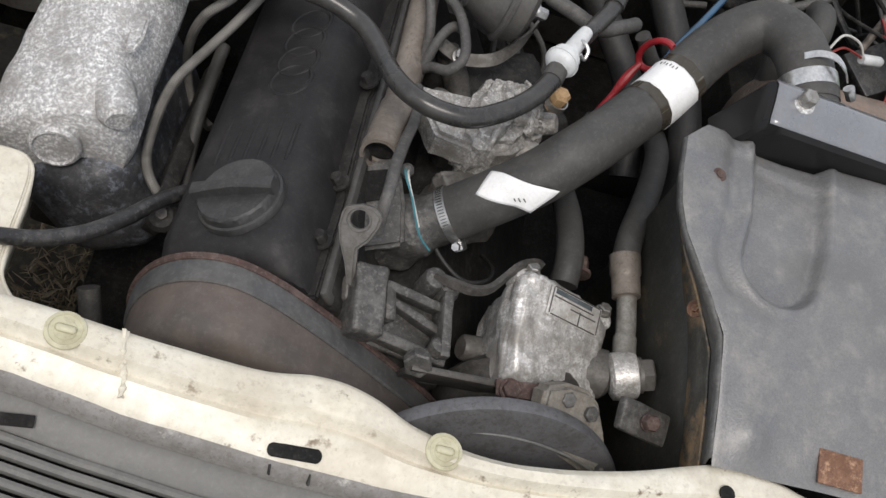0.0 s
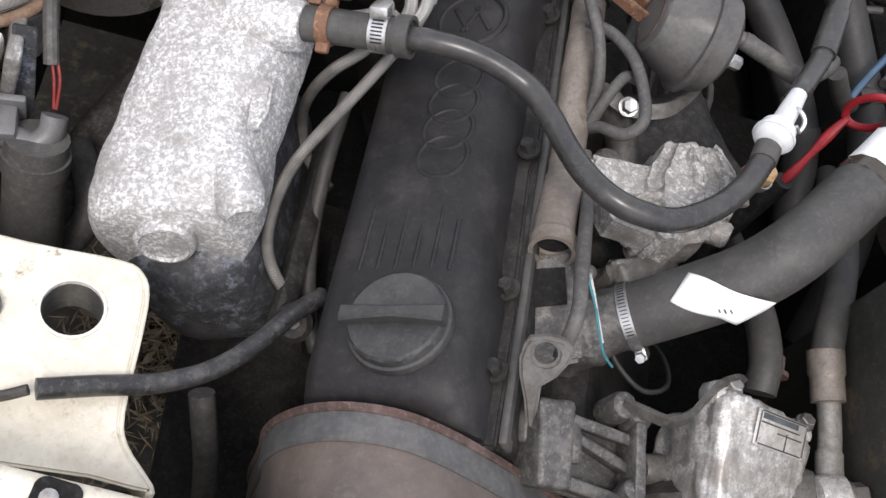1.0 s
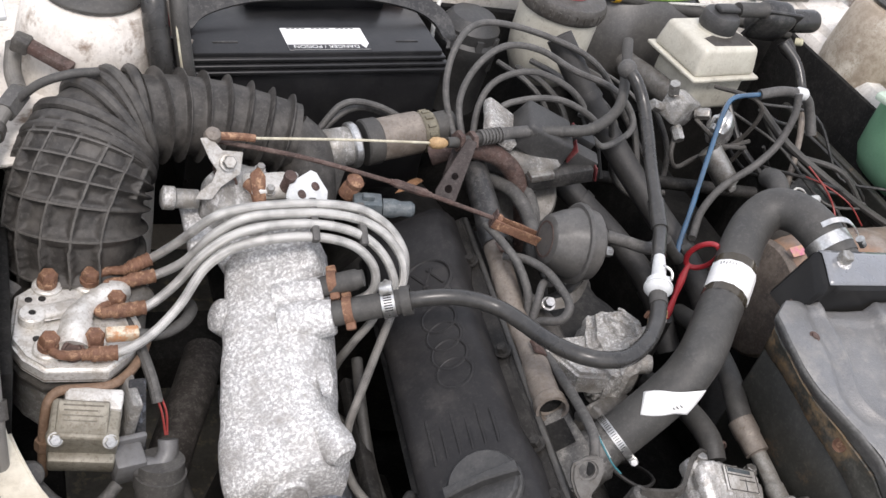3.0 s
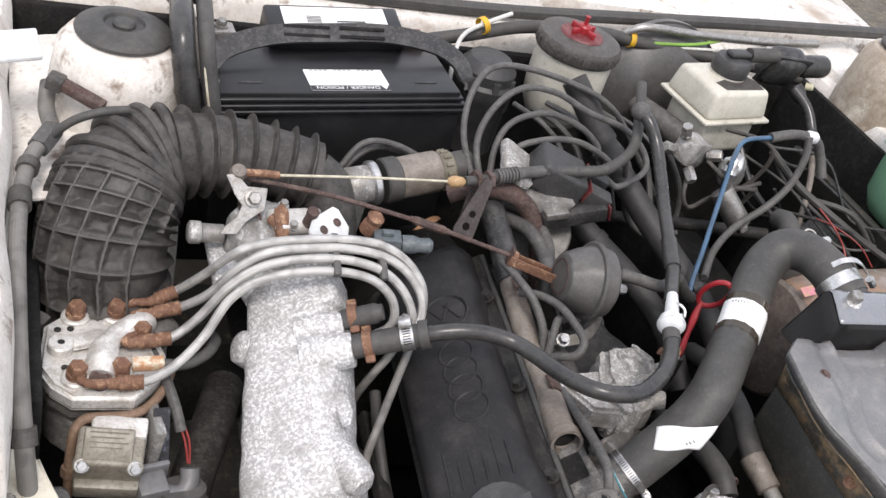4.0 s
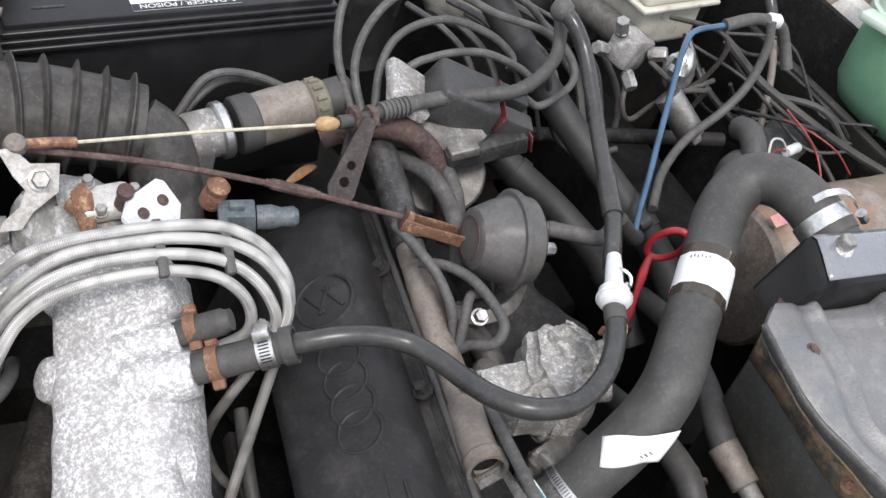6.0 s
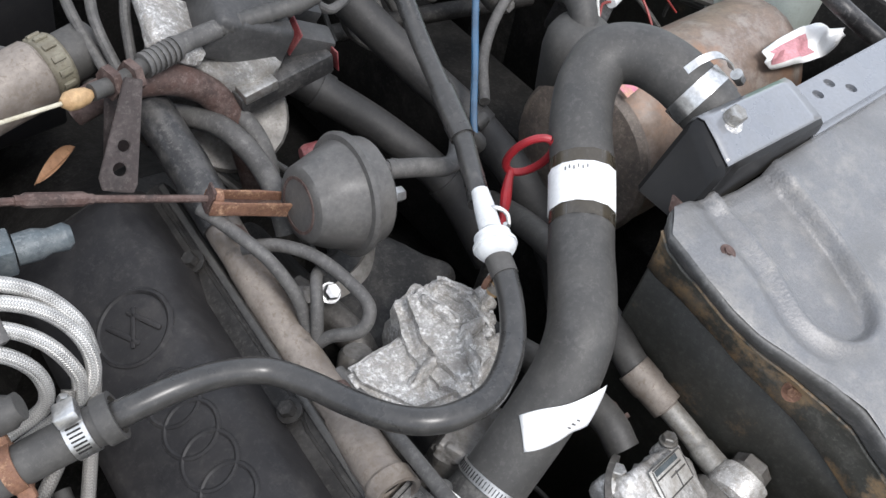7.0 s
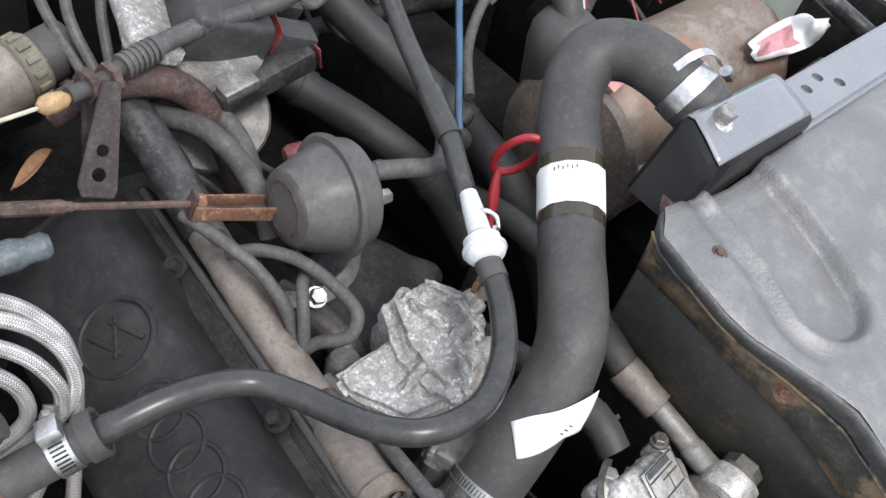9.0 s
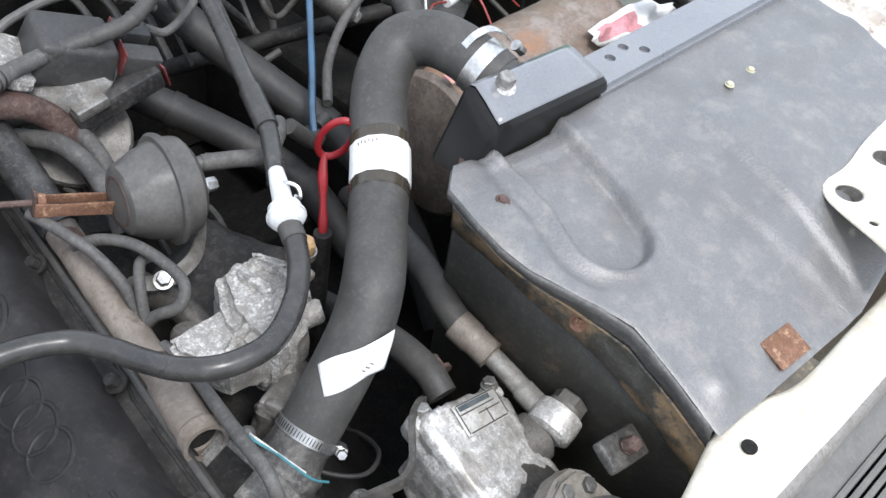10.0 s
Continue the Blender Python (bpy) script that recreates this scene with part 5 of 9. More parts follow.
def hose_patch(corners, radius, lift=0.0):
    """A sheet on the hose between four corners given as share of length and angle; its far edge may stand off."""
    (s0, a0), (s1, a1), (s2, a2), (s3, a3) = corners
    rows = []
    for i in range(17):
        f = i / 16
        row = []
        for k in range(11):
            g = k / 10
            s = (s0 * (1 - f) + s1 * f) * (1 - g) + (s3 * (1 - f) + s2 * f) * g + 0.002 * math.sin(7 * f + 3 * g)
            a = (a0 * (1 - f) + a1 * f) * (1 - g) + (a3 * (1 - f) + a2 * f) * g
            c, d = on_path(RAD, s)
            up = (Vector((0, 0, 1)) - d.z * d).normalized()
            side = d.cross(up)
            row.append(c + (radius + lift * max(0.0, f - 0.72) / 0.28) * (math.cos(a) * up + math.sin(a) * side))
        rows.append(row)
    return loft(rows, closed=False)


LAB = ((0.126, -0.40), (0.214, 1.12), (0.163, 1.56), (0.089, 0.30))
lab = thing("paper_label", on_path(RAD, 0.19)[0], "torn white paper label on the radiator hose", "label", "labels on the hose")
ob = part("sheet", hose_patch(LAB, 0.0247, 0.004), PAPER, lab)
ob.modifiers.new("thick", "SOLIDIFY").thickness = 0.0004
for k in range(6):
    c, d = on_path(RAD, 0.150 + 0.007 * k)
    up = (Vector((0, 0, 1)) - d.z * d).normalized()
    side = d.cross(up)
    a = 0.95 + 0.07 * k
    nrm = math.cos(a) * up + math.sin(a) * side
    part("print_mark", box((0.0010, 0.0040 if k % 3 else 0.0028, 0.0003), Matrix.Translation(c + nrm * 0.0256) @ Matrix((d, nrm.cross(d), nrm)).transposed().to_4x4(), 0), INK, lab, smooth=False)
lab = thing("paper_label", on_path(RAD, 0.60)[0], "white printed paper band under clear tape round the hose", "label", "labels on the hose")
ob = part("sheet", wrap_label(0.471, 0.544, -2.9, 2.9, 0.0236), PAPER, lab)
ob.modifiers.new("thick", "SOLIDIFY").thickness = 0.0004
part("tape", wrap_label(0.446, 0.473, -3.14, 3.14, 0.0231), TAPE, lab, "brownish clear tape")
part("tape", wrap_label(0.542, 0.566, -3.14, 3.14, 0.0231), TAPE, lab, "brownish clear tape")
for k in range(6):
    c, d = on_path(RAD, 0.533 + 0.002 * (k % 2))
    up = (Vector((0, 0, 1)) - d.z * d).normalized()
    side = d.cross(up)
    a = -0.85 + 0.13 * k
    nrm = math.cos(a) * up + math.sin(a) * side
    part("print_mark", box((0.0028, 0.0009, 0.0003), Matrix.Translation(c + nrm * 0.0251) @ Matrix((d, nrm.cross(d), nrm)).transposed().to_4x4(), 0), INK, lab, smooth=False)


def hose(name, pts, r, mat, label, seg=12, per=8, uv=False, category="hose", group=""):
    t = thing(name, pts[0], label, category, group)
    body = part("hose_body", tube(pts, r, seg, per, uv=uv), mat, t)
    return t


# plenum port hoses with rusty clamps
P1 = [(-0.094, 0.768, 0.710), (-0.064, 0.764, 0.721), (-0.035, 0.757, 0.734), (-0.024, 0.754, 0.740)]
ph = thing("port_hose", P1[0], "short thick black rubber hose on the plenum port", "hose")
part("hose_body", tube(P1, 0.0125, 20, 6), RUBBER, ph)
part("collar", band((-0.026, 0.7545, 0.739), (0.85, -0.22, 0.42), 0.0118, 0.010, 0.003, 24), RUBBER, ph)
d1 = Vector((0.88, -0.20, 0.40))
clamp("hose_clamp", (-0.041, 0.7585, 0.7315), d1, 0.0128, "bright worm-drive clamp on the port hose", 0.013, (-0.3, 0.5, 1))
for p, r in (((-0.077, 0.766, 0.7165), 0.0128), ((-0.088, 0.795, 0.727), 0.0105)):
    t = thing("rusty_clip", p, "rusty orange spring clip on a port hose", "clip", "rusty clips on the plenum ports")
    part("clip_band", band(p, d1, r, 0.009, 0.0014, 24), RUST, t)
    for sgn in (1, -1):
        part("clip_ear", box((0.010, 0.006, 0.010), Matrix.Translation(Vector(p) + Vector((0.0, 0.85 * sgn, 0.35 * sgn)) * (r + 0.004)) @ frame_of(d1) @ pose(0, 0, 0, 0, 0, 30), 0.002), RUST, t)
P2 = [(-0.100, 0.797, 0.719), (-0.080, 0.791, 0.731), (-0.062, 0.786, 0.741)]
st = thing("port_plug", P2[0], "black rubber blanking cap on the second plenum port", "rubber cap")
part("cap_body", tube(P2, lambda s: 0.0105 if s < 0.9 else 0.0085, 20, 6), RUBBER, st)

# ---- pipe along the cam cover ----
PIPE = [(0.131, 0.925, 0.722), (0.130, 0.88, 0.708), (0.127, 0.82, 0.692), (0.122, 0.76, 0.685), (0.114, 0.70, 0.689)]
cp = thing("coolant_pipe", PIPE[2], "dirty tan metal pipe beside the cam cover", "pipe")
part("pipe_body", roughen(tube(PIPE, 0.0135, 20, 10), 0.0006, 45), BROWN_PIPE, cp)
P_END = [(0.1145, 0.705, 0.6885), (0.106, 0.668, 0.694), (0.1035, 0.652, 0.6965), (0.102, 0.640, 0.698)]
part("end_sleeve", roughen(tube(P_END, lambda s: 0.0148 + (0.0018 if s > 0.85 else 0), 24, 6, caps=False), 0.0006, 60), BROWN_PIPE, cp, "crimped open end of the pipe")
part("end_rim", band((0.102, 0.640, 0.698), (0.18, 1, -0.12), 0.0135, 0.004, 0.0032, 28), BROWN_PIPE, cp)
part("bore", lathe([(0.0135, 0), (0.0135, 0.001)], (0.1032, 0.650, 0.6968), (0.18, 1, -0.12), 24), UNDER, cp)
part("top_sleeve", roughen(tube([(0.1303, 0.875, 0.7065), (0.130, 0.89, 0.711), (0.1315, 0.93, 0.7235), (0.128, 0.975, 0.742)], 0.0158, 24, 8), 0.0008, 60), SLEEVE_BLACK, cp, "torn black sleeve on the pipe's rear end")
for p in ((0.129, 0.856, 0.7165), (0.118, 0.716, 0.703)):
    part("tab", box((0.018, 0.016, 0.004), pose(*p, 0, 30, 0), 0.001), RUST_DARK, cp)

hose("vapour_pipe", [(0.131, 0.735, 0.692), (0.129, 0.69, 0.698), (0.118, 0.645, 0.716), (0.109, 0.605, 0.729), (0.106, 0.580, 0.731), (0.105, 0.567, 0.722), (0.107, 0.560, 0.700)], 0.0050, RUBBER_DUSTY, "thin dusty grey pipe running down behind the lifting eye", category="pipe")
hose("breather_hose", [(0.104, 0.868, 0.742), (0.112, 0.842, 0.741), (0.122, 0.812, 0.735), (0.131, 0.788, 0.716), (0.134, 0.772, 0.692), (0.132, 0.75, 0.672)], 0.0047, RUBBER_DUSTY, "dusty grey rubber hose beside the pipe", group="small rubber hoses")
hose("breather_hose", [(0.120, 0.838, 0.722), (0.137, 0.824, 0.730), (0.151, 0.800, 0.735), (0.159, 0.772, 0.733), (0.160, 0.748, 0.729), (0.151, 0.742, 0.716), (0.140, 0.757, 0.700), (0.134, 0.762, 0.690)], 0.0047, RUBBER_DUSTY, "dusty grey rubber hose bent in a loop", group="small rubber hoses")
hose("breather_hose", [(0.134, 0.762, 0.69), (0.139, 0.775, 0.715), (0.150, 0.792, 0.722), (0.165, 0.80, 0.715)], 0.0045, RUBBER_DUSTY, "dusty grey rubber hose bent in a loop", group="small rubber hoses")
hose("coolant_hose", [(0.140, 0.995, 0.716), (0.158, 0.966, 0.727), (0.170, 0.938, 0.733), (0.176, 0.906, 0.728), (0.172, 0.872, 0.722), (0.170, 0.85, 0.70)], 0.0085, RUBBER_DUSTY, "dusty rubber hose arching beside the engine", group="small rubber hoses")
hose("coolant_hose", [(0.150, 1.005, 0.722), (0.172, 0.985, 0.734), (0.190, 0.955, 0.730), (0.195, 0.92, 0.715), (0.19, 0.89, 0.68)], 0.0085, RUBBER_DUSTY, "dusty rubber hose arching beside the engine", group="small rubber hoses")
hose("heater_pipe", [(0.075, 0.985, 0.748), (0.100, 0.978, 0.764), (0.125, 0.972, 0.768), (0.150, 0.966, 0.764), (0.175, 0.960, 0.745), (0.192, 0.945, 0.712), (0.20, 0.92, 0.66)], 0.0115, RUST_DARK, "dark rusty metal heater pipe", category="pipe")

# ---- vacuum canister with rusty bracket and link rod ----
CC, CA = Vector((0.196, 0.826, 0.750)), Vector((0.985, -0.13, -0.06))
can = thing("vacuum_canister", CC, "dull black vacuum canister with a moulded ridge", "vacuum canister")
part("canister_body", lathe([(0.014, -0.0385), (0.0235, -0.0382), (0.0275, -0.036), (0.0345, -0.020), (0.0385, -0.0065), (0.0396, -0.0045), (0.0436, -0.0040), (0.0456, -0.0014), (0.0448, 0.0018), (0.0410, 0.0028), (0.0402, 0.0100), (0.0388, 0.0165), (0.0320, 0.0218), (0.016, 0.0230)], CC, CA, 44,
                            wobble=lambda a, h: 0.0010 * math.cos(6 * a) if -0.03 < h < -0.005 else 0), CANISTER, can)
part("front_rim", band(CC - CA * 0.0382, CA, 0.0185, 0.0018, 0.0022, 28), RUST_DARK, can, "rust-stained front rim")
part("outlet", lathe([(0.0062, 0.018), (0.0062, 0.036), (0.0072, 0.038), (0.0055, 0.044)], CC + Vector((0, 0, 0.016)), CA, 16), CANISTER, can)
part("stud", hexbolt(CC + CA * 0.0215 + Vector((-0.002, -0.020, 0.010)), CA, 0.010, 0.012), BRIGHT, can, "bright nut on the canister's back")
br = thing("link_bracket", (0.134, 0.852, 0.745), "rusty folded steel bracket on the canister", "bracket")
bm0, bm1 = Vector((0.106, 0.862, 0.754)), Vector((0.160, 0.846, 0.741))
dd = (bm1 - bm0).normalized()
mm = Matrix.Translation((bm0 + bm1) / 2) @ Matrix((dd, Vector((0, 0, 1)).cross(dd).normalized(), dd.cross(Vector((0, 0, 1)).cross(dd).normalized()))).transposed().to_4x4()
part("channel_web", roughen(box((0.058, 0.016, 0.0018), mm @ pose(0, 0, -0.0055), 0.0005), 0.0008, 120, 2), RUST_DARK, br)
for sy, h in ((-1, 0.012), (1, 0.009)):
    part("channel_side", roughen(box((0.058, 0.0018, h), mm @ pose(0, 0.0078 * sy, -0.0060 + h / 2), 0.0005), 0.0008, 120, 2), RUST, br)
part("end_tab", roughen(box((0.0026, 0.011, 0.020), mm @ pose(-0.029, 0, 0.002), 0.0008), 0.0004, 100, 1), RUST_DARK, br, "upright rusty end tab")
part("pivot_washer", lathe([(0.006, -0.003), (0.0065, 0.0), (0.006, 0.003)], mm @ Vector((-0.024, 0, 0.003)), dd, 16), RUST, br)
hose("canister_hose", [CC + CA * 0.032 + Vector((0, 0, 0.016)), (0.250, 0.815, 0.762), (0.280, 0.808, 0.758), (0.31, 0.83, 0.752), (0.33, 0.855, 0.74)], 0.0072, RUBBER_DUSTY, "grey rubber hose from the canister outlet")
cb = thing("canister_strap", (0.19, 0.79, 0.70), "rust-flecked bright steel strap under the canister", "bracket")
part("strap", ribbon(spline([(0.236, 0.838, 0.718), (0.224, 0.817, 0.710), (0.206, 0.799, 0.699), (0.190, 0.794, 0.692), (0.172, 0.796, 0.686), (0.158, 0.803, 0.686), (0.148, 0.806, 0.688), (0.142, 0.796, 0.686)], 6), 0.012, 0.0022, (0.3, 0.6, 0.75)), CAST_GREY, cb)
part("strap_bolt", hexbolt((0.171, 0.796, 0.687), (-0.2, -0.5, 0.9), 0.011, 0.010), BRIGHT, cb)
ROD = [(-0.190, 0.940, 0.790), (-0.10, 0.921, 0.786), (0.0, 0.897, 0.773), (0.052, 0.880, 0.765), (0.108, 0.862, 0.755)]
rod = thing("link_rod", ROD[0], "thin brown steel throttle link rod with a rusty turnbuckle", "link rod")
part("rod", tube(ROD, 0.0026, 8, 6), RUST_DARK, rod)
part("turnbuckle", tube([(-0.008, 0.899, 0.7745), (-0.002, 0.8975, 0.7735), (0.030, 0.887, 0.7690), (0.036, 0.885, 0.768)], lambda s: 0.0048 if 0.1 < s < 0.9 else 0.0034, 8, 5), RUST_DARK, rod, "rusty turnbuckle")

# ---- thermostat and pump casting under the hose ----
hs = thing("pump_casting", (0.20, 0.72, 0.66), "rough grey cast aluminium pump housing with ribs", "pump housing")
LOBE = [(0.190, 0.752), (0.211, 0.757), (0.227, 0.755), (0.243, 0.728), (0.245, 0.704), (0.217, 0.671), (0.192, 0.660), (0.172, 0.672), (0.172, 0.715)]
part("main_casting", roughen(slab(LOBE, 0.062, pose(0, 0, 0.656), 0.009, segs=3), 0.0034, 75, 5, 3.1), CAST_ROUGH, hs, angle=22)
for (x0, y0), (x1, y1), w, h, zz in (((0.219, 0.748), (0.238, 0.716), 0.012, 0.014, 0.722), ((0.203, 0.742), (0.212, 0.706), 0.010, 0.012, 0.721), ((0.212, 0.706), (0.190, 0.664), 0.010, 0.015, 0.719),
                                     ((0.240, 0.702), (0.205, 0.700), 0.011, 0.014, 0.720), ((0.205, 0.700), (0.158, 0.694), 0.010, 0.015, 0.708), ((0.231, 0.727), (0.226, 0.690), 0.009, 0.010, 0.721)):
    d = math.hypot(x1 - x0, y1 - y0)
    part("ridge", roughen(box((d + 0.006, w, h), pose((x0 + x1) / 2, (y0 + y1) / 2, zz, 0, 0, math.degrees(math.atan2(y1 - y0, x1 - x0))), 0.004, 3, taper=0.6), 0.0026, 95, 4, x0 * 90), CAST_ROUGH, hs, angle=22)
ARM = [(0.132, 0.730), (0.186, 0.732), (0.190, 0.704), (0.188, 0.668), (0.150, 0.676), (0.131, 0.714)]
part("arm", roughen(slab(ARM, 0.030, pose(0, 0, 0.666, 0, -3, 0), 0.004, segs=2), 0.0020, 90, 4, 5.3), CAST_ROUGH, hs, angle=22)
part("arm_lug", roughen(lathe([(0.013, -0.02), (0.013, 0.010), (0.010, 0.014)], (0.158, 0.744, 0.668), (0.1, 0.2, 1), 16), 0.0012, 80, 1), CAST_GREY, hs)
bm = box((0.070, 0.050, 0.060), pose(0.192, 0.652, 0.648, 0, 0, 20), 0.010, 3, taper=0.85)
part("lower_block", roughen(bm, 0.0034, 80, 5, 2.2), CAST_GREY, hs, "darker lower block of the housing", angle=22)
part("outlet_neck", roughen(lathe([(0.029, -0.034), (0.0285, -0.020), (0.0245, -0.012), (0.0232, 0.0), (0.0232, 0.012)], (0.1665, 0.6155, 0.668), (0.72, 0.12, 0.68), 28), 0.0014, 60, 1), BRACKET_DARK, hs, "oily dark outlet neck")
part("neck_body", roughen(box((0.046, 0.050, 0.050), pose(0.138, 0.607, 0.644, 0, 20, 12), 0.012, 3), 0.003, 60, 3), BRACKET_DARK, hs)
FR = slab([(-0.017, -0.036), (0.018, -0.036), (0.022, 0.0), (0.020, 0.040), (-0.020, 0.040), (-0.021, 0.0)], 0.008, pose(0.114, 0.607, 0.670, 18, -28, 6), 0.003)
part("housing_flange", roughen(FR, 0.0012, 70, 2), BRACKET_DARK, hs, "dirty grey flange plate beside the head")
# Black patch on the flange, painting the shade inside its opening.
part("flange_opening", slab([(-0.012, 0.004), (0.012, 0.004), (0.013, 0.030), (-0.011, 0.031)], 0.001, pose(0.114, 0.607, 0.670, 18, -28, 6) @ pose(0, 0, 0.0092), 0.0003), UNDER, hs, "black patch drawn as an opening in the flange")
for p, d in (((0.248, 0.722, 0.706), (0.8, -0.1, 0.5)), ((0.232, 0.688, 0.700), (0.9, -0.4, 0.3))):
    part("boss", roughen(lathe([(0.011, -0.014), (0.010, 0.008), (0.008, 0.011)], p, d, 14), 0.001, 80), CAST_ROUGH, hs)
sensor = thing("temperature_sender", (0.232, 0.742, 0.742), "brass and tan sender unit below the white valve", "sender")
part("brass_body", lathe([(0.006, -0.014), (0.0075, -0.006), (0.0085, 0.0), (0.0085, 0.006), (0.006, 0.009)], (0.240, 0.708, 0.752), (0.1, -0.1, 1), 6), TAN, sensor)
part("tab", box((0.012, 0.004, 0.008), pose(0.231, 0.712, 0.750, 0, 20, 20), 0.001), RUST, sensor)
part("collar", band((0.240, 0.708, 0.7475), (0.1, -0.1, 1), 0.0086, 0.006, 0.0014, 20), STEEL, sensor, "bright collar round the sender")
back = thing("rear_casting", (0.24, 0.80, 0.62), "dark dirty engine mount casting behind the pump", "casting")
part("body", roughen(box((0.12, 0.10, 0.10), pose(0.225, 0.805, 0.610, 5, 0, 25), 0.015, 3), 0.006, 30, 3), GRIME, back, angle=60)
part("pipe", tube([(0.165, 0.83, 0.66), (0.18, 0.79, 0.655), (0.186, 0.755, 0.64), (0.18, 0.72, 0.60)], 0.013, 14, 6), IRON, back)

# ---- lifting eye, front bracket casting ----
eye = thing("lifting_eye", (0.09, 0.555, 0.66), "grey cast lifting eye with a round hole", "lifting eye")
EM = Matrix.Translation((0.088, 0.550, 0.722)) @ Matrix(((0.844, -0.454, -0.286), (0.061, 0.611, -0.790), (0.533, 0.649, 0.543))).to_4x4()
EYE = [(-0.0085, 0.0115), (0.0045, 0.011), (0.0135, 0.0065), (0.0178, -0.0012), (0.0130, -0.0090), (0.0035, -0.0176), (-0.0065, -0.0224), (-0.0112, -0.0378), (-0.0150, -0.0520), (-0.0205, -0.0500), (-0.0188, -0.0312), (-0.0190, -0.013), (-0.0170, -0.0013), (-0.0125, 0.0080)]
part("eye_plate", roughen(slab(EYE, 0.0085, EM @ pose(0, 0, -0.004), 0.0022, holes=((-0.0002, -0.0002, 0.0076),), segs=3), 0.0005, 80), EYE_GREY, eye)
part("eye_rim", band(EM @ Vector((-0.0002, -0.0002, 0.0002)), EM.to_3x3() @ Vector((0, 0, 1)), 0.0074, 0.0016, 0.0022, 28), EYE_GREY, eye)
part("eye_foot", roughen(box((0.014, 0.022, 0.014), pose(0.097, 0.520, 0.672, 20, 10, 10), 0.004, 2), 0.001, 80, 1), EYE_GREY, eye)
cast = thing("mount_bracket", (0.145, 0.515, 0.62), "dull grey cast accessory bracket with open ribs", "bracket")
CB = Matrix.Translation((0.106, 0.512, 0.664)) @ pose(0, 0, 0, 16, 10, 8)
part("left_column", roughen(box((0.027, 0.056, 0.052), CB, 0.004, 3), 0.0012, 70, 3), BRACKET_DARK, cast)
part("column_cheek", roughen(box((0.010, 0.034, 0.034), pose(0.126, 0.520, 0.662, 16, 10, 10), 0.004, 2), 0.0012, 70, 2), BRACKET_DARK, cast)
part("back_web", roughen(box((0.060, 0.008, 0.044), pose(0.150, 0.534, 0.655, 22, 14, -2), 0.002, 2), 0.0008, 70, 2), BRACKET_DARK, cast)
part("floor_web", roughen(box((0.066, 0.050, 0.010), pose(0.148, 0.512, 0.648, 16, 14, 0), 0.003, 2), 0.0008, 70, 2), BRACKET_DARK, cast)
part("rib", roughen(box((0.066, 0.007, 0.024), pose(0.149, 0.518, 0.657, 16, 15, -14), 0.002, 2), 0.0010, 70, 2), BRACKET_DARK, cast, "worn upper edge of a rib")
part("rib", roughen(box((0.068, 0.009, 0.030), pose(0.148, 0.492, 0.648, 16, 8, -6), 0.002, 2), 0.0010, 70, 2), BRACKET_DARK, cast)
part("right_wall", roughen(box((0.0085, 0.054, 0.046), pose(0.1765, 0.514, 0.652, 14, 2, 4), 0.002, 2), 0.0010, 70, 2), BRACKET_DARK, cast)
for p in ((0.1765, 0.539, 0.672), (0.175, 0.492, 0.661)):
    part("wall_knuckle", roughen(lathe([(0.0075, -0.012), (0.0085, 0.0), (0.0078, 0.006), (0.004, 0.008)], p, (0.1, 0.1, 1), 14), 0.0008, 80, 1), BRACKET_DARK, cast)
part("base", box((0.095, 0.06, 0.02), pose(0.142, 0.508, 0.620, 10, 8, 8), 0.006), GRIME, cast)
part("lug", roughen(lathe([(0.010, -0.014), (0.0105, 0.006), (0.009, 0.010), (0.005, 0.012)], (0.163, 0.546, 0.670), (0.1, -0.1, 1), 16), 0.0008, 80), BRACKET_DARK, cast)
part("bolt", hexbolt((0.157, 0.474, 0.668), (-0.1, -1, 0.5), 0.020, 0.010, washer=1.1), BRACKET_DARK, cast, "large dirty pivot bolt")

# ---- steering pump ----
pump = thing("steering_pump", (0.285, 0.53, 0.56), "oxidised cast aluminium steering pump with a data plate", "pump")
rows = []
for y, k in ((0.478, 0.80), (0.482, 0.93), (0.490, 1.0), (0.520, 1.0), (0.552, 0.985), (0.563, 0.95), (0.569, 0.86), (0.572, 0.70)):
    zc = 0.630 + 0.45 * (y - 0.55)
    pts = []
    for a in np.linspace(0, 2 * math.pi, 40, endpoint=False):
        c, s = math.cos(a), math.sin(a)
        cc, ss = math.copysign(abs(c) ** 0.42, c), math.copysign(abs(s) ** 0.42, s)
        pts.append(Vector((0.278 + 0.052 * k * cc, y - 0.004 * ss, zc + 0.050 * k * ss - 0.023 * k * cc * (0.4 + 0.6 * max(0.0, ss)))))
    rows.append(pts)
part("pump_body", roughen(loft(rows), 0.0036, 70, 2, 4.4), PUMP_ALU, pump, angle=60)
part("side_stub", roughen(lathe([(0.012, -0.01), (0.011, 0.010), (0.009, 0.013)], (0.222, 0.531, 0.612), (-1, -0.2, 0.2), 16), 0.0008, 80), CAST_GREY, pump)
part("corner_lug", roughen(box((0.026, 0.018, 0.022), pose(0.240, 0.567, 0.678, 10, 10, 0), 0.006, 2), 0.001, 60, 1), PUMP_ALU, pump)
part("corner_lug", roughen(box((0.020, 0.018, 0.020), pose(0.325, 0.569, 0.644, 10, 20, 0), 0.006, 2), 0.001, 60, 1), PUMP_ALU, pump)
PX = Vector((0.905, 0.10, -0.415)).normalized()
PZ = PX.cross(Vector((0.05, 0.91, 0.41))).normalized()
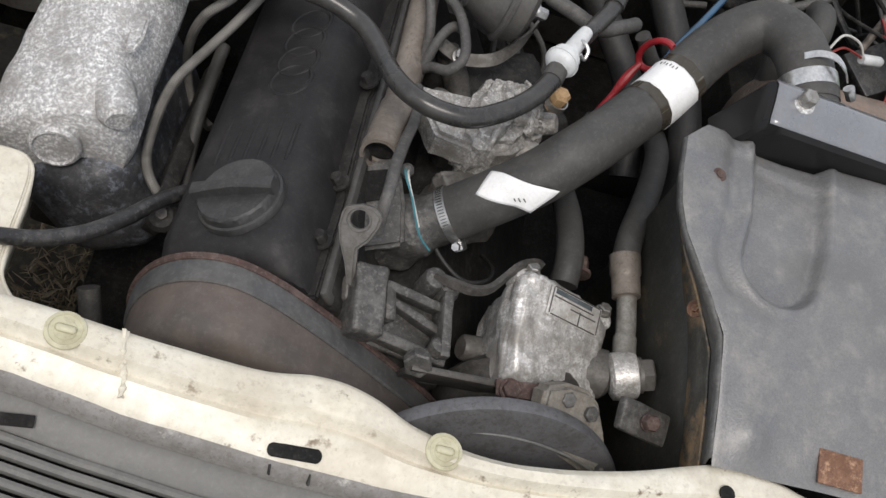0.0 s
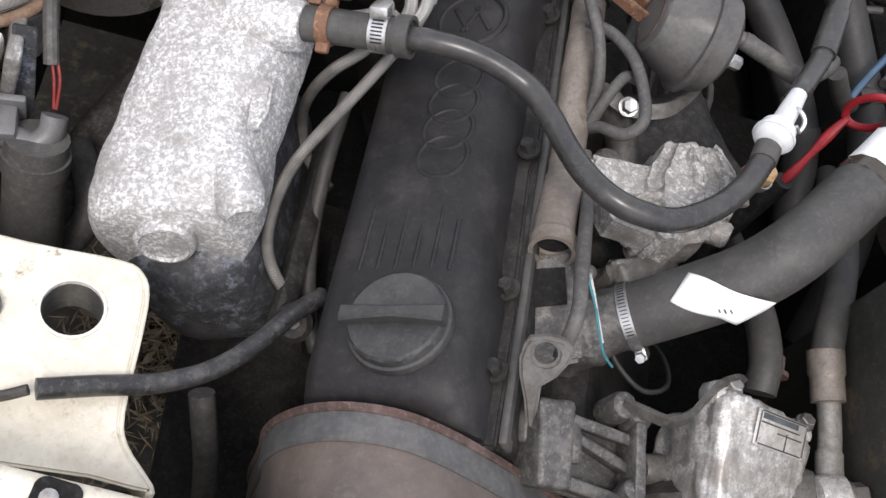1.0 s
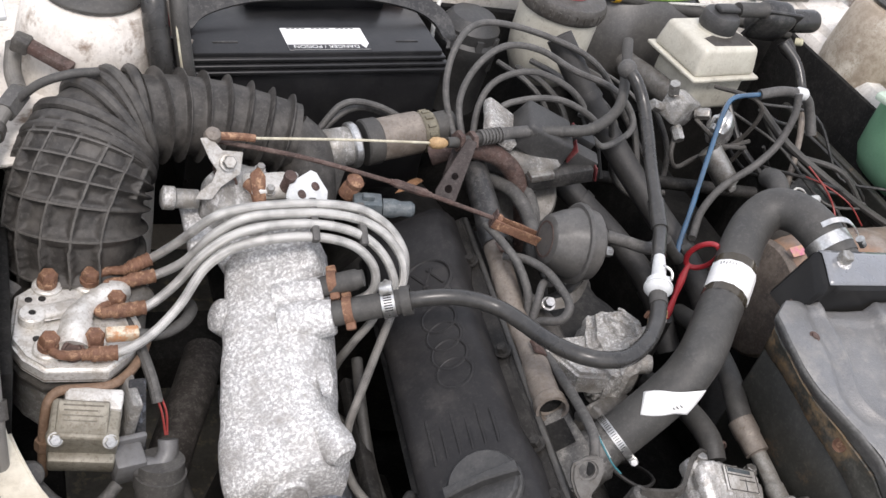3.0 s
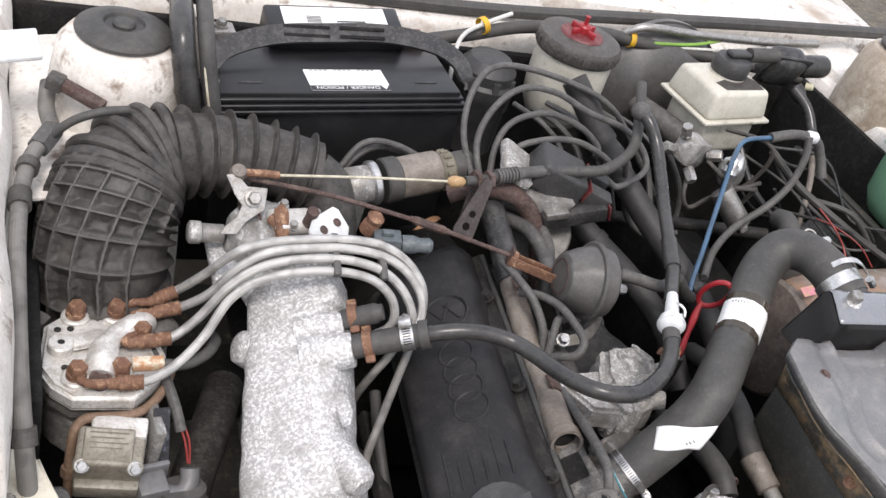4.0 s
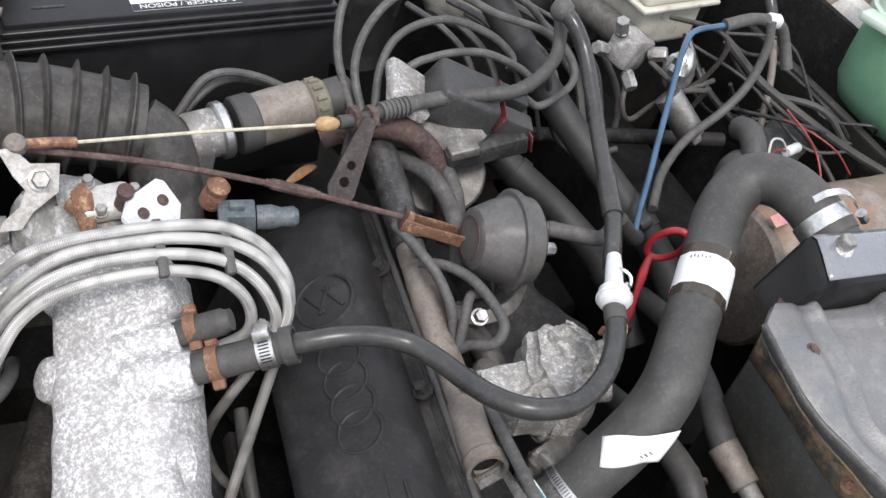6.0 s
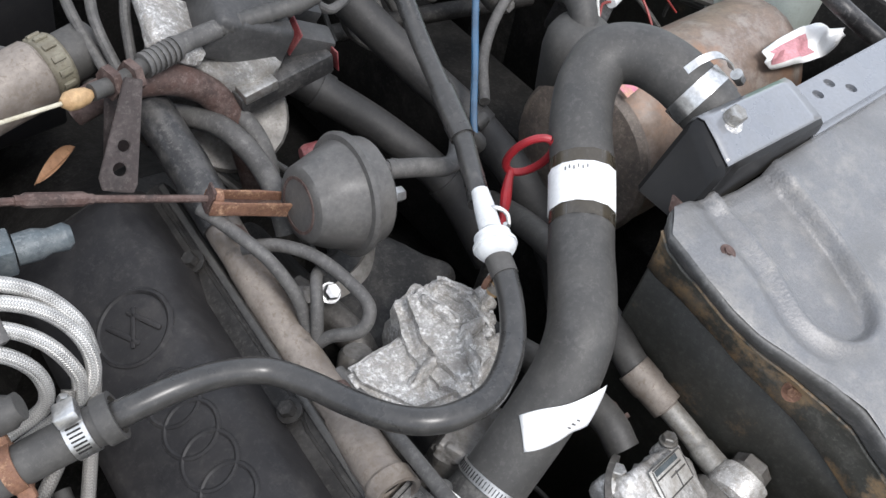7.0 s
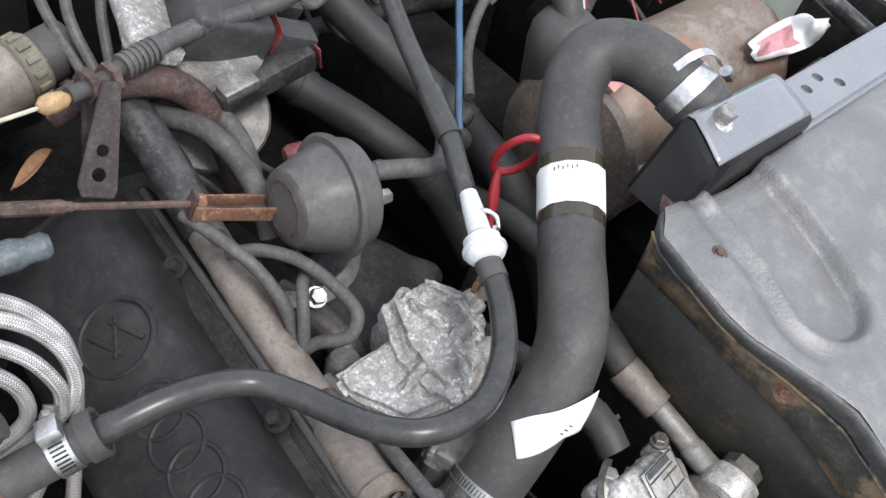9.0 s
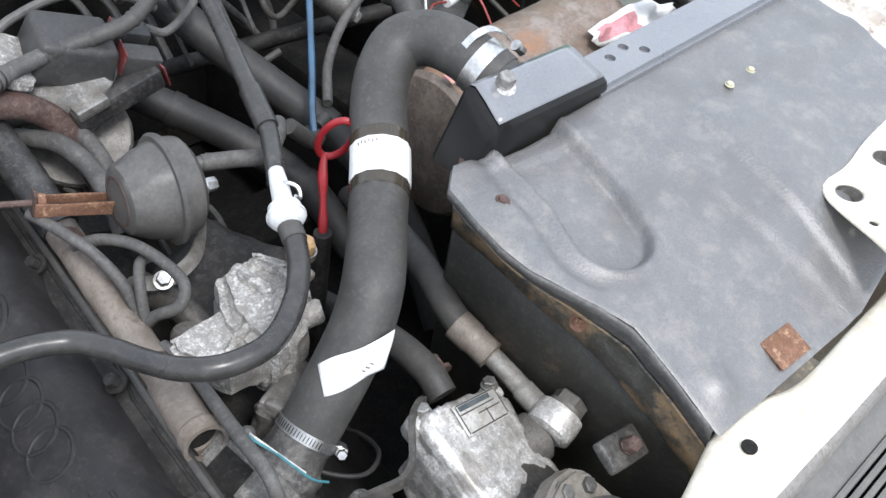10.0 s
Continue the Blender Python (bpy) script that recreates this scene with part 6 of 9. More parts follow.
PM = Matrix.Translation((0.2865, 0.5475, 0.6775)) @ Matrix((PX, PZ.cross(PX), PZ)).transposed().to_4x4()
plate = part("data_plate", box((0.064, 0.025, 0.0016), PM, 0.0006), ALU_PLATE, pump, "small worn metal data plate with blue-grey frames")
part("plate_header", box((0.046, 0.004, 0.0004), PM @ pose(-0.004, 0.0085, 0.0010), 0), BLUE_TEAL, plate, smooth=False)
for w, x, y in ((0.058, 0, 0.0115), (0.050, -0.003, 0.0040), (0.032, 0.010, -0.0005), (0.056, 0, -0.0112)):
    part("plate_line", box((w, 0.0010, 0.0006), PM @ pose(x, y, 0.0011), 0), BRACKET_DARK, plate, smooth=False)
for x in (-0.030, 0.006, 0.030):
    part("plate_line", box((0.0010, 0.022 if abs(x) > 0.02 else 0.012, 0.0006), PM @ pose(x, 0 if abs(x) > 0.02 else -0.005, 0.0011), 0), BRACKET_DARK, plate, smooth=False)
for p in ((0.243, 0.569, 0.688), (0.325, 0.571, 0.655)):
    part("pump_bolt", hexbolt(p, (0, 0.2, 1), 0.010, 0.007), STEEL, pump)
part("side_port", roughen(lathe([(0.022, -0.02), (0.022, 0.008), (0.016, 0.014)], (0.325, 0.522, 0.632), (1, -0.1, 0.1), 18), 0.001, 60), CAST_GREY, pump)
strap = thing("adjuster_strap", (0.21, 0.545, 0.67), "dark grey bent steel strap over the pump", "strap")
part("strap_bar", ribbon(spline([(0.162, 0.545, 0.682), (0.176, 0.540, 0.685), (0.191, 0.5355, 0.688), (0.206, 0.541, 0.687), (0.219, 0.555, 0.688), (0.231, 0.568, 0.691), (0.244, 0.575, 0.691), (0.252, 0.577, 0.688)], 8), 0.0075, 0.0045, (0.0, 0.35, 1)), IRON, strap)
arm = thing("belt_tensioner", (0.21, 0.47, 0.65), "flat dark steel belt tensioner bar", "tensioner")
part("arm_bar", roughen(box((0.112, 0.006, 0.034), pose(0.206, 0.4735, 0.6525, 18, 4, 4), 0.0015), 0.0004, 60), IRON, arm)
rc = thing("pipe_bracket", (0.245, 0.462, 0.66), "small rusty clamp plate with a bolt", "bracket")
part("plate", roughen(box((0.046, 0.014, 0.004), pose(0.2425, 0.464, 0.674, 14, -6, 2), 0.001), 0.0006, 90, 2), RUST_DARK, rc)
part("end_tab", roughen(box((0.013, 0.010, 0.010), pose(0.2585, 0.463, 0.678, 14, -6, 2), 0.002), 0.0008, 90, 2), RUST, rc, "bright rusty end tab")
part("bolt", hexbolt((0.2310, 0.462, 0.674), (0, -0.3, 1), 0.013, 0.007), RUST_DARK, rc)

# pulley disc and alternator bracket behind the crossmember
alt = thing("alternator", (0.25, 0.46, 0.58), "dirty alternator with a broad grey pulley cover", "alternator")
part("pulley_disc", lathe([(0.112, -0.014), (0.1165, -0.010), (0.1180, -0.003), (0.1165, 0.0015), (0.110, 0.0035), (0.030, 0.0060)], (0.232, 0.4045, 0.5914), (0.05, -1, 0.22), 72), PULLEY, alt, "smooth grey pulley cover")
part("worn_line", tube([Vector((0.232 + 0.150 * math.sin(a), 0.4045, 0.5914 - 0.062 + 0.150 * math.cos(a))) + Vector((0.05, -0.977, 0.215)) * 0.0043 + Vector((0.0, 0.215, 0)) * (0.150 * math.cos(a) - 0.062) for a in np.linspace(-0.42, 0.62, 16)], 0.0009, 6, 2), BRIGHT, alt, "thin bright curved line")
BR = [(0.0, 0.0), (0.020, 0.006), (0.040, 0.005), (0.052, -0.004), (0.060, -0.018), (0.072, -0.042), (0.060, -0.060), (0.030, -0.050), (0.0, -0.035)]
BX = Vector((0.975, 0.09, -0.20)).normalized()
BZ = Vector((0.2, -0.55, 0.81)).normalized()
BZ = (BZ - BZ.dot(BX) * BX).normalized()
BM = Matrix.Translation((0.2475, 0.459, 0.6975)) @ Matrix((BX, BZ.cross(BX), BZ)).transposed().to_4x4()
part("bracket_face", roughen(slab(BR, 0.022, BM @ pose(0, 0, -0.014), 0.004, segs=3), 0.0010, 70, 3), BRACKET_PALE, alt, "pale dirty cast end bracket")
for x, y, w in ((0.050, -0.016, 0.036), (0.060, -0.030, 0.034), (0.066, -0.044, 0.030)):
    part("fin", roughen(box((0.0045, w, 0.020), BM @ pose(x, y, -0.004, 0, 0, 24), 0.0012, 2), 0.0006, 60, 1), BRACKET_PALE, alt)
part("body", roughen(lathe([(0.05, 0), (0.068, 0.008), (0.070, 0.06), (0.055, 0.075)], (0.268, 0.446, 0.588), (0, 1, 0), 30), 0.002, 40), IRON, alt)
for p in ((0.2690, 0.4535, 0.6935), (0.2910, 0.4495, 0.6870)):
    part("through_bolt", hexbolt(p, BZ, 0.011, 0.006, washer=1.7), BRACKET_DARK, alt)
bb = thing("side_bracket", (0.345, 0.452, 0.66), "grey bracket with a rusty bolt beside the cowl", "bracket")
part("plate", roughen(box((0.050, 0.026, 0.008), pose(0.338, 0.4535, 0.6855, 25, 18, 0), 0.002), 0.0006, 80, 2), BRACKET_DARK, bb)
part("bolt", hexbolt((0.340, 0.4505, 0.6905), (0, -0.5, 1), 0.012, 0.010, washer=1.15), RUST_DARK, bb, "brown rusty bolt head")

# ---- steering hose with ferrule and banjo ----
ps = thing("steering_hose", (0.35, 0.60, 0.66), "black pressure hose with a crimped tan ferrule and banjo end", "hose")
part("hose_body", tube([(0.43, 0.86, 0.60), (0.408, 0.80, 0.635), (0.385, 0.74, 0.658), (0.362, 0.685, 0.672), (0.348, 0.648, 0.672), (0.344, 0.620, 0.664)], 0.0124, 20, 8), RUBBER, ps)
part("ferrule", tube([(0.3440, 0.629, 0.6665), (0.3455, 0.614, 0.6625), (0.3475, 0.598, 0.658), (0.3485, 0.590, 0.656)], lambda s: (0.0142 if s < 0.45 else 0.0130) - (0.004 if s > 0.97 else 0), 24, 8), BROWN_PIPE, ps, "crimped tan ferrule")
part("end_pipe", tube([(0.3488, 0.593, 0.6565), (0.3490, 0.565, 0.6515), (0.3482, 0.548, 0.6482), (0.347, 0.530, 0.6470)], lambda s: 0.0089 if s < 0.62 else 0.0103, 18, 6), PIPE_GREY, ps, "mottled grey steel end pipe")
part("banjo", roughen(lathe([(0.015, -0.013), (0.020, -0.010), (0.0212, 0.0), (0.020, 0.010), (0.015, 0.013)], (0.3455, 0.516, 0.6475), (0.9, 0.1, 0.35), 24), 0.0008, 70), PUMP_ALU, ps, "oxidised banjo fitting")
part("banjo_bolt", hexbolt((0.357, 0.517, 0.6520), (0.9, 0.1, 0.35), 0.026, 0.013, washer=1.2), CAST_GREY, ps)
part("union", hexbolt((0.30, 0.604, 0.655), (0.1, 1, 0.25), 0.018, 0.016), RUST_DARK, ps)
hose("return_hose", [(0.285, 0.585, 0.660), (0.288, 0.61, 0.668), (0.295, 0.66, 0.655), (0.31, 0.74, 0.61), (0.33, 0.82, 0.56)], 0.0125, RUBBER, "black return hose behind the steering pump")

# ---- dipstick ----
dip = thing("dipstick", (0.30, 0.75, 0.66), "red plastic dipstick handle with a ring", "dipstick")
LOOP_A, LOOP_B = Vector((0.004, -0.009, 0.0215)), Vector((-0.0085, 0.0075, 0.0045))
ring = [Vector((0.327, 0.776, 0.774)) + LOOP_A * math.cos(a) + LOOP_B * math.sin(a) for a in (2 * math.pi * k / 28 for k in range(29))]
part("ring", sweep(bmesh.new(), ring, 0.0031, 10, caps=False), RED, dip)
part("stem", tube([(0.323, 0.784, 0.754), (0.317, 0.778, 0.744), (0.310, 0.768, 0.728), (0.304, 0.759, 0.708), (0.300, 0.754, 0.69)], lambda s: 0.0030 + 0.0014 * math.sin(6 * s) ** 2, 10, 6), RED, dip)
part("guide_tube", tube([(0.300, 0.754, 0.70), (0.299, 0.753, 0.66), (0.29, 0.745, 0.56)], 0.008, 12, 5), GRIME, dip)

# ---- battery ----
BM = pose(-0.027, 1.213, 0.7820, 0, -4.0, 2.5)
BW, BD = 0.334, 0.172
bat = thing("car_battery", (-0.022, 1.21, 0.57), "black car battery with white labels and a carrying strap", "battery")
part("case", box((BW - 0.014, BD - 0.012, 0.19), BM @ pose(0, 0, -0.114), 0.004), BATTERY, bat)
for dz, g in ((-0.0175, 0.0), (-0.0108, -0.006), (-0.0040, -0.013)):
    part("lid_step", box((BW + g, BD + g, 0.0056), BM @ pose(0, 0, dz), 0.0018, 3), BATTERY, bat)
part("lid_top", box((BW - 0.020, BD - 0.022, 0.018), BM @ pose(0, 0.0, -0.004), 0.003), BATTERY, bat)
for sx in (-1, 1):
    part("lid_slot", box((0.030, 0.003, 0.002), BM @ pose(sx * 0.115, -0.052, 0.0055), 0.0008), BLACK, bat)
LM = BM @ pose(0.010, -0.0455, 0.0055)
lab = part("warning_label", box((0.104, 0.050, 0.0006), LM, 0.0), PAPER, bat, "white warning label with dark lower edge")
part("label_edge", box((0.104, 0.011, 0.0004), LM @ pose(0, -0.0197, 0.0006), 0), BATTERY, lab, smooth=False)
part("label_words", text_mesh("DANGER / POISON", 0.0098, LM @ pose(-0.004, -0.0194, 0.0011, 0, 0, 180)), PAPER, lab, smooth=False)
part("warning_triangle", slab([(-0.0048, 0.004), (0.0048, 0.004), (0, -0.0042)], 0.0003, LM @ pose(0.0450, -0.0195, 0.0009), 0), PAPER, lab, smooth=False)
bm = bmesh.new()
for k in range(14):
    if k not in (4, 9):
        box((0.0042, 0.0018, 0.0002), LM @ pose(-0.042 + 0.0063 * k, 0.0230, 0.0005), 0, bm=bm)
part("label_marks", bm, INK, lab, smooth=False)
# carrying handle over the top
HAND = spline([(-0.190, 1.172, 0.770), (-0.185, 1.186, 0.784), (-0.162, 1.206, 0.798), (-0.105, 1.226, 0.810), (-0.03, 1.236, 0.816), (0.05, 1.243, 0.820), (0.115, 1.236, 0.816), (0.150, 1.222, 0.804), (0.162, 1.204, 0.788), (0.164, 1.190, 0.774)], 5)
part("handle", ribbon(HAND, 0.026, 0.0045, Vector((0.05, 0.80, 0.60))), BLACK, bat, "black plastic carrying handle")
for dy in (-0.006, 0.006):
    for x in (-0.060, 0.015):
        part("handle_slot", box((0.062, 0.0045, 0.001), pose(x, 1.236 + 0.05 * x + 0.8 * dy, 0.8185 + 0.05 * (x + 0.03) + 0.6 * dy, 36, -2, 3), 0.0003), UNDER, bat)
hm = BM @ pose(0.02, 0.062, 0.016, 14, 0, 0)
part("terminal_cover", box((0.185, 0.062, 0.036), hm, 0.004), BATTERY, bat)
part("cover_label", box((0.142, 0.042, 0.0008), hm @ pose(0, 0.004, 0.0186), 0), PAPER, bat, "white printed label", smooth=False)
bm = bmesh.new()
for k in range(5):
    box((0.020, 0.0016, 0.0002), hm @ pose(-0.03, -0.002 + 0.0028 * k - 0.002, 0.0193), 0, bm=bm)
box((0.04, 0.003, 0.0002), hm @ pose(0.02, -0.002, 0.0193), 0, bm=bm)
part("label_bars", bm, INK, bat, smooth=False)
part("terminal_clamp", box((0.035, 0.030, 0.018), BM @ pose(-0.130, 0.060, 0.012), 0.004), STEEL, bat)
part("terminal_bolt", hexbolt(BM @ Vector((-0.130, 0.060, 0.021)), (0, 0, 1), 0.012, 0.010), STEEL, bat)
part("red_sleeve", tube([BM @ Vector((-0.150, 0.045, 0.012)), BM @ Vector((-0.165, 0.03, 0.0)), BM @ Vector((-0.172, 0.02, -0.05))], 0.008, 12, 6), RED, bat, "red insulating sleeve on the terminal cable")
part("terminal_clamp", box((0.045, 0.030, 0.012), BM @ pose(0.128, 0.062, 0.010), 0.003), RUST, bat, "rusty earth terminal")
hose("vent_tube", [(-0.196, 1.30, 0.80), (-0.200, 1.24, 0.806), (-0.199, 1.18, 0.795), (-0.197, 1.15, 0.785), (-0.180, 1.143, 0.782)], 0.0042, BROWN_PIPE, "pale brown vent tube beside the battery", category="tube")

# ---- intake elbow and bellows ----
ELB = [(-0.308, 0.925, 0.570), (-0.312, 0.930, 0.630), (-0.315, 0.940, 0.682), (-0.308, 0.966, 0.724), (-0.292, 0.998, 0.748), (-0.264, 1.016, 0.758), (-0.236, 1.021, 0.762)]
duct = thing("intake_duct", ELB[0], "dusty black rubber intake elbow with a lattice of ribs and bellows", "intake duct")


def elbow_r(s):
    return 0.062 + 0.008 * math.sin(math.pi * min(1, s * 1.3)) - 0.020 * max(0, s - 0.70) / 0.30


part("elbow", tube(ELB, lambda s: elbow_r(s) - 0.010 * min(1.0, max(0.0, (0.62 - s) / 0.05)), 36, 8), DUCT, duct)
EP = [Vector(p) for p in spline(ELB, 8)]


def elbow_frame(s):
    i = min(len(EP) - 2, int(s * (len(EP) - 1)))
    f = s * (len(EP) - 1) - i
    c = EP[i].lerp(EP[i + 1], f)
    t = (EP[min(i + 2, len(EP) - 1)] - EP[max(i - 1, 0)]).normalized()
    up = Vector((0.25, -0.62, 0.74))
    up = (up - up.dot(t) * t).normalized()
    return c, up, t.cross(up)


ROWS = (0.555, 0.513, 0.467, 0.415, 0.340, 0.240)
COLS = (-1.63, -1.24, -0.85, -0.46, -0.07, 0.32, 0.71)


def rib_angle(base, s):
    return base + 1.67 * (s - 0.55) * (1.0 if s > 0.34 else 0.7) - (0.105 if s <= 0.34 else 0.0)


def lattice_lift(s, a):
    """Height of the rubber above the pocket floors: rounded walls along the rows and columns."""
    d = min([abs(s - r) * 0.33 for r in ROWS] + [abs(a - rib_angle(c, s)) * 0.066 for c in COLS if not (c > 0.5 and s < 0.45)])
    inside = smooth_step(s, 0.10, 0.16) * (1 - smooth_step(s, 0.575, 0.60))
    wall = math.exp(-(d / 0.0034) ** 2)
    return -0.007 + 0.0085 * wall * inside + 0.006 * (1 - inside)


rows = []
for k in range(150):
    s = 0.02 + 0.595 * k / 149
    c, up, sd = elbow_frame(s)
    rows.append([c + (elbow_r(s) + lattice_lift(s, a)) * (math.cos(a) * up + math.sin(a) * sd) for a in (-2.3 + 4.2 * q / 169 for q in range(170))])
part("lattice_shell", loft(rows, closed=False), DUCT, duct, "moulded rubber lattice with sunken pockets", angle=80)
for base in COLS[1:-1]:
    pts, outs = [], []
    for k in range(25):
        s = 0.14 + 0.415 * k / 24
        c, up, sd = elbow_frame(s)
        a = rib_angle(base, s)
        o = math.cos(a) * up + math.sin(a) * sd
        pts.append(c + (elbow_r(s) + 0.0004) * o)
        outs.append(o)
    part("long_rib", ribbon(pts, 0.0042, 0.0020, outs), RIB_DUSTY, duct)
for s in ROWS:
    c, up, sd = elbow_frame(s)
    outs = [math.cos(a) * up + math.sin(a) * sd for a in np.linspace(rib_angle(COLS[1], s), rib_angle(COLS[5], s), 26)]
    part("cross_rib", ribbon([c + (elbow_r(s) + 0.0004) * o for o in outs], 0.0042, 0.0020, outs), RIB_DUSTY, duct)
for s in (0.575, 0.645, 0.715, 0.785):
    c, up, sd = elbow_frame(s)
    outs = [math.cos(a) * up + math.sin(a) * sd for a in np.linspace(-2.2, 2.2, 34)]
    part("fold", sweep(bmesh.new(), [c + (elbow_r(s) - 0.0046) * o for o in outs], 0.0066, 10), DUCT, duct)
BEL = [(-0.255, 1.016, 0.763), (-0.215, 1.024, 0.762), (-0.17, 1.026, 0.759), (-0.135, 1.022, 0.755), (-0.084, 1.012, 0.748)]
part("bellows", sweep(bmesh.new(), spline(BEL, 44), lambda s: 0.0440 - 0.006 * s + 0.0088 * max(0, math.cos(2 * math.pi * 7.5 * s)) ** 5, 40), DUCT, duct, "corrugated rubber bellows")
part("end_sleeve", tube([(-0.090, 1.012, 0.749), (-0.072, 1.000, 0.736), (-0.066, 0.975, 0.705), (-0.070, 0.95, 0.68)], 0.031, 28, 6), DUCT, duct)
for s in (0.83, 0.90):
    c, up, sd = elbow_frame(s)
    pts = [c + (elbow_r(s) + 0.002) * (math.cos(a) * up + math.sin(a) * sd) for a in np.linspace(-3.14, 3.14, 32)]
    part("fold", sweep(bmesh.new(), pts, 0.0060, 10, caps=False), DUCT, duct)

# ---- fuel distributor and braided lines ----
fd = thing("fuel_distributor", (-0.325, 0.81, 0.60), "oxidised metal fuel distributor with rusty banjo bolts", "fuel distributor")
OCT = [(-0.381, 0.800), (-0.370, 0.777), (-0.352, 0.760), (-0.297, 0.757), (-0.270, 0.783), (-0.262, 0.815), (-0.272, 0.858), (-0.300, 0.879), (-0.345, 0.884), (-0.374, 0.86)]
FDM = pose(0, 0, 0.640)
part("top_plate", roughen(slab(OCT, 0.020, FDM, 0.004, segs=3), 0.0006, 70), ALU_PLATE, fd)
part("plate_groove", slab([(-0.325 + (x + 0.325) * 1.004, 0.812 + (y - 0.812) * 1.004) for x, y in OCT], 0.0016, pose(0, 0, 0.6455), 0.0004), BROWN_PIPE, fd, "dirty seam round the plate")
inn = [(-0.325 + (x + 0.325) * 1.04, 0.812 + (y - 0.812) * 1.04) for x, y in OCT]
part("gasket", slab(inn, 0.006, pose(0, 0, 0.632), 0.001), IRON, fd)
part("lower_body", roughen(slab([(-0.325 + (x + 0.325) * 0.96, 0.812 + (y - 0.812) * 0.96) for x, y in OCT], 0.060, pose(0, 0, 0.574), 0.005), 0.002, 50), ALU_DARK, fd)
part("fuel_gallery", roughen(tube([(-0.327, 0.781, 0.664), (-0.324, 0.797, 0.668), (-0.319, 0.818, 0.670), (-0.305, 0.836, 0.670), (-0.288, 0.848, 0.668), (-0.276, 0.858, 0.662)], lambda s: 0.0145 - 0.004 * s + 0.002 * math.sin(9 * s), 22, 8), 0.0012, 70), ALU_PLATE, fd, "whitish cast fuel gallery")
part("gallery_web", roughen(box((0.040, 0.020, 0.010), pose(-0.336, 0.832, 0.664, 0, 6, 20), 0.005, 3), 0.001, 70, 1), ALU_PLATE, fd)
part("white_cap", lathe([(0.0125, -0.002), (0.0125, 0.009), (0.0110, 0.0105), (0.0036, 0.0105), (0.0032, 0.0085)], (-0.360, 0.824, 0.660), (0, 0, 1), 28), ALU_PLATE, fd, "round whitish plug with a centre hole")
part("cap_hole", lathe([(0.0032, 0), (0.0032, 0.0008)], (-0.360, 0.824, 0.6694), (0, 0, 1), 14), GRIME, fd)
part("plug_hole", lathe([(0.0105, 0), (0.0105, 0.0020), (0.008, 0.0022), (0.007, 0.0006)], (-0.3274, 0.7755, 0.6668), (0.05, -0.75, 0.66), 22), RUST_DARK, fd, "dark rusty round port")
for p in ((-0.350, 0.852), (-0.357, 0.799), (-0.346, 0.776), (-0.362, 0.851)):
    part("screw_hole", lathe([(0.0035, 0), (0.0035, 0.0008)], (p[0], p[1], 0.6602), (0, 0, 1), 12), GRIME, fd)
BOLTS = [(-0.345, 0.868), (-0.306, 0.870), (-0.285, 0.836), (-0.309, 0.786), (-0.348, 0.784)]
for x, y in BOLTS:
    b = part("banjo_bolt", lathe([(0.0095, 0.0), (0.0095, 0.010), (0.0080, 0.011)], (x, y, 0.660), (0, 0, 1), 20), RUST, fd, "rust-brown banjo bolt")
    part("bolt_head", lathe([(0.0090, 0.010), (0.0090, 0.018), (0.0075, 0.020)], (x, y, 0.660), (0.05, -0.05, 1), 6), RUST, b)
for x, y in BOLTS:
    part("banjo_seat", roughen(lathe([(0.0140, -0.004), (0.0138, 0.003), (0.0120, 0.0045)], (x, y, 0.660), (0, 0, 1), 20), 0.0005, 120), ALU_PLATE, fd)
for pts in ([(-0.306, 0.870, 0.668), (-0.296, 0.876, 0.671), (-0.284, 0.878, 0.672), (-0.270, 0.877, 0.672)], [(-0.285, 0.836, 0.669), (-0.291, 0.848, 0.675), (-0.290, 0.857, 0.675), (-0.276, 0.860, 0.673)],
            [(-0.285, 0.836, 0.669), (-0.297, 0.828, 0.671), (-0.302, 0.820, 0.672), (-0.294, 0.818, 0.672)], [(-0.348, 0.784, 0.668), (-0.344, 0.772, 0.670), (-0.333, 0.766, 0.671), (-0.318, 0.767, 0.671)]):
    part("bent_union", roughen(tube(pts, 0.0046, 12, 8), 0.0008, 160), RUST, fd, "rust-flaked bent pipe end")
part("inlet_boss", roughen(lathe([(0.013, 0), (0.014, 0.004), (0.014, 0.020), (0.010, 0.024)], (-0.372, 0.868, 0.646), (-0.75, 0.55, 0.1), 6), 0.0004, 90), CAST_GREY, fd, "grey hexagonal inlet fitting")
part("inlet_boss", roughen(lathe([(0.016, -0.01), (0.016, 0.010), (0.012, 0.016)], (-0.262, 0.862, 0.645), (0.7, 0.5, 0.2), 18), 0.0008, 90), CAST_GREY, fd)
rfp = hose("rusty_fuel_pipe", [(-0.258, 0.800, 0.650), (-0.266, 0.780, 0.649), (-0.281, 0.760, 0.647), (-0.298, 0.7495, 0.646), (-0.320, 0.7480, 0.646), (-0.340, 0.7465, 0.646), (-0.3495, 0.739, 0.641), (-0.3525, 0.732, 0.622), (-0.3525, 0.728, 0.590), (-0.352, 0.726, 0.555)], 0.0047, PIPE_RUSTY, "thin rusty fuel pipe bent round the distributor's front", category="pipe")
part("pipe_nut", lathe([(0.0075, -0.006), (0.0080, 0.0), (0.0075, 0.006)], (-0.3525, 0.7285, 0.596), (0, 0.1, 1), 6), PIPE_RUSTY, rfp, "rusty union nut")

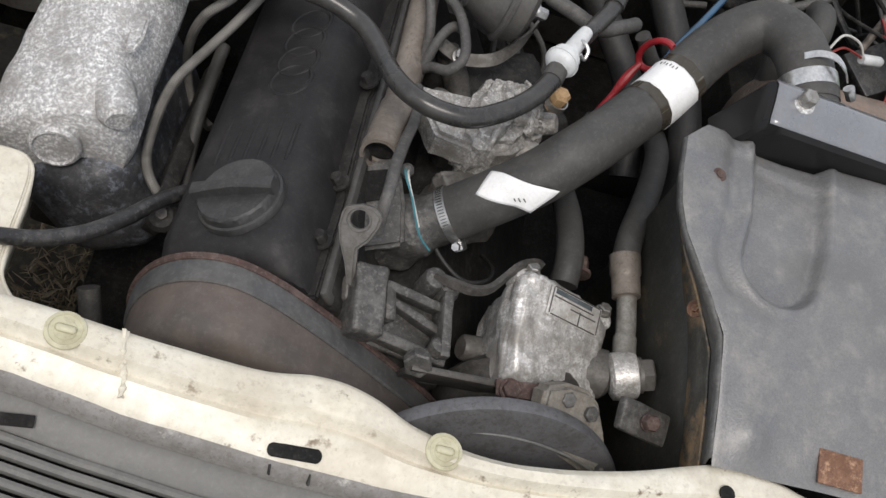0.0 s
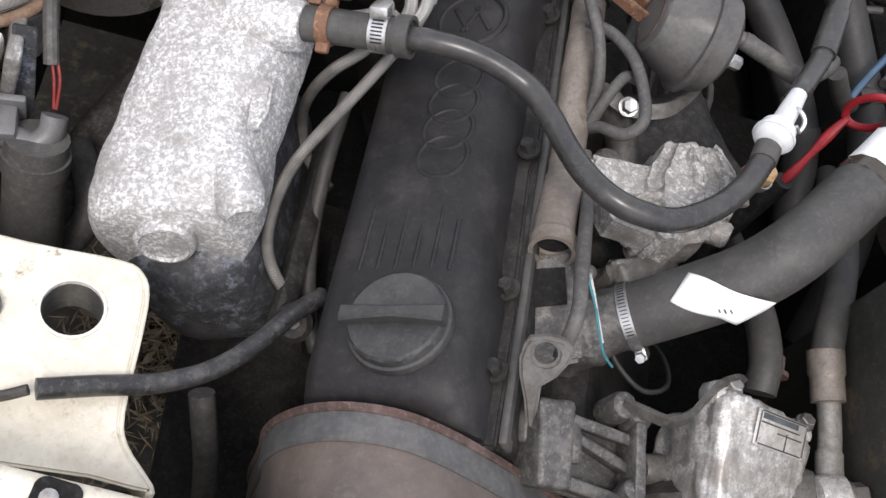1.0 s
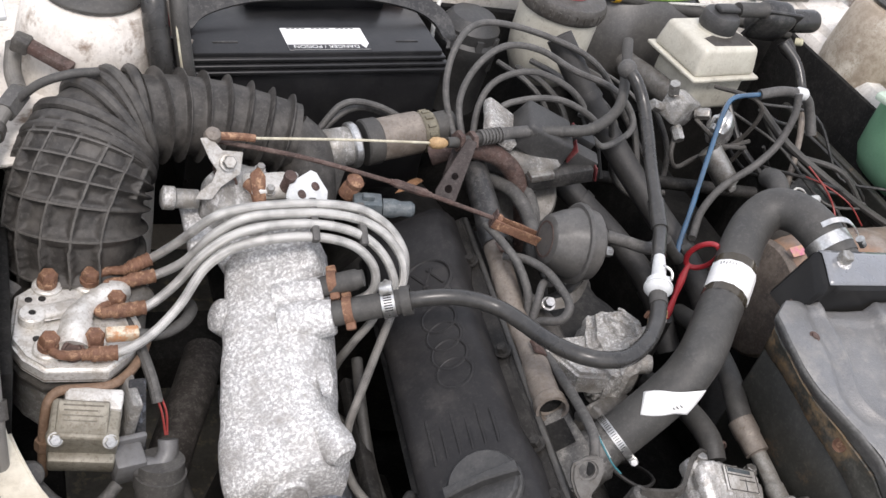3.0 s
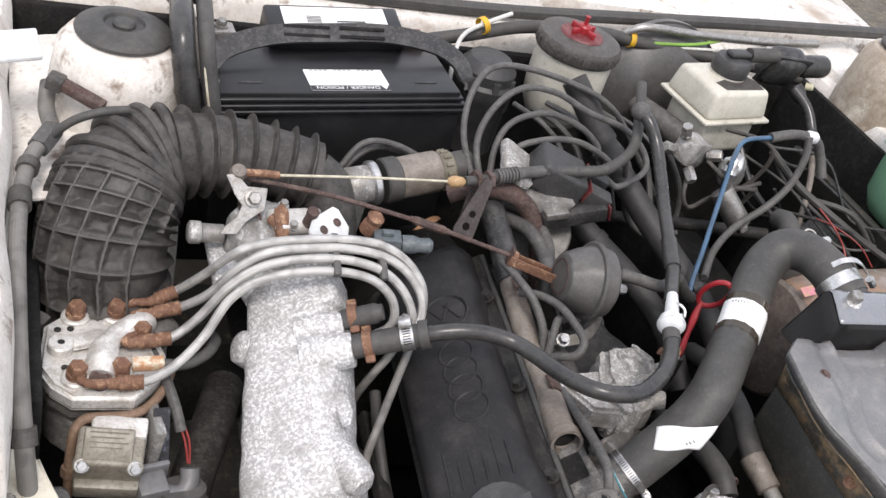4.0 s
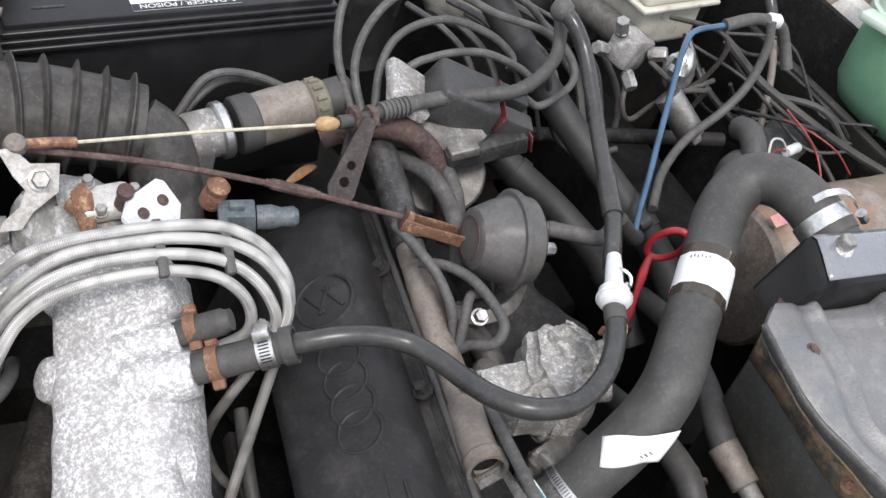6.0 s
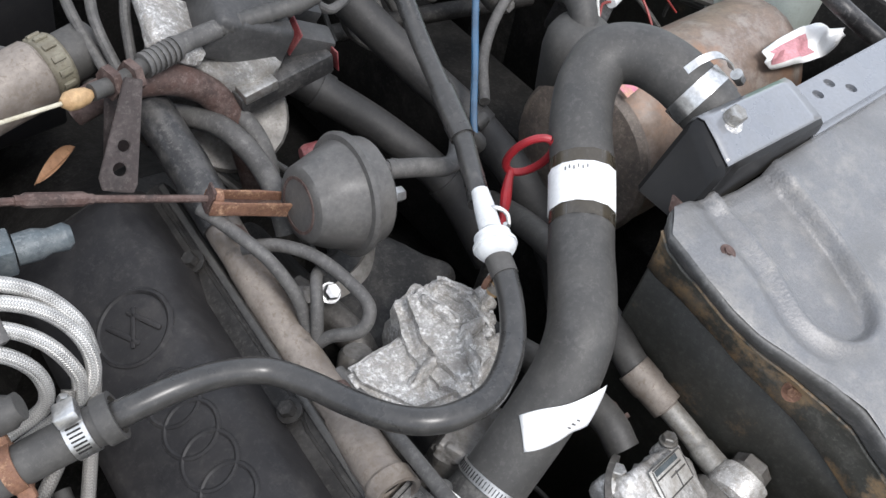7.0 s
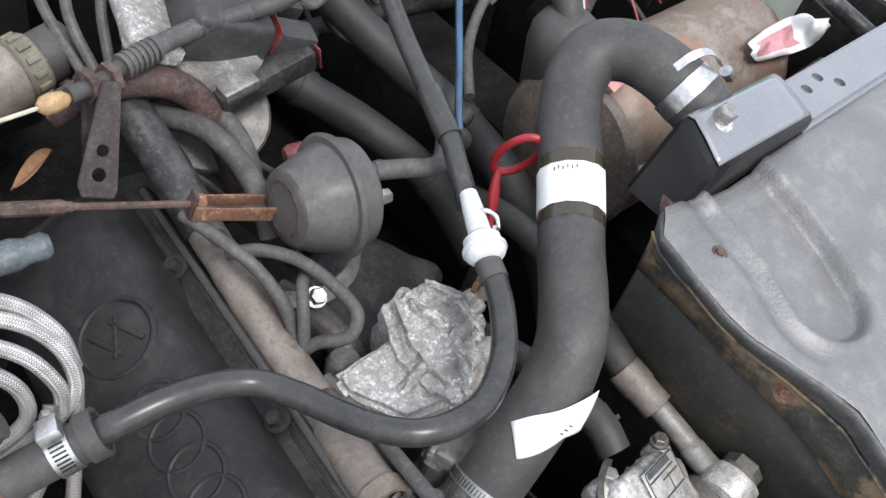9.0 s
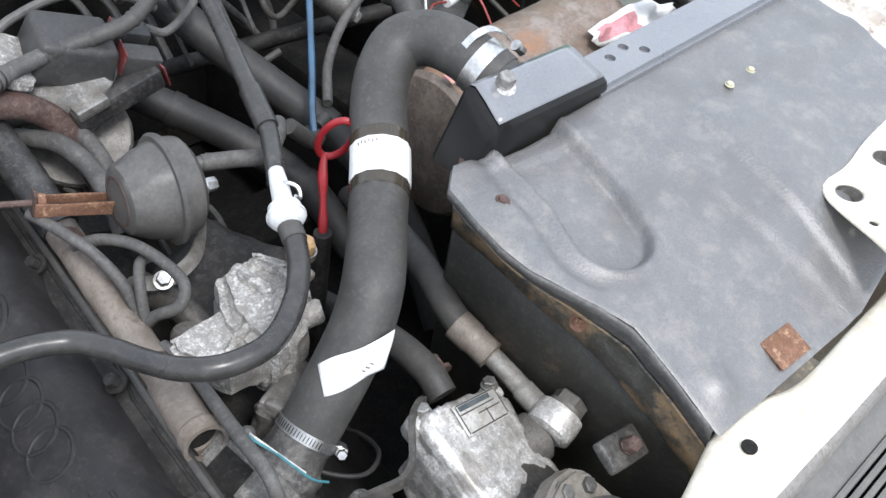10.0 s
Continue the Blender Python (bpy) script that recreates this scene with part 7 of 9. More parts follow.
regulator = thing("pressure_regulator", (-0.318, 0.71, 0.58), "grey-tan metal pressure regulator box with two screws", "pressure regulator")
RG = pose(-0.319, 0.721, 0.616, 14, 0, -9)
part("upper_cast", roughen(box((0.050, 0.022, 0.024), RG @ pose(0.006, 0.021, 0.016, -4, 0, 0), 0.003, 2), 0.0008, 80, 2), ALU_PLATE, regulator, "whitish cast upper half")
part("body", roughen(box((0.060, 0.040, 0.056), RG @ pose(0, 0.002, -0.002), 0.0045, 3), 0.0008, 80, 2), REGULATOR, regulator, "tan-grey cast regulator body")
face = part("face_panel", roughen(box((0.044, 0.030, 0.010), RG @ pose(-0.002, 0.001, 0.029, 30, 0, 0), 0.002, 2), 0.0005, 90, 1), REGULATOR, regulator, "raised sloping panel with worn print")
for k in range(5):
    part("print_bar", box((0.034 - 0.006 * (k % 2), 0.0012, 0.0003), RG @ pose(-0.002 - 0.002 * (k % 2), 0.003, 0.030, 34, 0, 0) @ pose(0, 0.0095 - 0.0046 * k, 0.0054), 0), GREY_PRINT, face, smooth=False)
for k in range(3):
    part("cast_mark", box((0.0045, 0.0060, 0.0008), RG @ pose(-0.004 + 0.010 * k, 0.022, 0.0285, -4, 0, 0), 0.0003), ALU_PLATE, regulator, smooth=False)
for sx in (-1, 1):
    part("screw_boss", lathe([(0.0085, -0.010), (0.0082, 0.0), (0.0070, 0.0012)], RG @ Vector((sx * 0.0228, -0.0165, 0.0215)), (0.05 * sx, -0.8, 0.6), 18), REGULATOR, regulator)
    part("screw", hexbolt(RG @ Vector((sx * 0.0228, -0.0170, 0.0215)), (0.05 * sx, -0.8, 0.6), 0.009, 0.006), BRIGHT, regulator)
part("lower_lip", roughen(box((0.058, 0.012, 0.022), RG @ pose(0, -0.021, -0.014), 0.003, 2), 0.0006, 80, 1), REGULATOR, regulator)
part("side_strip", roughen(slab([(-0.009, -0.060), (0.008, -0.060), (0.010, 0.045), (-0.006, 0.048)], 0.003, pose(-0.272, 0.735, 0.610, 72, 0, 12), 0.0008), 0.0006, 90), LOWER_BLACK, regulator, "speckled steel strip")
part("side_frame", roughen(box((0.010, 0.040, 0.085), pose(-0.281, 0.741, 0.606, 0, 6, 8), 0.003, 2), 0.0015, 60, 2), ALU_DARK, regulator)
tee = thing("fuel_tee", (-0.276, 0.70, 0.585), "grey plastic fuel tee with an elbow", "pipe fitting")
part("block", box((0.028, 0.026, 0.032), pose(-0.281, 0.704, 0.590, 8, 0, 10), 0.003), TEE_GREY, tee)
part("flange", box((0.034, 0.006, 0.030), pose(-0.281, 0.716, 0.600, 8, 0, 10), 0.002), TEE_GREY, tee)
part("elbow", tube([(-0.275, 0.700, 0.590), (-0.255, 0.698, 0.588), (-0.245, 0.706, 0.594), (-0.244, 0.716, 0.604)], 0.0095, 16, 6), TEE_GREY, tee)
hose("fuel_hose", [(-0.290, 0.690, 0.578), (-0.305, 0.678, 0.568), (-0.325, 0.672, 0.562), (-0.345, 0.682, 0.572), (-0.366, 0.696, 0.592)], 0.0062, RUBBER_DUSTY, "grey rubber fuel hose with a union")
un = thing("hose_union", (-0.372, 0.70, 0.60), "grey elbow union on the fuel hose", "pipe fitting")
part("union_body", lathe([(0.010, -0.016), (0.0125, -0.012), (0.0125, 0.010), (0.0105, 0.013), (0.006, 0.0135)], (-0.368, 0.694, 0.598), (0.35, -0.6, 0.7), 20), RUBBER_DUSTY, un)
fh = hose("filler_hose", [(-0.252, 0.700, 0.595), (-0.251, 0.688, 0.560), (-0.249, 0.672, 0.50), (-0.246, 0.66, 0.42)], 0.0225, RUBBER_DUSTY, "thick dusty rubber hose going down behind the lamp panel", 20)
part("end_cuff", band((-0.2515, 0.693, 0.577), (0, 0.3, 1), 0.0222, 0.014, 0.0022, 28), RUBBER_DUSTY, fh, "raised hose cuff")
hose("filler_hose", [(-0.236, 0.755, 0.52), (-0.222, 0.735, 0.505), (-0.215, 0.71, 0.48), (-0.23, 0.69, 0.45)], 0.012, RUBBER_DUSTY, "dark rubber hose bend low in the bay", 14)
wl = thing("sensor_wire", (-0.262, 0.775, 0.64), "grey sleeved wire ending in two thin red leads", "wire")
part("sleeve", tube([(-0.275, 0.83, 0.655), (-0.266, 0.79, 0.655), (-0.258, 0.757, 0.645), (-0.253, 0.740, 0.630)], 0.0055, 10, 5), RUBBER_DUSTY, wl)
for dx in (0.0, 0.004):
    part("lead", tube([(-0.253 + dx, 0.742, 0.632), (-0.249 + dx, 0.732, 0.622), (-0.246 + dx * 0.4, 0.720, 0.606)], 0.0012, 6, 4), WIRE_RED, wl)

LINES = [
    [(-0.275, 0.877, 0.672), (-0.249, 0.885, 0.680), (-0.226, 0.868, 0.718), (-0.205, 0.853, 0.757), (-0.185, 0.850, 0.772), (-0.150, 0.851, 0.778), (-0.105, 0.851, 0.781), (-0.058, 0.849, 0.777), (-0.027, 0.838, 0.764), (-0.010, 0.820, 0.745), (-0.007, 0.808, 0.724)],
    [(-0.279, 0.860, 0.672), (-0.247, 0.865, 0.676), (-0.222, 0.852, 0.706), (-0.200, 0.843, 0.748), (-0.172, 0.842, 0.770), (-0.130, 0.8425, 0.7755), (-0.090, 0.842, 0.776), (-0.052, 0.838, 0.769), (-0.025, 0.827, 0.755), (-0.011, 0.810, 0.736), (-0.014, 0.797, 0.712), (-0.040, 0.800, 0.685), (-0.08, 0.81, 0.65)],
    [(-0.300, 0.818, 0.672), (-0.261, 0.822, 0.674), (-0.233, 0.832, 0.692), (-0.207, 0.833, 0.734), (-0.178, 0.832, 0.760), (-0.140, 0.8335, 0.7685), (-0.095, 0.833, 0.769), (-0.057, 0.828, 0.760), (-0.033, 0.817, 0.744), (-0.021, 0.802, 0.724), (-0.022, 0.795, 0.708)],
    [(-0.321, 0.767, 0.670), (-0.291, 0.766, 0.672), (-0.262, 0.779, 0.677), (-0.232, 0.803, 0.693), (-0.208, 0.822, 0.725), (-0.180, 0.8235, 0.750), (-0.140, 0.8245, 0.760), (-0.098, 0.824, 0.7605), (-0.063, 0.819, 0.752), (-0.043, 0.807, 0.734), (-0.042, 0.800, 0.708), (-0.066, 0.806, 0.684), (-0.10, 0.81, 0.66)],
]
for pts in LINES:
    ln = thing("braided_fuel_line", pts[0], "braided steel fuel line with a rusty crimped end", "fuel line", "braided fuel lines")
    part("braid", tube(pts, 0.0048, 14, 8, uv=True), BRAID, ln)
    a, b = Vector(pts[0]), Vector(pts[1])
    part("crimp", tube([a, a.lerp(b, 0.5), a.lerp(b, 1.05)], lambda s: (0.0072 if s > 0.25 else 0.0056) + 0.0004 * math.sin(40 * s), 14, 10), RUST, ln, "rusty crimped sleeve")
blk = thing("fuel_return_line", (-0.30, 0.785, 0.672), "black rubber fuel line with a tan tagged end", "fuel line")
part("hose_body", tube([(-0.280, 0.786, 0.675), (-0.250, 0.788, 0.672), (-0.228, 0.80, 0.672), (-0.215, 0.82, 0.67), (-0.21, 0.85, 0.65)], 0.0058, 12, 6), RUBBER, blk)
part("tag", box((0.030, 0.012, 0.011), pose(-0.284, 0.786, 0.676, 0, 0, 2), 0.002), TAG_WORN, blk, "tan and rust paper tag")
# spacer clips on the arch
for x, z in ((-0.106, 0.770), (-0.055, 0.765)):
    ck = thing("line_spacer", (x, 0.84, z), "grey plastic spacer clip holding the fuel lines", "clip", "line spacers")
    part("clip_bar", box((0.008, 0.045, 0.010), pose(x, 0.838, z + 0.001, 30, 0, 0), 0.002), RUBBER_DUSTY, ck)
# the lines run on, down beside the cam cover
for pts in ([(-0.007, 0.809, 0.726), (-0.012, 0.797, 0.710), (-0.022, 0.781, 0.694), (-0.037, 0.758, 0.678), (-0.052, 0.734, 0.667), (-0.070, 0.705, 0.653), (-0.078, 0.692, 0.630), (-0.081, 0.672, 0.606), (-0.079, 0.650, 0.600), (-0.071, 0.634, 0.595), (-0.056, 0.624, 0.582)],
            [(-0.028, 0.798, 0.715), (-0.043, 0.777, 0.693), (-0.062, 0.765, 0.674), (-0.070, 0.772, 0.635), (-0.069, 0.782, 0.590), (-0.058, 0.772, 0.558), (-0.045, 0.750, 0.560), (-0.034, 0.740, 0.560)]):
    ln = thing("braided_fuel_line", pts[0], "dirty braided fuel line running down to an injector", "fuel line", "braided fuel lines")
    part("braid", tube(pts, 0.0045, 12, 8, uv=True), BRAID_DARK, ln)
hose("injector_line", [(-0.040, 0.79, 0.62), (-0.046, 0.73, 0.60), (-0.045, 0.67, 0.575), (-0.035, 0.62, 0.56), (-0.025, 0.60, 0.55)], 0.0062, RUBBER, "black line running low beside the cam cover")

# ---- throttle body ----
th = thing("throttle", (-0.16, 0.90, 0.73), "grimy aluminium throttle with levers and springs", "throttle")
part("casting", roughen(lathe([(0.030, -0.02), (0.044, -0.016), (0.045, 0.008), (0.041, 0.018), (0.030, 0.022), (0.014, 0.023)], (-0.158, 0.905, 0.737), (0.05, -0.1, 1), 32), 0.002, 70), ALU_DARK, th, angle=60)
part("top_block", roughen(box((0.050, 0.036, 0.016), pose(-0.135, 0.902, 0.763, -8, 4, 10), 0.006, 3), 0.0012, 80, 2), ALU_PLATE, th, "pale top of the throttle casting")
part("rusty_lever", slab([(-0.006, -0.020), (0.006, -0.018), (0.008, 0.010), (0.002, 0.020), (-0.008, 0.014)], 0.004, pose(-0.152, 0.888, 0.772, 55, 0, 12), 0.001), RUST, th, "rusty short lever")
part("idle_screw", lathe([(0.0055, 0), (0.0055, 0.022), (0.0065, 0.023), (0.0065, 0.028), (0.004, 0.029)], (-0.125, 0.892, 0.764), (0.1, -0.3, 1), 14), RUST_DARK, th, "rusty idle screw")
for p in ((-0.140, 0.886, 0.768), (-0.112, 0.905, 0.770), (-0.145, 0.915, 0.773)):
    part("stud", hexbolt(p, (0, -0.3, 1), 0.008, 0.008), STEEL, th)
part("base_flange", roughen(box((0.125, 0.075, 0.020), pose(-0.155, 0.893, 0.722, 0, -8, 0), 0.006, 3), 0.0015, 60, 2), ALU, th)
part("nozzle", lathe([(0.010, 0), (0.010, 0.022), (0.012, 0.024), (0.012, 0.034), (0.009, 0.036)], (-0.205, 0.905, 0.742), (-1, 0.0, 0.05), 16), ALU_DARK, th)
LV = Vector((-0.180, 0.912, 0.783))
part("lever_arm", slab([(-0.0266, 0.0238), (-0.0166, 0.0252), (-0.0050, 0.0122), (0.0158, 0.0108), (0.0122, -0.0108), (-0.0072, -0.0238), (-0.0166, -0.0360), (-0.0324, -0.0360), (-0.0288, -0.0288), (-0.0166, -0.0194), (-0.0108, -0.0072), (-0.0180, 0.0036)], 0.003, Matrix.Translation(LV) @ pose(0, 0, 0, 50, 0, 2), 0.0006), STEEL, th, "pale bent throttle lever")
part("lever_bolt", hexbolt(LV + Vector((0, -0.004, 0.003)), (0, -0.75, 0.65), 0.012, 0.010), STEEL, th)
part("ball_joint", lathe([(0.004, -0.010), (0.0075, -0.006), (0.009, 0.0), (0.0075, 0.006), (0.003, 0.009)], (-0.194, 0.931, 0.801), (0, -0.4, 0.9), 18), BROWN_PIPE, th)
part("ball_shank", tube([(-0.190, 0.932, 0.801), (-0.165, 0.935, 0.799), (-0.150, 0.936, 0.797)], 0.0042, 10, 4), RUST, th)
part("spring", sweep(bmesh.new(), [Vector((-0.178 + 0.009 * math.cos(a), 0.905 + 0.0012 * a, 0.762 + 0.009 * math.sin(a))) for a in np.linspace(0, 28, 150)], 0.0014, 6), RUST_DARK, th)
part("brass_elbow", tube([(-0.160, 0.90, 0.768), (-0.153, 0.89, 0.766), (-0.150, 0.884, 0.756), (-0.150, 0.882, 0.742)], 0.0062, 12, 5), RUST, th, "rusty brass elbow")
part("stud", lathe([(0.006, 0), (0.006, 0.022), (0.004, 0.024)], (-0.116, 0.903, 0.752), (0, -0.1, 1), 12), RUST, th)
wpl = thing("white_plate", (-0.093, 0.898, 0.757), "white metal plate with two brown rivets", "bracket")
WM = Matrix.Translation((-0.104, 0.882, 0.772)) @ pose(0, 0, 0, 32, 2, 36)
part("plate", slab([(-0.029, -0.010), (-0.024, -0.014), (0.014, -0.020), (0.024, -0.010), (0.024, 0.012), (0.019, 0.017), (-0.014, 0.015), (-0.029, 0.004)], 0.004, WM, 0.001), WHITE_PLASTIC, wpl)
for x, y in ((-0.011, -0.001), (0.011, 0.000)):
    part("rivet", lathe([(0.0048, 0.004), (0.0048, 0.0052), (0.002, 0.006)], WM @ Vector((x, y, 0)), WM.to_3x3() @ Vector((0, 0, 1)), 14), RUST_DARK, wpl)
conn = thing("cable_connector", (-0.03, 0.882, 0.75), "blue-grey plastic cable connector", "connector")
CM = pose(-0.018, 0.880, 0.754, 0, -6, -12)
part("shell", box((0.030, 0.022, 0.022), CM @ pose(-0.016, 0, 0), 0.002), BLUE_TEAL, conn)
part("boot", lathe([(0.010, 0.0), (0.0105, 0.012), (0.008, 0.020), (0.009, 0.030), (0.006, 0.034)], CM @ Vector((0.0, 0, 0)), CM.to_3x3() @ Vector((1, 0, 0)), 16), BLUE_TEAL, conn)
part("latch", box((0.012, 0.008, 0.006), CM @ pose(-0.016, 0, 0.013), 0.001), BLUE_TEAL, conn)
rp = thing("rusty_union", (-0.045, 0.905, 0.755), "rusty orange pipe union", "pipe fitting")
part("nut", hexbolt((-0.050, 0.905, 0.752), (0.2, -0.2, 1), 0.018, 0.016, washer=1.1), RUST, rp)
part("neck", lathe([(0.008, 0.012), (0.010, 0.022), (0.006, 0.026)], (-0.050, 0.905, 0.752), (0.2, -0.2, 1), 14), RUST, rp)

# ---- auxiliary air valve and throttle cable ----
AX0, AX1 = Vector((-0.076, 1.010, 0.724)), Vector((0.094, 1.034, 0.753))
aux = thing("air_valve", (AX0 + AX1) / 2, "grey metal auxiliary air valve between rubber sleeves", "air valve")
ad = (AX1 - AX0).normalized()


def aux_piece(name, s0, s1, r, mat, label="", amp=0.0):
    L = (AX1 - AX0).length
    p = AX0 + ad * (s0 * L)
    h = (s1 - s0) * L
    bm = lathe([(r * 0.94, 0), (r, 0.002), (r, h / 2), (r, h - 0.002), (r * 0.94, h)], p, ad, 28)
    if amp:
        roughen(bm, amp, 60)
    part(name, bm, mat, aux, label)


aux_piece("left_sleeve", -0.12, 0.20, 0.019, RUBBER)
aux_piece("end_flange", 0.20, 0.42, 0.023, ALU_DARK, amp=0.001)
aux_piece("clamp_ring", 0.36, 0.42, 0.027, BRIGHT)
aux_piece("black_band", 0.46, 0.58, 0.0275, RUBBER, "black rubber band")
aux_piece("cylinder", 0.56, 0.88, 0.0255, BROWN_PIPE, "dirty grey cylinder", 0.0008)
aux_piece("toothed_ring", 0.885, 0.985, 0.0235, RING_TAN, "aged brown ring with teeth")
for k in range(14):
    a = 2 * math.pi * k / 14
    o = frame_of(ad).to_3x3() @ Vector((math.cos(a), math.sin(a), 0))
    part("tooth", box((0.010, 0.005, 0.003), Matrix.Translation(AX0 + ad * (0.935 * (AX1 - AX0).length) + o * 0.0240) @ Matrix((ad, o.cross(ad), o)).transposed().to_4x4(), 0.0008), RING_TAN, aux)
aux_piece("right_sleeve", 0.985, 1.14, 0.020, RUBBER)
part("plug", box((0.050, 0.030, 0.045), Matrix.Translation(AX0 + ad * 0.028 + Vector((0, -0.012, -0.022))) @ pose(0, 0, 0, -10, 10, 8), 0.003), RUBBER_DUSTY, aux)
cab = thing("throttle_cable", (-0.15, 0.936, 0.797), "pale throttle cable with a tan end nipple", "cable")
part("inner_wire", tube([(-0.152, 0.936, 0.797), (-0.05, 0.943, 0.795), (0.052, 0.951, 0.790)], 0.0015, 8, 4), CABLE, cab)
part("nipple", lathe([(0.003, 0), (0.0065, 0.004), (0.0070, 0.010), (0.0058, 0.018), (0.003, 0.022)], (0.050, 0.951, 0.790), (1, 0.05, -0.02), 14), TAN, cab)
part("outer_sheath", tube([(0.072, 0.953, 0.790), (0.095, 0.956, 0.790), (0.115, 0.962, 0.792)], 0.0062, 12, 4), RUBBER, cab)
part("adjuster", tube([(0.115, 0.962, 0.792), (0.150, 0.970, 0.794), (0.185, 0.972, 0.798)], lambda s: 0.0085 if s < 0.5 else 0.0072, 14, 6), RUBBER_DUSTY, cab)
for k in range(7):
    part("adjuster_ring", band((0.116 + 0.0045 * k, 0.962 + 0.0009 * k, 0.792 + 0.0003 * k), (1, 0.2, 0.06), 0.0080, 0.0022, 0.0014, 16), RUBBER_DUSTY, cab)
part("sheath", sweep(bmesh.new(), spline([(0.180, 0.972, 0.798), (0.215, 0.968, 0.802), (0.26, 0.965, 0.81), (0.30, 0.985, 0.83), (0.315, 1.02, 0.86), (0.33, 1.06, 0.88)], 14), lambda s: 0.0066 + (0.0012 * max(0, math.sin(180 * s)) if s < 0.5 else 0), 12), RUBBER, cab)
for x in (0.088, 0.104):
    part("lock_nut", lathe([(0.012, -0.003), (0.012, 0.003)], (x, 0.957, 0.790), (1, 0.15, 0), 6), RUST_DARK, cab)
bk = thing("cable_bracket", (0.085, 0.93, 0.74), "dark rusty triangular cable bracket with two holes", "bracket")
KY = Vector((0.40, 0.52, 0.75)).normalized()
KX = (Vector((0.90, -0.35, -0.26)) - KY * Vector((0.90, -0.35, -0.26)).dot(KY)).normalized()
KM = Matrix.Translation((0.080, 0.924, 0.770)) @ Matrix((KX, KY, KX.cross(KY))).transposed().to_4x4()
part("plate", roughen(slab([(-0.005, 0.040), (0.007, 0.040), (0.011, -0.030), (0.009, -0.036), (-0.012, -0.036), (-0.015, -0.028)], 0.003, KM, 0.0006, holes=((-0.001, -0.005, 0.0040), (-0.002, -0.021, 0.0046))), 0.0003, 90), BRACKET_RUST, bk)
part("rear_leg", box((0.030, 0.004, 0.075), pose(0.098, 0.962, 0.748, -8, 10, 20), 0.001), BRACKET_RUST, bk)
lf = thing("fallen_leaf", (0.06, 0.985, 0.695), "dry orange-brown fallen leaf", "leaf")
rows = []
for k in range(9):
    f = k / 8
    w = 0.012 * math.sin(math.pi * f) ** 0.8
    c = along((0.040, 0.976, 0.700), (0.080, 0.993, 0.706), f)
    rows.append([c + Vector((-0.4 * w, -0.8 * w, 0.3 * w)), c + Vector((0, 0, -0.002)), c + Vector((0.4 * w, 0.8 * w, 0.3 * w))])
ob = part("blade", loft(rows, closed=False), LEAF, lf)
ob.modifiers.new("thick", "SOLIDIFY").thickness = 0.0004

# ---- distributor and ignition leads ----
ds = thing("ignition_distributor", (0.22, 1.0, 0.72), "black ignition distributor cap on a grey alloy housing", "distributor")
DM = pose(0.207, 0.990, 0.776, 8, 18, -14)
part("housing", roughen(lathe([(0.020, -0.10), (0.030, -0.06), (0.040, -0.035), (0.042, -0.012), (0.038, -0.005)], DM.translation, DM.to_3x3() @ Vector((-0.4, 0, 1)), 28), 0.002, 50), ALU_DARK, ds)
part("cap", box((0.072, 0.058, 0.040), DM @ pose(0.002, 0, 0.010), 0.006, 3, taper=0.9), CAP_BLACK, ds)
part("alloy_wing", roughen(box((0.046, 0.060, 0.016), DM @ pose(-0.052, -0.004, -0.004, 0, 12, 0), 0.006, 3), 0.0022, 80, 3), CAST_ROUGH, ds, "rough pale alloy flange")
part("terminal", box((0.034, 0.022, 0.022), DM @ pose(0.058, 0.022, 0.014), 0.003), CAP_BLACK, ds)
part("terminal", box((0.034, 0.022, 0.022), DM @ pose(0.060, -0.010, 0.012), 0.003), CAP_BLACK, ds)
for y in (0.022, -0.010):
    part("seal_ring", box((0.0016, 0.0222, 0.0222), DM @ pose(0.0425, y, 0.014), 0.0006), RED_DARK, ds, "thin red seal")
part("connector", box((0.085, 0.024, 0.020), pose(0.232, 0.955, 0.748, 0, -14, -2), 0.003), BLACK, ds, "long black plug with a clip")
part("connector_clip", box((0.030, 0.018, 0.010), pose(0.205, 0.950, 0.752, 0, -14, -2), 0.002), STEEL, ds)
part("seal_ring", box((0.0016, 0.0243, 0.0203), pose(0.276, 0.953, 0.7595, 0, -14, -2), 0.0006), RED_DARK, ds)
part("shield", roughen(lathe([(0.045, 0), (0.047, 0.006), (0.045, 0.010)], (0.205, 0.978, 0.700), (-0.3, -0.5, 0.8), 28), 0.0008, 60), CAST_GREY, ds)
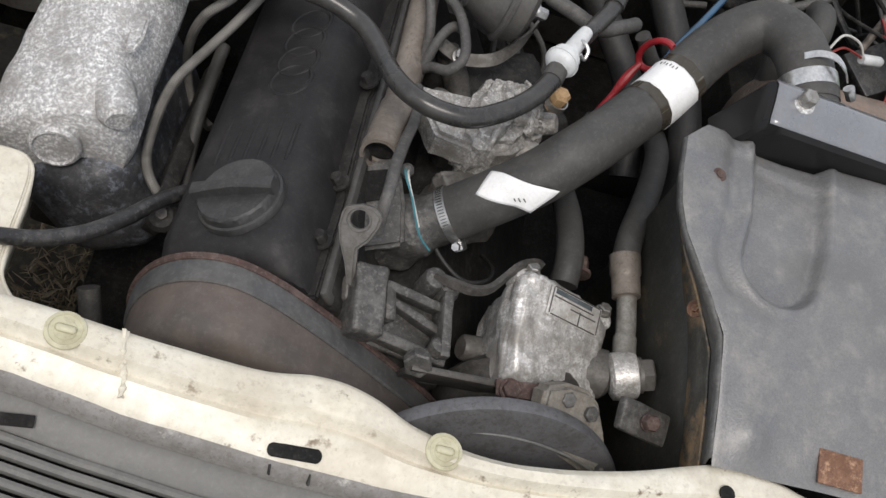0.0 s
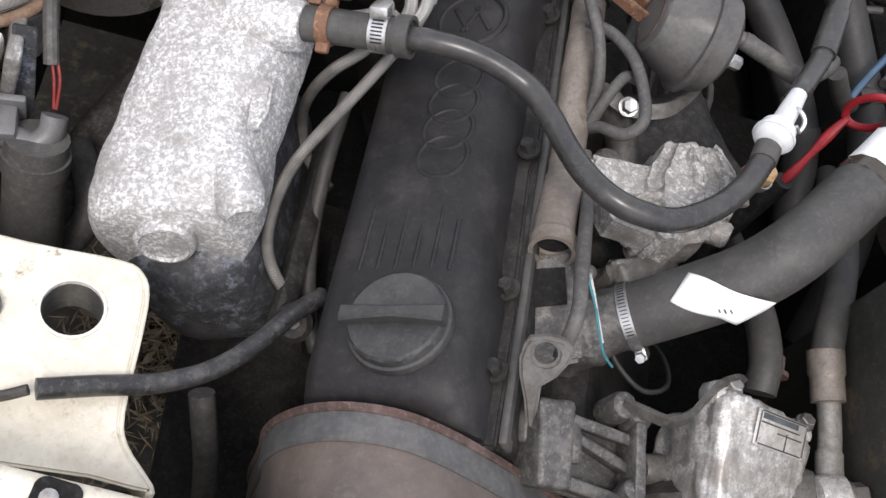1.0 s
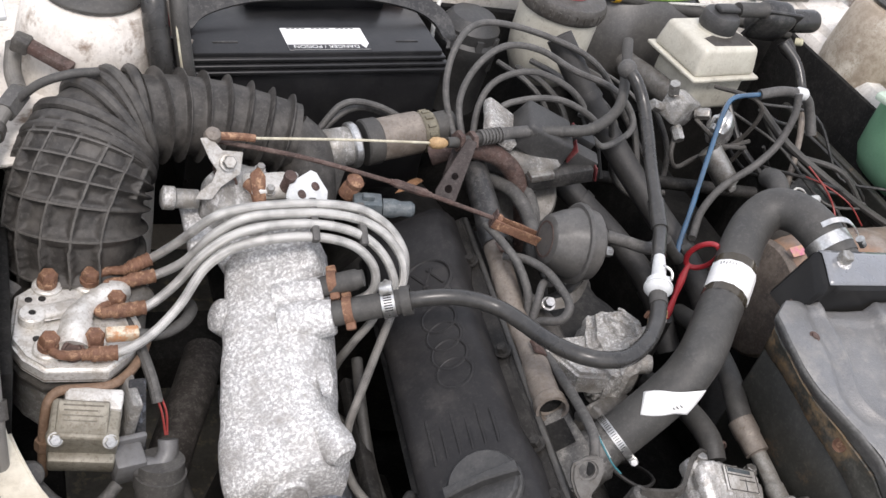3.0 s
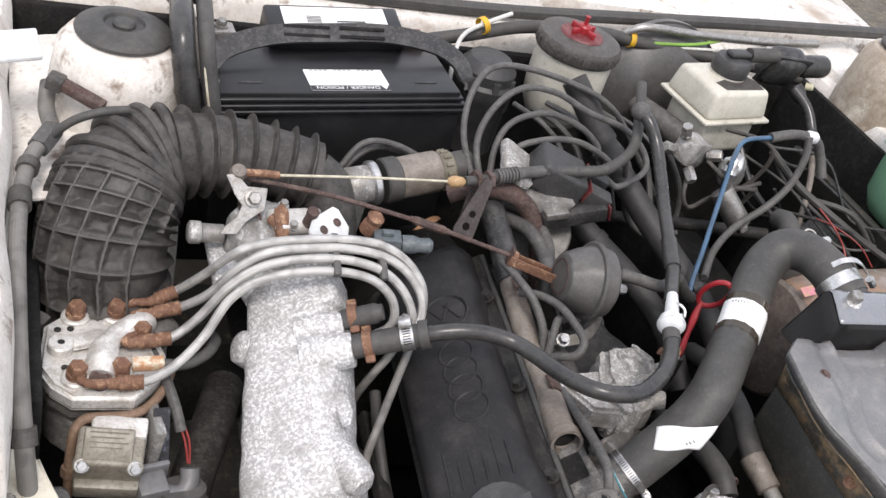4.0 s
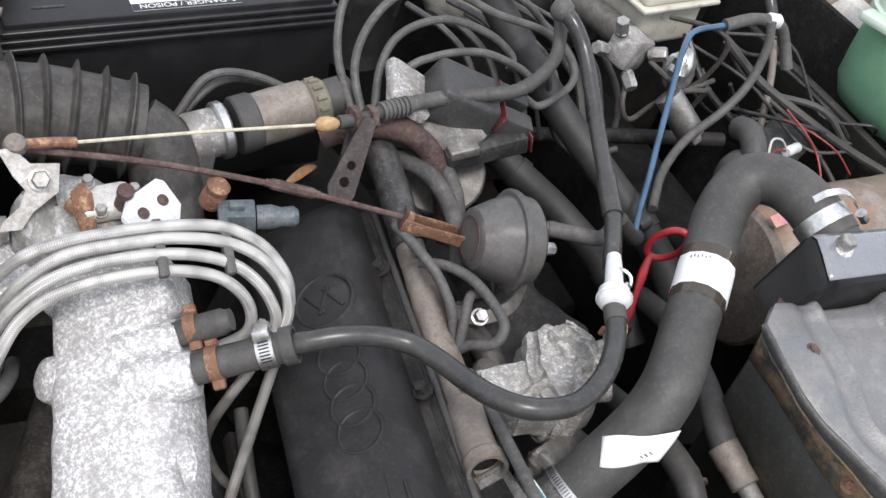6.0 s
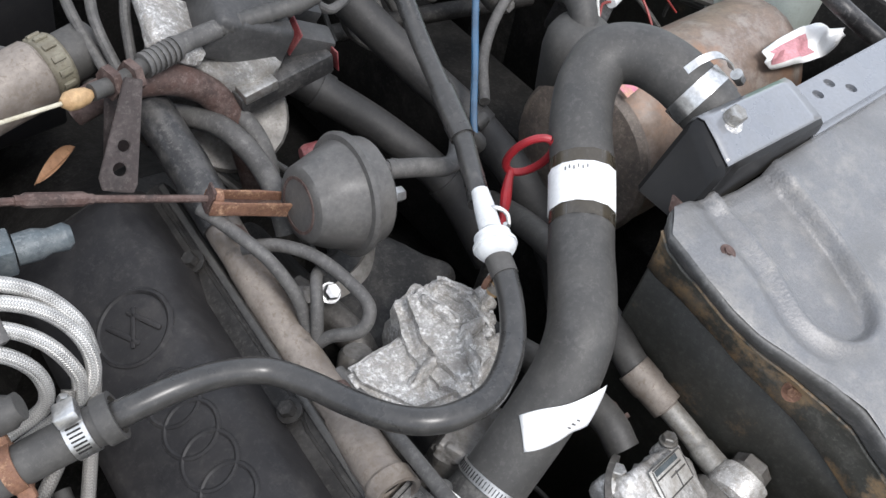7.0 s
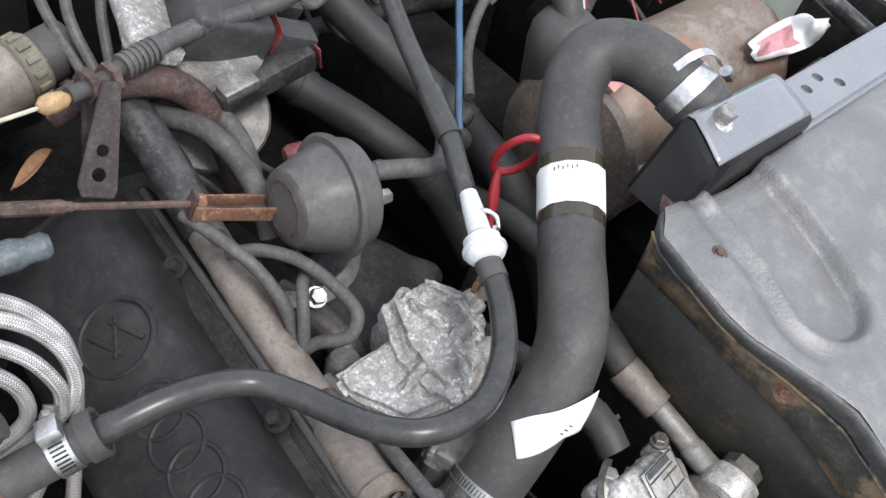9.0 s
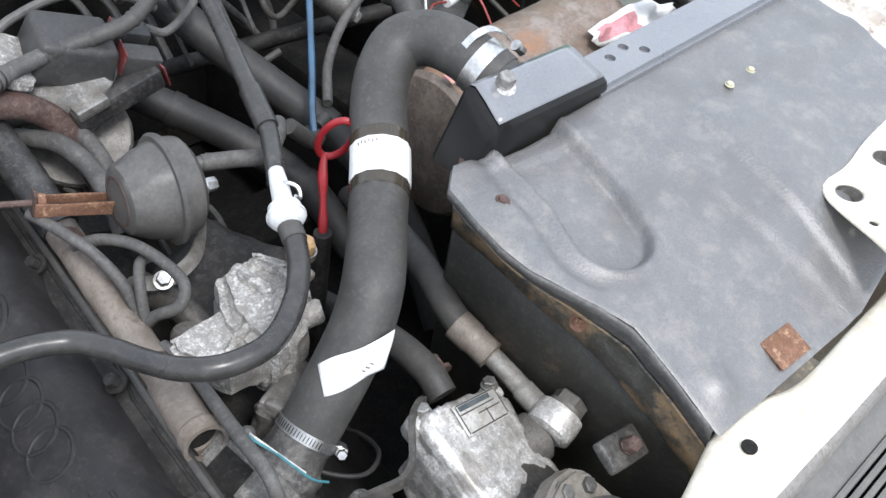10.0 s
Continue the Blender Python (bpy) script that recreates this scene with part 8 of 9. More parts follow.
LEADS = [
    [(0.118, 0.985, 0.752), (0.114, 1.03, 0.794), (0.132, 1.05, 0.833), (0.167, 1.06, 0.858), (0.215, 1.06, 0.856), (0.264, 1.05, 0.838), (0.321, 1.04, 0.823), (0.356, 1.03, 0.796), (0.352, 1.01, 0.779), (0.312, 0.995, 0.765), (0.286, 0.993, 0.778)],
    [(0.125, 0.985, 0.750), (0.146, 1.04, 0.785), (0.171, 1.06, 0.811), (0.214, 1.06, 0.826), (0.260, 1.05, 0.816), (0.290, 1.04, 0.795), (0.285, 1.03, 0.785)],
    [(0.130, 0.98, 0.748), (0.160, 1.02, 0.790), (0.198, 1.03, 0.804), (0.246, 1.03, 0.807), (0.290, 1.025, 0.792), (0.315, 1.02, 0.775)],
    [(0.112, 0.99, 0.75), (0.108, 1.06, 0.79), (0.125, 1.10, 0.835), (0.17, 1.13, 0.85), (0.25, 1.12, 0.845), (0.33, 1.10, 0.82), (0.41, 1.10, 0.74), (0.46, 1.09, 0.685), (0.497, 1.08, 0.640), (0.508, 1.09, 0.66), (0.495, 1.10, 0.705), (0.46, 1.12, 0.755)],
    [(-0.041, 1.06, 0.722), (-0.010, 1.075, 0.755), (0.034, 1.08, 0.752), (0.082, 1.06, 0.738), (0.11, 1.02, 0.735)],
    [(-0.050, 1.055, 0.71), (0.0, 1.082, 0.742), (0.045, 1.085, 0.740), (0.09, 1.06, 0.725)],
    [(0.33, 1.03, 0.79), (0.37, 1.05, 0.72), (0.40, 1.06, 0.67), (0.44, 1.05, 0.645), (0.48, 1.04, 0.66)],
]
for pts in LEADS:
    hose("ignition_lead", pts, 0.0041, RUBBER_DUSTY, "dusty grey-black ignition lead in a loop", 10, 8, category="cable", group="ignition leads")
bt = thing("lead_bundle", (0.21, 0.93, 0.66), "tangle of thin black wires behind the vacuum canister", "wires")
rng = random.Random(4)
for k in range(5):
    a = Vector((0.175 + 0.012 * k, 0.955 - 0.004 * k, 0.672 + 0.004 * rng.random()))
    pts = [a, a + Vector((0.015, -0.03 + 0.02 * rng.random(), -0.01)), a + Vector((0.035 + 0.02 * rng.random(), -0.06, -0.02 - 0.02 * rng.random())), a + Vector((0.05, -0.10, -0.06))]
    part("wire", tube(pts, 0.0032, 8, 5), RUBBER, bt)
rb = thing("red_boot", (0.215, 0.895, 0.74), "small red rubber boot behind the canister", "rubber boot")
part("boot", lathe([(0.006, -0.010), (0.008, -0.006), (0.008, 0.005), (0.006, 0.010)], (0.222, 0.893, 0.724), (0.9, -0.2, 0.1), 16), RED_DARK, rb)

# ---- fluid reservoirs and brake parts by the bulkhead ----
sr = thing("steering_reservoir", (0.345, 1.25, 0.70), "round translucent fluid reservoir with a black lid and red cap", "reservoir")
part("bowl", lathe([(0.028, 0.70), (0.042, 0.708), (0.053, 0.73), (0.057, 0.76), (0.0575, 0.818)], (0.342, 1.25, 0.010), (0, 0, 1), 40), TANK_WHITE, sr, "stained translucent bowl")
part("lid", lathe([(0.060, 0.814), (0.062, 0.817), (0.062, 0.832), (0.059, 0.837), (0.045, 0.839), (0.02, 0.840)], (0.342, 1.25, 0.010), (0, 0, 1), 44), LID_DIRTY, sr, "dirty black screw lid")
part("cap_disc", lathe([(0.031, 0.838), (0.032, 0.840), (0.030, 0.8425), (0.012, 0.844)], (0.342, 1.25, 0.010), (0, 0, 1), 32), RED_DARK, sr, "faded red cap")
part("cap_knob", lathe([(0.010, 0.842), (0.0105, 0.853), (0.008, 0.856)], (0.342, 1.25, 0.010), (0, 0, 1), 20), RED, sr)
for a in (20, 110):
    part("cap_wing", box((0.046, 0.006, 0.009), pose(0.342, 1.25, 0.857, 0, 0, a), 0.002, 2), RED, sr)
part("cap_stud", lathe([(0.003, 0.854), (0.003, 0.866), (0.0042, 0.868)], (0.342, 1.25, 0.010), (0, 0, 1), 10), RED, sr)
for k in range(30):
    a = 2 * math.pi * k / 30
    part("lid_rib", box((0.0022, 0.0030, 0.012), pose(0.342 + 0.0622 * math.cos(a), 1.25 + 0.0622 * math.sin(a), 0.8345, 0, 0, math.degrees(a)), 0.0006, 1), LID_DIRTY, sr)
bc = thing("black_canister", (0.215, 1.25, 0.70), "black ribbed plastic canister beside the battery", "canister")
part("canister", lathe([(0.040, 0.66), (0.042, 0.74), (0.045, 0.745), (0.045, 0.765), (0.040, 0.77), (0.041, 0.785), (0.030, 0.80), (0.012, 0.804)], (0.215, 1.25, 0), (0, 0, 1), 36), CAP_BLACK, bc)
for k in range(8):
    a = k * math.pi / 4
    part("rib", box((0.005, 0.010, 0.05), pose(0.215 + 0.042 * math.cos(a), 1.25 + 0.042 * math.sin(a), 0.755, 0, 0, math.degrees(a)), 0.001), CAP_BLACK, bc)

mr = thing("brake_reservoir", (0.55, 1.19, 0.74), "square off-white brake fluid reservoir with a black cap", "reservoir")
MR = pose(0.574, 1.196, 0.790, 0, -2, 8)
part("upper_tank", box((0.118, 0.106, 0.044), MR @ pose(0, 0, 0.024), 0.008, 4, taper=0.88), TANK_WHITE, mr)
part("seam", box((0.128, 0.116, 0.006), MR, 0.0022, 3), TANK_WHITE, mr)
part("lower_tank", box((0.104, 0.090, 0.060), MR @ pose(0.003, 0.0, -0.032), 0.012, 4), TANK_WHITE, mr)
part("dirt_film", slab([(-0.026, -0.042), (0.046, -0.044), (0.050, -0.022), (0.040, 0.0), (-0.030, -0.020)], 0.0006, MR @ pose(-0.004, 0.004, 0.0461), 0.0002), LID_DIRTY, mr, "spilt dirt round the filler neck")
CAPM = MR @ Vector((0.006, 0.008, -0.006))
part("neck", lathe([(0.027, 0.046), (0.027, 0.056)], CAPM, (0, 0, 1), 30), TANK_WHITE, mr)
cap_b = part("cap", lathe([(0.0275, 0.055), (0.0285, 0.058), (0.0280, 0.074), (0.025, 0.079), (0.010, 0.081)], CAPM, (0, 0, 1), 36, wobble=lambda a, h: 0.0009 * math.sin(18 * a)), CAP_BLACK, mr, "black ribbed cap")
part("cap_bridge", box((0.040, 0.018, 0.008), Matrix.Translation(CAPM + Vector((0.006, 0.002, 0.085))) @ pose(0, 0, 0, 0, 0, 8), 0.003, 3), CAP_BLACK, cap_b)
part("outlet", lathe([(0.011, 0), (0.011, 0.05), (0.013, 0.053)], CAPM + Vector((0.028, 0.006, 0.083)), (1, 0.1, 0.03), 18), RUBBER, mr)
bo = thing("brake_booster", (0.565, 1.35, 0.70), "large dull grey round brake booster on the bulkhead", "brake booster")
part("shell", lathe([(0.112, 0.0), (0.118, 0.008), (0.118, 0.018), (0.108, 0.028), (0.080, 0.052), (0.040, 0.066), (0.02, 0.067)], (0.565, 1.358, 0.722), (0, -1, 0.10), 48), BOOSTER, bo)
part("rim", band((0.565, 1.344, 0.7235), (0, -1, 0.10), 0.115, 0.010, 0.006, 48), BOOSTER, bo)
mc = thing("master_cylinder", (0.50, 1.13, 0.74), "grimy alloy brake master cylinder with brake pipes", "master cylinder")
part("cylinder", roughen(tube([(0.50, 1.27, 0.733), (0.51, 1.20, 0.742), (0.52, 1.12, 0.748)], 0.019, 20, 5), 0.001, 60), CAST_GREY, mc)
part("valve_block", roughen(box((0.050, 0.035, 0.040), pose(0.447, 1.055, 0.792, 10, 20, 30), 0.005, 2), 0.0015, 60, 2), ALU_DARK, mc)
for p, d in (((0.425, 1.05, 0.815), (-0.4, -0.2, 0.9)), ((0.470, 1.045, 0.79), (0.6, -0.6, 0.4)), ((0.445, 1.04, 0.77), (0.0, -0.8, -0.4)), ((0.418, 1.055, 0.79), (-0.8, -0.2, 0.3))):
    part("union", hexbolt(p, d, 0.014, 0.020, washer=1.1), STEEL, mc)
part("valve_can", lathe([(0.010, 0), (0.0165, 0.002), (0.0170, 0.055), (0.015, 0.060), (0.008, 0.061)], (0.512, 1.035, 0.742), (0.55, -0.55, -0.62), 28), STEEL, mc, "plain steel valve cylinder")
part("can_nut", hexbolt((0.546, 1.001, 0.704), (0.55, -0.55, -0.62), 0.014, 0.008), STEEL, mc)
part("crinkled_foil", roughen(lathe([(0.008, -0.024), (0.016, -0.014), (0.018, 0.0), (0.015, 0.014), (0.006, 0.024)], (0.523, 1.045, 0.768), (0.15, 0.1, 1), 18), 0.004, 120, 1), BRIGHT, mc, "crinkled bright foil wrap")
for pts in ([(0.47, 1.04, 0.785), (0.49, 1.02, 0.772), (0.51, 1.03, 0.752), (0.56, 1.03, 0.748), (0.575, 1.04, 0.74), (0.57, 1.05, 0.70)],
            [(0.445, 1.035, 0.765), (0.44, 1.02, 0.74), (0.46, 1.02, 0.72), (0.52, 1.05, 0.72), (0.60, 1.06, 0.74)],
            [(0.55, 1.12, 0.79), (0.57, 1.06, 0.81), (0.585, 1.05, 0.79), (0.58, 1.06, 0.74), (0.56, 1.08, 0.70)]):
    part("brake_pipe", tube(pts, 0.0032, 8, 6), IRON, mc)

av = thing("vacuum_switch", (0.66, 1.23, 0.83), "black round vacuum switch with a ribbed hose boot", "switch")
part("casing", box((0.066, 0.046, 0.066), pose(0.702, 1.24, 0.842, 28, 0, -4), 0.019, 4), BLACK, av)
part("rim", box((0.070, 0.006, 0.070), pose(0.702, 1.232, 0.838, 28, 0, -4), 0.0028, 2), BLACK, av)
part("boot", lathe([(0.016, 0), (0.018, 0.008), (0.018, 0.040), (0.0155, 0.046)], (0.738, 1.238, 0.846), (1, -0.05, 0.12), 24), RUBBER_GLOSS, av)
part("fitting", lathe([(0.012, 0), (0.012, 0.014), (0.008, 0.026)], (0.724, 1.215, 0.822), (0.4, -0.6, -0.5), 16), BLACK, av)
part("pale_tip", lathe([(0.006, 0), (0.006, 0.010), (0.004, 0.012)], (0.742, 1.212, 0.826), (0.5, -0.5, 0.2), 12), CREAM_PLASTIC, av)
hose("switch_hose", [(0.712, 1.20, 0.825), (0.725, 1.17, 0.81), (0.728, 1.14, 0.785), (0.715, 1.11, 0.77)], 0.008, RUBBER_GLOSS, "short shiny black hose bend under the switch")
hose("cowl_pipe", [(0.470, 1.345, 0.805), (0.482, 1.335, 0.828), (0.51, 1.33, 0.838), (0.60, 1.33, 0.836), (0.72, 1.33, 0.838), (0.84, 1.33, 0.846)], 0.0065, STEEL, "bright metal pipe along the cowl", category="pipe")
hose("loom_wire", [(0.48, 1.34, 0.806), (0.54, 1.325, 0.816), (0.60, 1.325, 0.822), (0.66, 1.33, 0.835), (0.70, 1.335, 0.84)], 0.0028, WIRE_GREEN, "green-yellow wire along the cowl", 8, 6, category="wire", group="loom wires")
hose("loom_wire", [(0.48, 1.335, 0.802), (0.56, 1.325, 0.812), (0.66, 1.325, 0.818), (0.74, 1.33, 0.83)], 0.0024, WIRE_WHITE, "white wire along the cowl", 8, 6, category="wire", group="loom wires")
hose("wiring_loom", [(0.10, 1.32, 0.77), (0.20, 1.32, 0.795), (0.30, 1.335, 0.812), (0.42, 1.34, 0.815), (0.55, 1.33, 0.806), (0.70, 1.32, 0.80), (0.82, 1.31, 0.79)], 0.010, RUBBER, "thick black taped wiring loom", category="wiring loom")
hose("loom_wire", [(0.16, 1.24, 0.75), (0.168, 1.27, 0.79), (0.19, 1.30, 0.808), (0.235, 1.32, 0.822), (0.27, 1.335, 0.83)], 0.0032, WIRE_WHITE, "white wire rising behind the battery", 8, 6, category="wire", group="loom wires")
for p, d in (((0.222, 1.318, 0.814), (0.9, 0.3, 0.3)), ((0.485, 1.336, 0.812), (1, 0, 0))):
    t = thing("cable_tie", p, "yellow plastic band round the wiring", "cable tie", "yellow bands")
    part("band", band(p, d, 0.0112, 0.009, 0.0015, 20), YELLOW, t)

# ---- hoses and pipes behind the engine ----
hh = hose("heater_hose", [(0.285, 1.14, 0.835), (0.330, 1.09, 0.775), (0.372, 1.03, 0.725), (0.405, 0.965, 0.690), (0.430, 0.905, 0.664), (0.447, 0.845, 0.632), (0.452, 0.785, 0.585), (0.44, 0.72, 0.52)], 0.0175, RUBBER_DARK, "thick black heater hose running down behind the engine", 18)
for q, d in (((0.330, 1.09, 0.775), (0.6, -0.75, -0.6)), ((0.430, 0.905, 0.664), (0.3, -0.85, -0.4))):
    part("bend_cuff", band(q, d, 0.0170, 0.012, 0.0022, 24), RUBBER_DARK, hh)
hh = hose("heater_hose", [(0.262, 1.04, 0.705), (0.315, 0.995, 0.675), (0.360, 0.94, 0.648), (0.392, 0.885, 0.618), (0.405, 0.82, 0.57)], 0.0165, RUBBER_DARK, "thick black heater hose low behind the engine", 18)
for q, d in (((0.315, 0.995, 0.675), (0.65, -0.65, -0.38)), ((0.392, 0.885, 0.618), (0.35, -0.75, -0.5))):
    part("bend_cuff", band(q, d, 0.0160, 0.012, 0.0022, 24), RUBBER_DARK, hh)
hose("cross_pipe", [(0.22, 1.10, 0.655), (0.36, 1.09, 0.650), (0.50, 1.07, 0.655), (0.64, 1.04, 0.662)], 0.0095, GRIME, "dark horizontal pipe across the bay", category="pipe")
hose("vacuum_pipe", [(0.432, 0.905, 0.690), (0.47, 0.95, 0.70), (0.52, 0.985, 0.715), (0.57, 1.0, 0.74), (0.60, 1.01, 0.77), (0.612, 1.02, 0.81), (0.61, 1.03, 0.84)], 0.0052, RUBBER_DUSTY, "thin dusty hose rising to the wing")
hose("blue_hose", [(0.386, 0.868, 0.688), (0.398, 0.888, 0.702), (0.424, 0.922, 0.722), (0.450, 0.958, 0.744), (0.478, 0.998, 0.775), (0.505, 1.034, 0.800), (0.530, 1.055, 0.812), (0.57, 1.055, 0.820)], 0.0036, BLUE_HOSE, "shiny blue-black vacuum hose")
tj = thing("hose_tee", (0.384, 0.866, 0.688), "small black hose tee", "pipe fitting")
part("tee_body", tube([(0.405, 0.900, 0.668), (0.392, 0.872, 0.686), (0.372, 0.858, 0.70), (0.345, 0.858, 0.728)], 0.0078, 12, 5), RUBBER, tj)
part("tee_knob", lathe([(0.007, 0), (0.008, 0.008), (0.006, 0.014)], (0.408, 0.890, 0.682), (0.8, 0.1, 0.3), 12), RUBBER, tj)
hose("grey_cable", [(0.57, 1.055, 0.820), (0.61, 1.055, 0.828), (0.645, 1.05, 0.824), (0.665, 1.045, 0.80), (0.672, 1.03, 0.775)], 0.0072, RUBBER_DUSTY, "grey sleeved cable with a pale end", category="cable")
wt = thing("taped_joint", (0.637, 1.05, 0.827), "white plastic joint on the cable", "joint")
part("joint", lathe([(0.006, -0.010), (0.009, -0.006), (0.009, 0.006), (0.006, 0.010)], (0.637, 1.052, 0.8275), (1, -0.1, -0.1), 14), WHITE_PLASTIC, wt)
for dx, dz, w in ((0, 0, 0.0055), (0.016, -0.014, 0.0042)):
    hose("wing_wire", [(0.60 + dx, 1.07, 0.79 + dz), (0.645 + dx, 1.035, 0.755 + dz), (0.70 + dx, 0.985, 0.73 - dz), (0.76 + dx, 0.95, 0.705 + dz), (0.82 + dx, 0.90, 0.69 + dz)], w, RUBBER, "black wire along the inner wing", 8, 6, category="wire", group="wires on the inner wing")
pw = thing("wire_pair", (0.638, 0.918, 0.764), "pale wire joint with thin red and white leads", "wire")
part("joint", lathe([(0.005, 0), (0.006, 0.004), (0.006, 0.030), (0.004, 0.034)], (0.608, 0.923, 0.739), (0.8, 0.3, -0.1), 12), WHITE_PLASTIC, pw)
part("red_lead", tube([(0.543, 0.888, 0.749), (0.568, 0.908, 0.754), (0.588, 0.918, 0.748), (0.610, 0.925, 0.739)], 0.0014, 6, 5), WIRE_RED, pw)
part("white_lead", tube([(0.543, 0.888, 0.754), (0.563, 0.913, 0.766), (0.593, 0.925, 0.756), (0.610, 0.926, 0.741)], 0.0014, 6, 5), WIRE_WHITE, pw)
part("red_lead", tube([(0.62, 0.96, 0.77), (0.63, 0.93, 0.76), (0.645, 0.91, 0.74), (0.64, 0.88, 0.72)], 0.0014, 6, 5), WIRE_RED, pw)
sw = thing("thermo_switch", (0.528, 0.891, 0.65), "dull grey round cap with a plug behind the radiator hose", "switch")
part("cap", lathe([(0.026, -0.07), (0.031, -0.035), (0.034, -0.014), (0.0335, 0.000), (0.029, 0.011), (0.021, 0.018), (0.012, 0.021)], (0.528, 0.891, 0.740), (-0.1, -0.05, 1), 28), RUBBER, sw)
part("neck", tube([(0.528, 0.892, 0.750), (0.532, 0.906, 0.766), (0.536, 0.924, 0.771), (0.540, 0.942, 0.763)], 0.0135, 18, 6), RUBBER, sw)

lb = thing("lamp_housing", (0.68, 0.83, 0.66), "rust-brown stained metal housing behind the radiator", "housing")
rows = []
for x in np.linspace(0.500, 0.790, 26):
    f = (x - 0.500) / 0.290
    r = 0.076 * (1 - abs(2 * f - 1) ** 14) ** 0.5 + 0.003
    rows.append([Vector((x, 0.832 + r * 0.95 * math.cos(a), 0.652 + 0.015 * f + (r + 0.010) * math.sin(a))) for a in np.linspace(0, 2 * math.pi, 28, endpoint=False)])
part("shell", roughen(loft(rows), 0.0015, 20), TANK_BROWN, lb)
part("end_cap", lathe([(0.078, -0.006), (0.0785, -0.001), (0.074, 0.004), (0.055, 0.008), (0.02, 0.010)], (0.505, 0.832, 0.653), (-1, 0, 0.05), 40), TANK_END, lb, "dull brown-grey rounded end cap")
part("front_lip", tube([(0.51, 0.765, 0.674), (0.60, 0.757, 0.689), (0.75, 0.757, 0.694), (0.92, 0.765, 0.694)], 0.007, 10, 6), TANK_BROWN, lb)
pl = thing("paper_tag", (0.76, 0.78, 0.757), "crumpled white paper tag with red print", "label")
TM = pose(0.748, 0.780, 0.744, 30, -2, -4)
rows = []
for k in range(20):
    f = k / 19
    x = -0.064 + 0.128 * f
    half = 0.003 + 0.0145 * math.sin(math.pi * min(1.0, 0.10 + 0.70 * f)) ** 0.8 * (1.0 if f < 0.75 else 1.0 - 2.6 * (f - 0.75))
    rows.append([TM @ Vector((x + 0.004 * math.sin(5 * g), half * g, 0.004 + 0.004 * math.sin(f * 9 + 2 * g) + 0.003 * math.sin(21 * f - 3 * g))) for g in (-1, -0.6, -0.2, 0.2, 0.6, 1)])
ob = part("sheet", loft(rows, closed=False), PAPER, pl)
ob.modifiers.new("thick", "SOLIDIFY").thickness = 0.0005
part("red_print", loft([[q + (TM.to_3x3() @ Vector((0, 0, 0.0008))) for q in row[1:5]] for row in rows[1:12]], closed=False), RED_PRINT, pl, "faded pink-red printed panel")
pk = thing("pink_sticker", (0.506, 0.822, 0.752), "small pink and yellow sticker on the housing", "label")
part("sheet", box((0.028, 0.013, 0.0008), pose(0.520, 0.821, 0.7410, 22, -4, 10), 0.0), PINK, pk, smooth=False)

wt2 = thing("washer_tank", (0.86, 0.92, 0.55), "pale grey-green plastic washer tank beside the brown housing", "washer tank")
part("tank_body", box((0.18, 0.11, 0.26), pose(0.886, 0.866, 0.660, 0, 0, -6), 0.020, 4), WASHER_GREY, wt2)
part("seam", box((0.186, 0.116, 0.005), pose(0.886, 0.866, 0.715, 0, 0, -6), 0.002, 2), WASHER_GREY, wt2)
part("filler_cap", lathe([(0.016, 0), (0.0165, 0.008), (0.014, 0.011)], (0.925, 0.870, 0.789), (0, 0, 1), 24), BLACK, wt2)
hose("washer_hose", [(0.76, 0.794, 0.8), (0.76, 0.767, 0.795), (0.774, 0.746, 0.785), (0.787, 0.72, 0.775)], 0.0095, BLACK, "black hose over the brown housing", 14, 6)
et = thing("expansion_tank", (0.85, 1.02, 0.70), "green-tinted coolant expansion tank with a pale top", "coolant tank")
rows = []
for z, k in ((0.685, 0.55), (0.692, 0.75), (0.705, 0.90), (0.73, 0.985), (0.77, 1.0), (0.825, 1.0)):
    rows.append([Vector((0.944 + 0.130 * k * math.copysign(abs(math.cos(a)) ** 0.7, math.cos(a)), 1.012 + 0.105 * k * math.copysign(abs(math.sin(a)) ** 0.7, math.sin(a)), z)) for a in np.linspace(0, 2 * math.pi, 36, endpoint=False)])
part("lower_half", loft(rows), GREEN, et)
rows = []
for z, k in ((0.826, 1.03), (0.834, 1.03), (0.836, 0.99), (0.875, 0.95), (0.89, 0.86), (0.895, 0.6)):
    rows.append([Vector((0.944 + 0.130 * k * math.copysign(abs(math.cos(a)) ** 0.7, math.cos(a)), 1.012 + 0.105 * k * math.copysign(abs(math.sin(a)) ** 0.7, math.sin(a)), z)) for a in np.linspace(0, 2 * math.pi, 36, endpoint=False)])
part("upper_half", loft(rows), GREEN_PALE, et, "pale upper half")
part("mount_tab", box((0.03, 0.05, 0.012), pose(0.804, 1.042, 0.83, 0, 0, 20), 0.004), GREEN_PALE, et)
bm = bmesh.new()
for k in range(4):
    for j in range(3):
        box((0.011, 0.0008, 0.006), pose(0.864 + 0.014 * k, 0.912 - 0.0015 * k, 0.800 - 0.010 * j, -3, 0, -12 + 2 * k), 0, bm=bm)
part("moulded_print", bm, GREEN_PALE, et, "pale moulded marks on the tank", smooth=False)

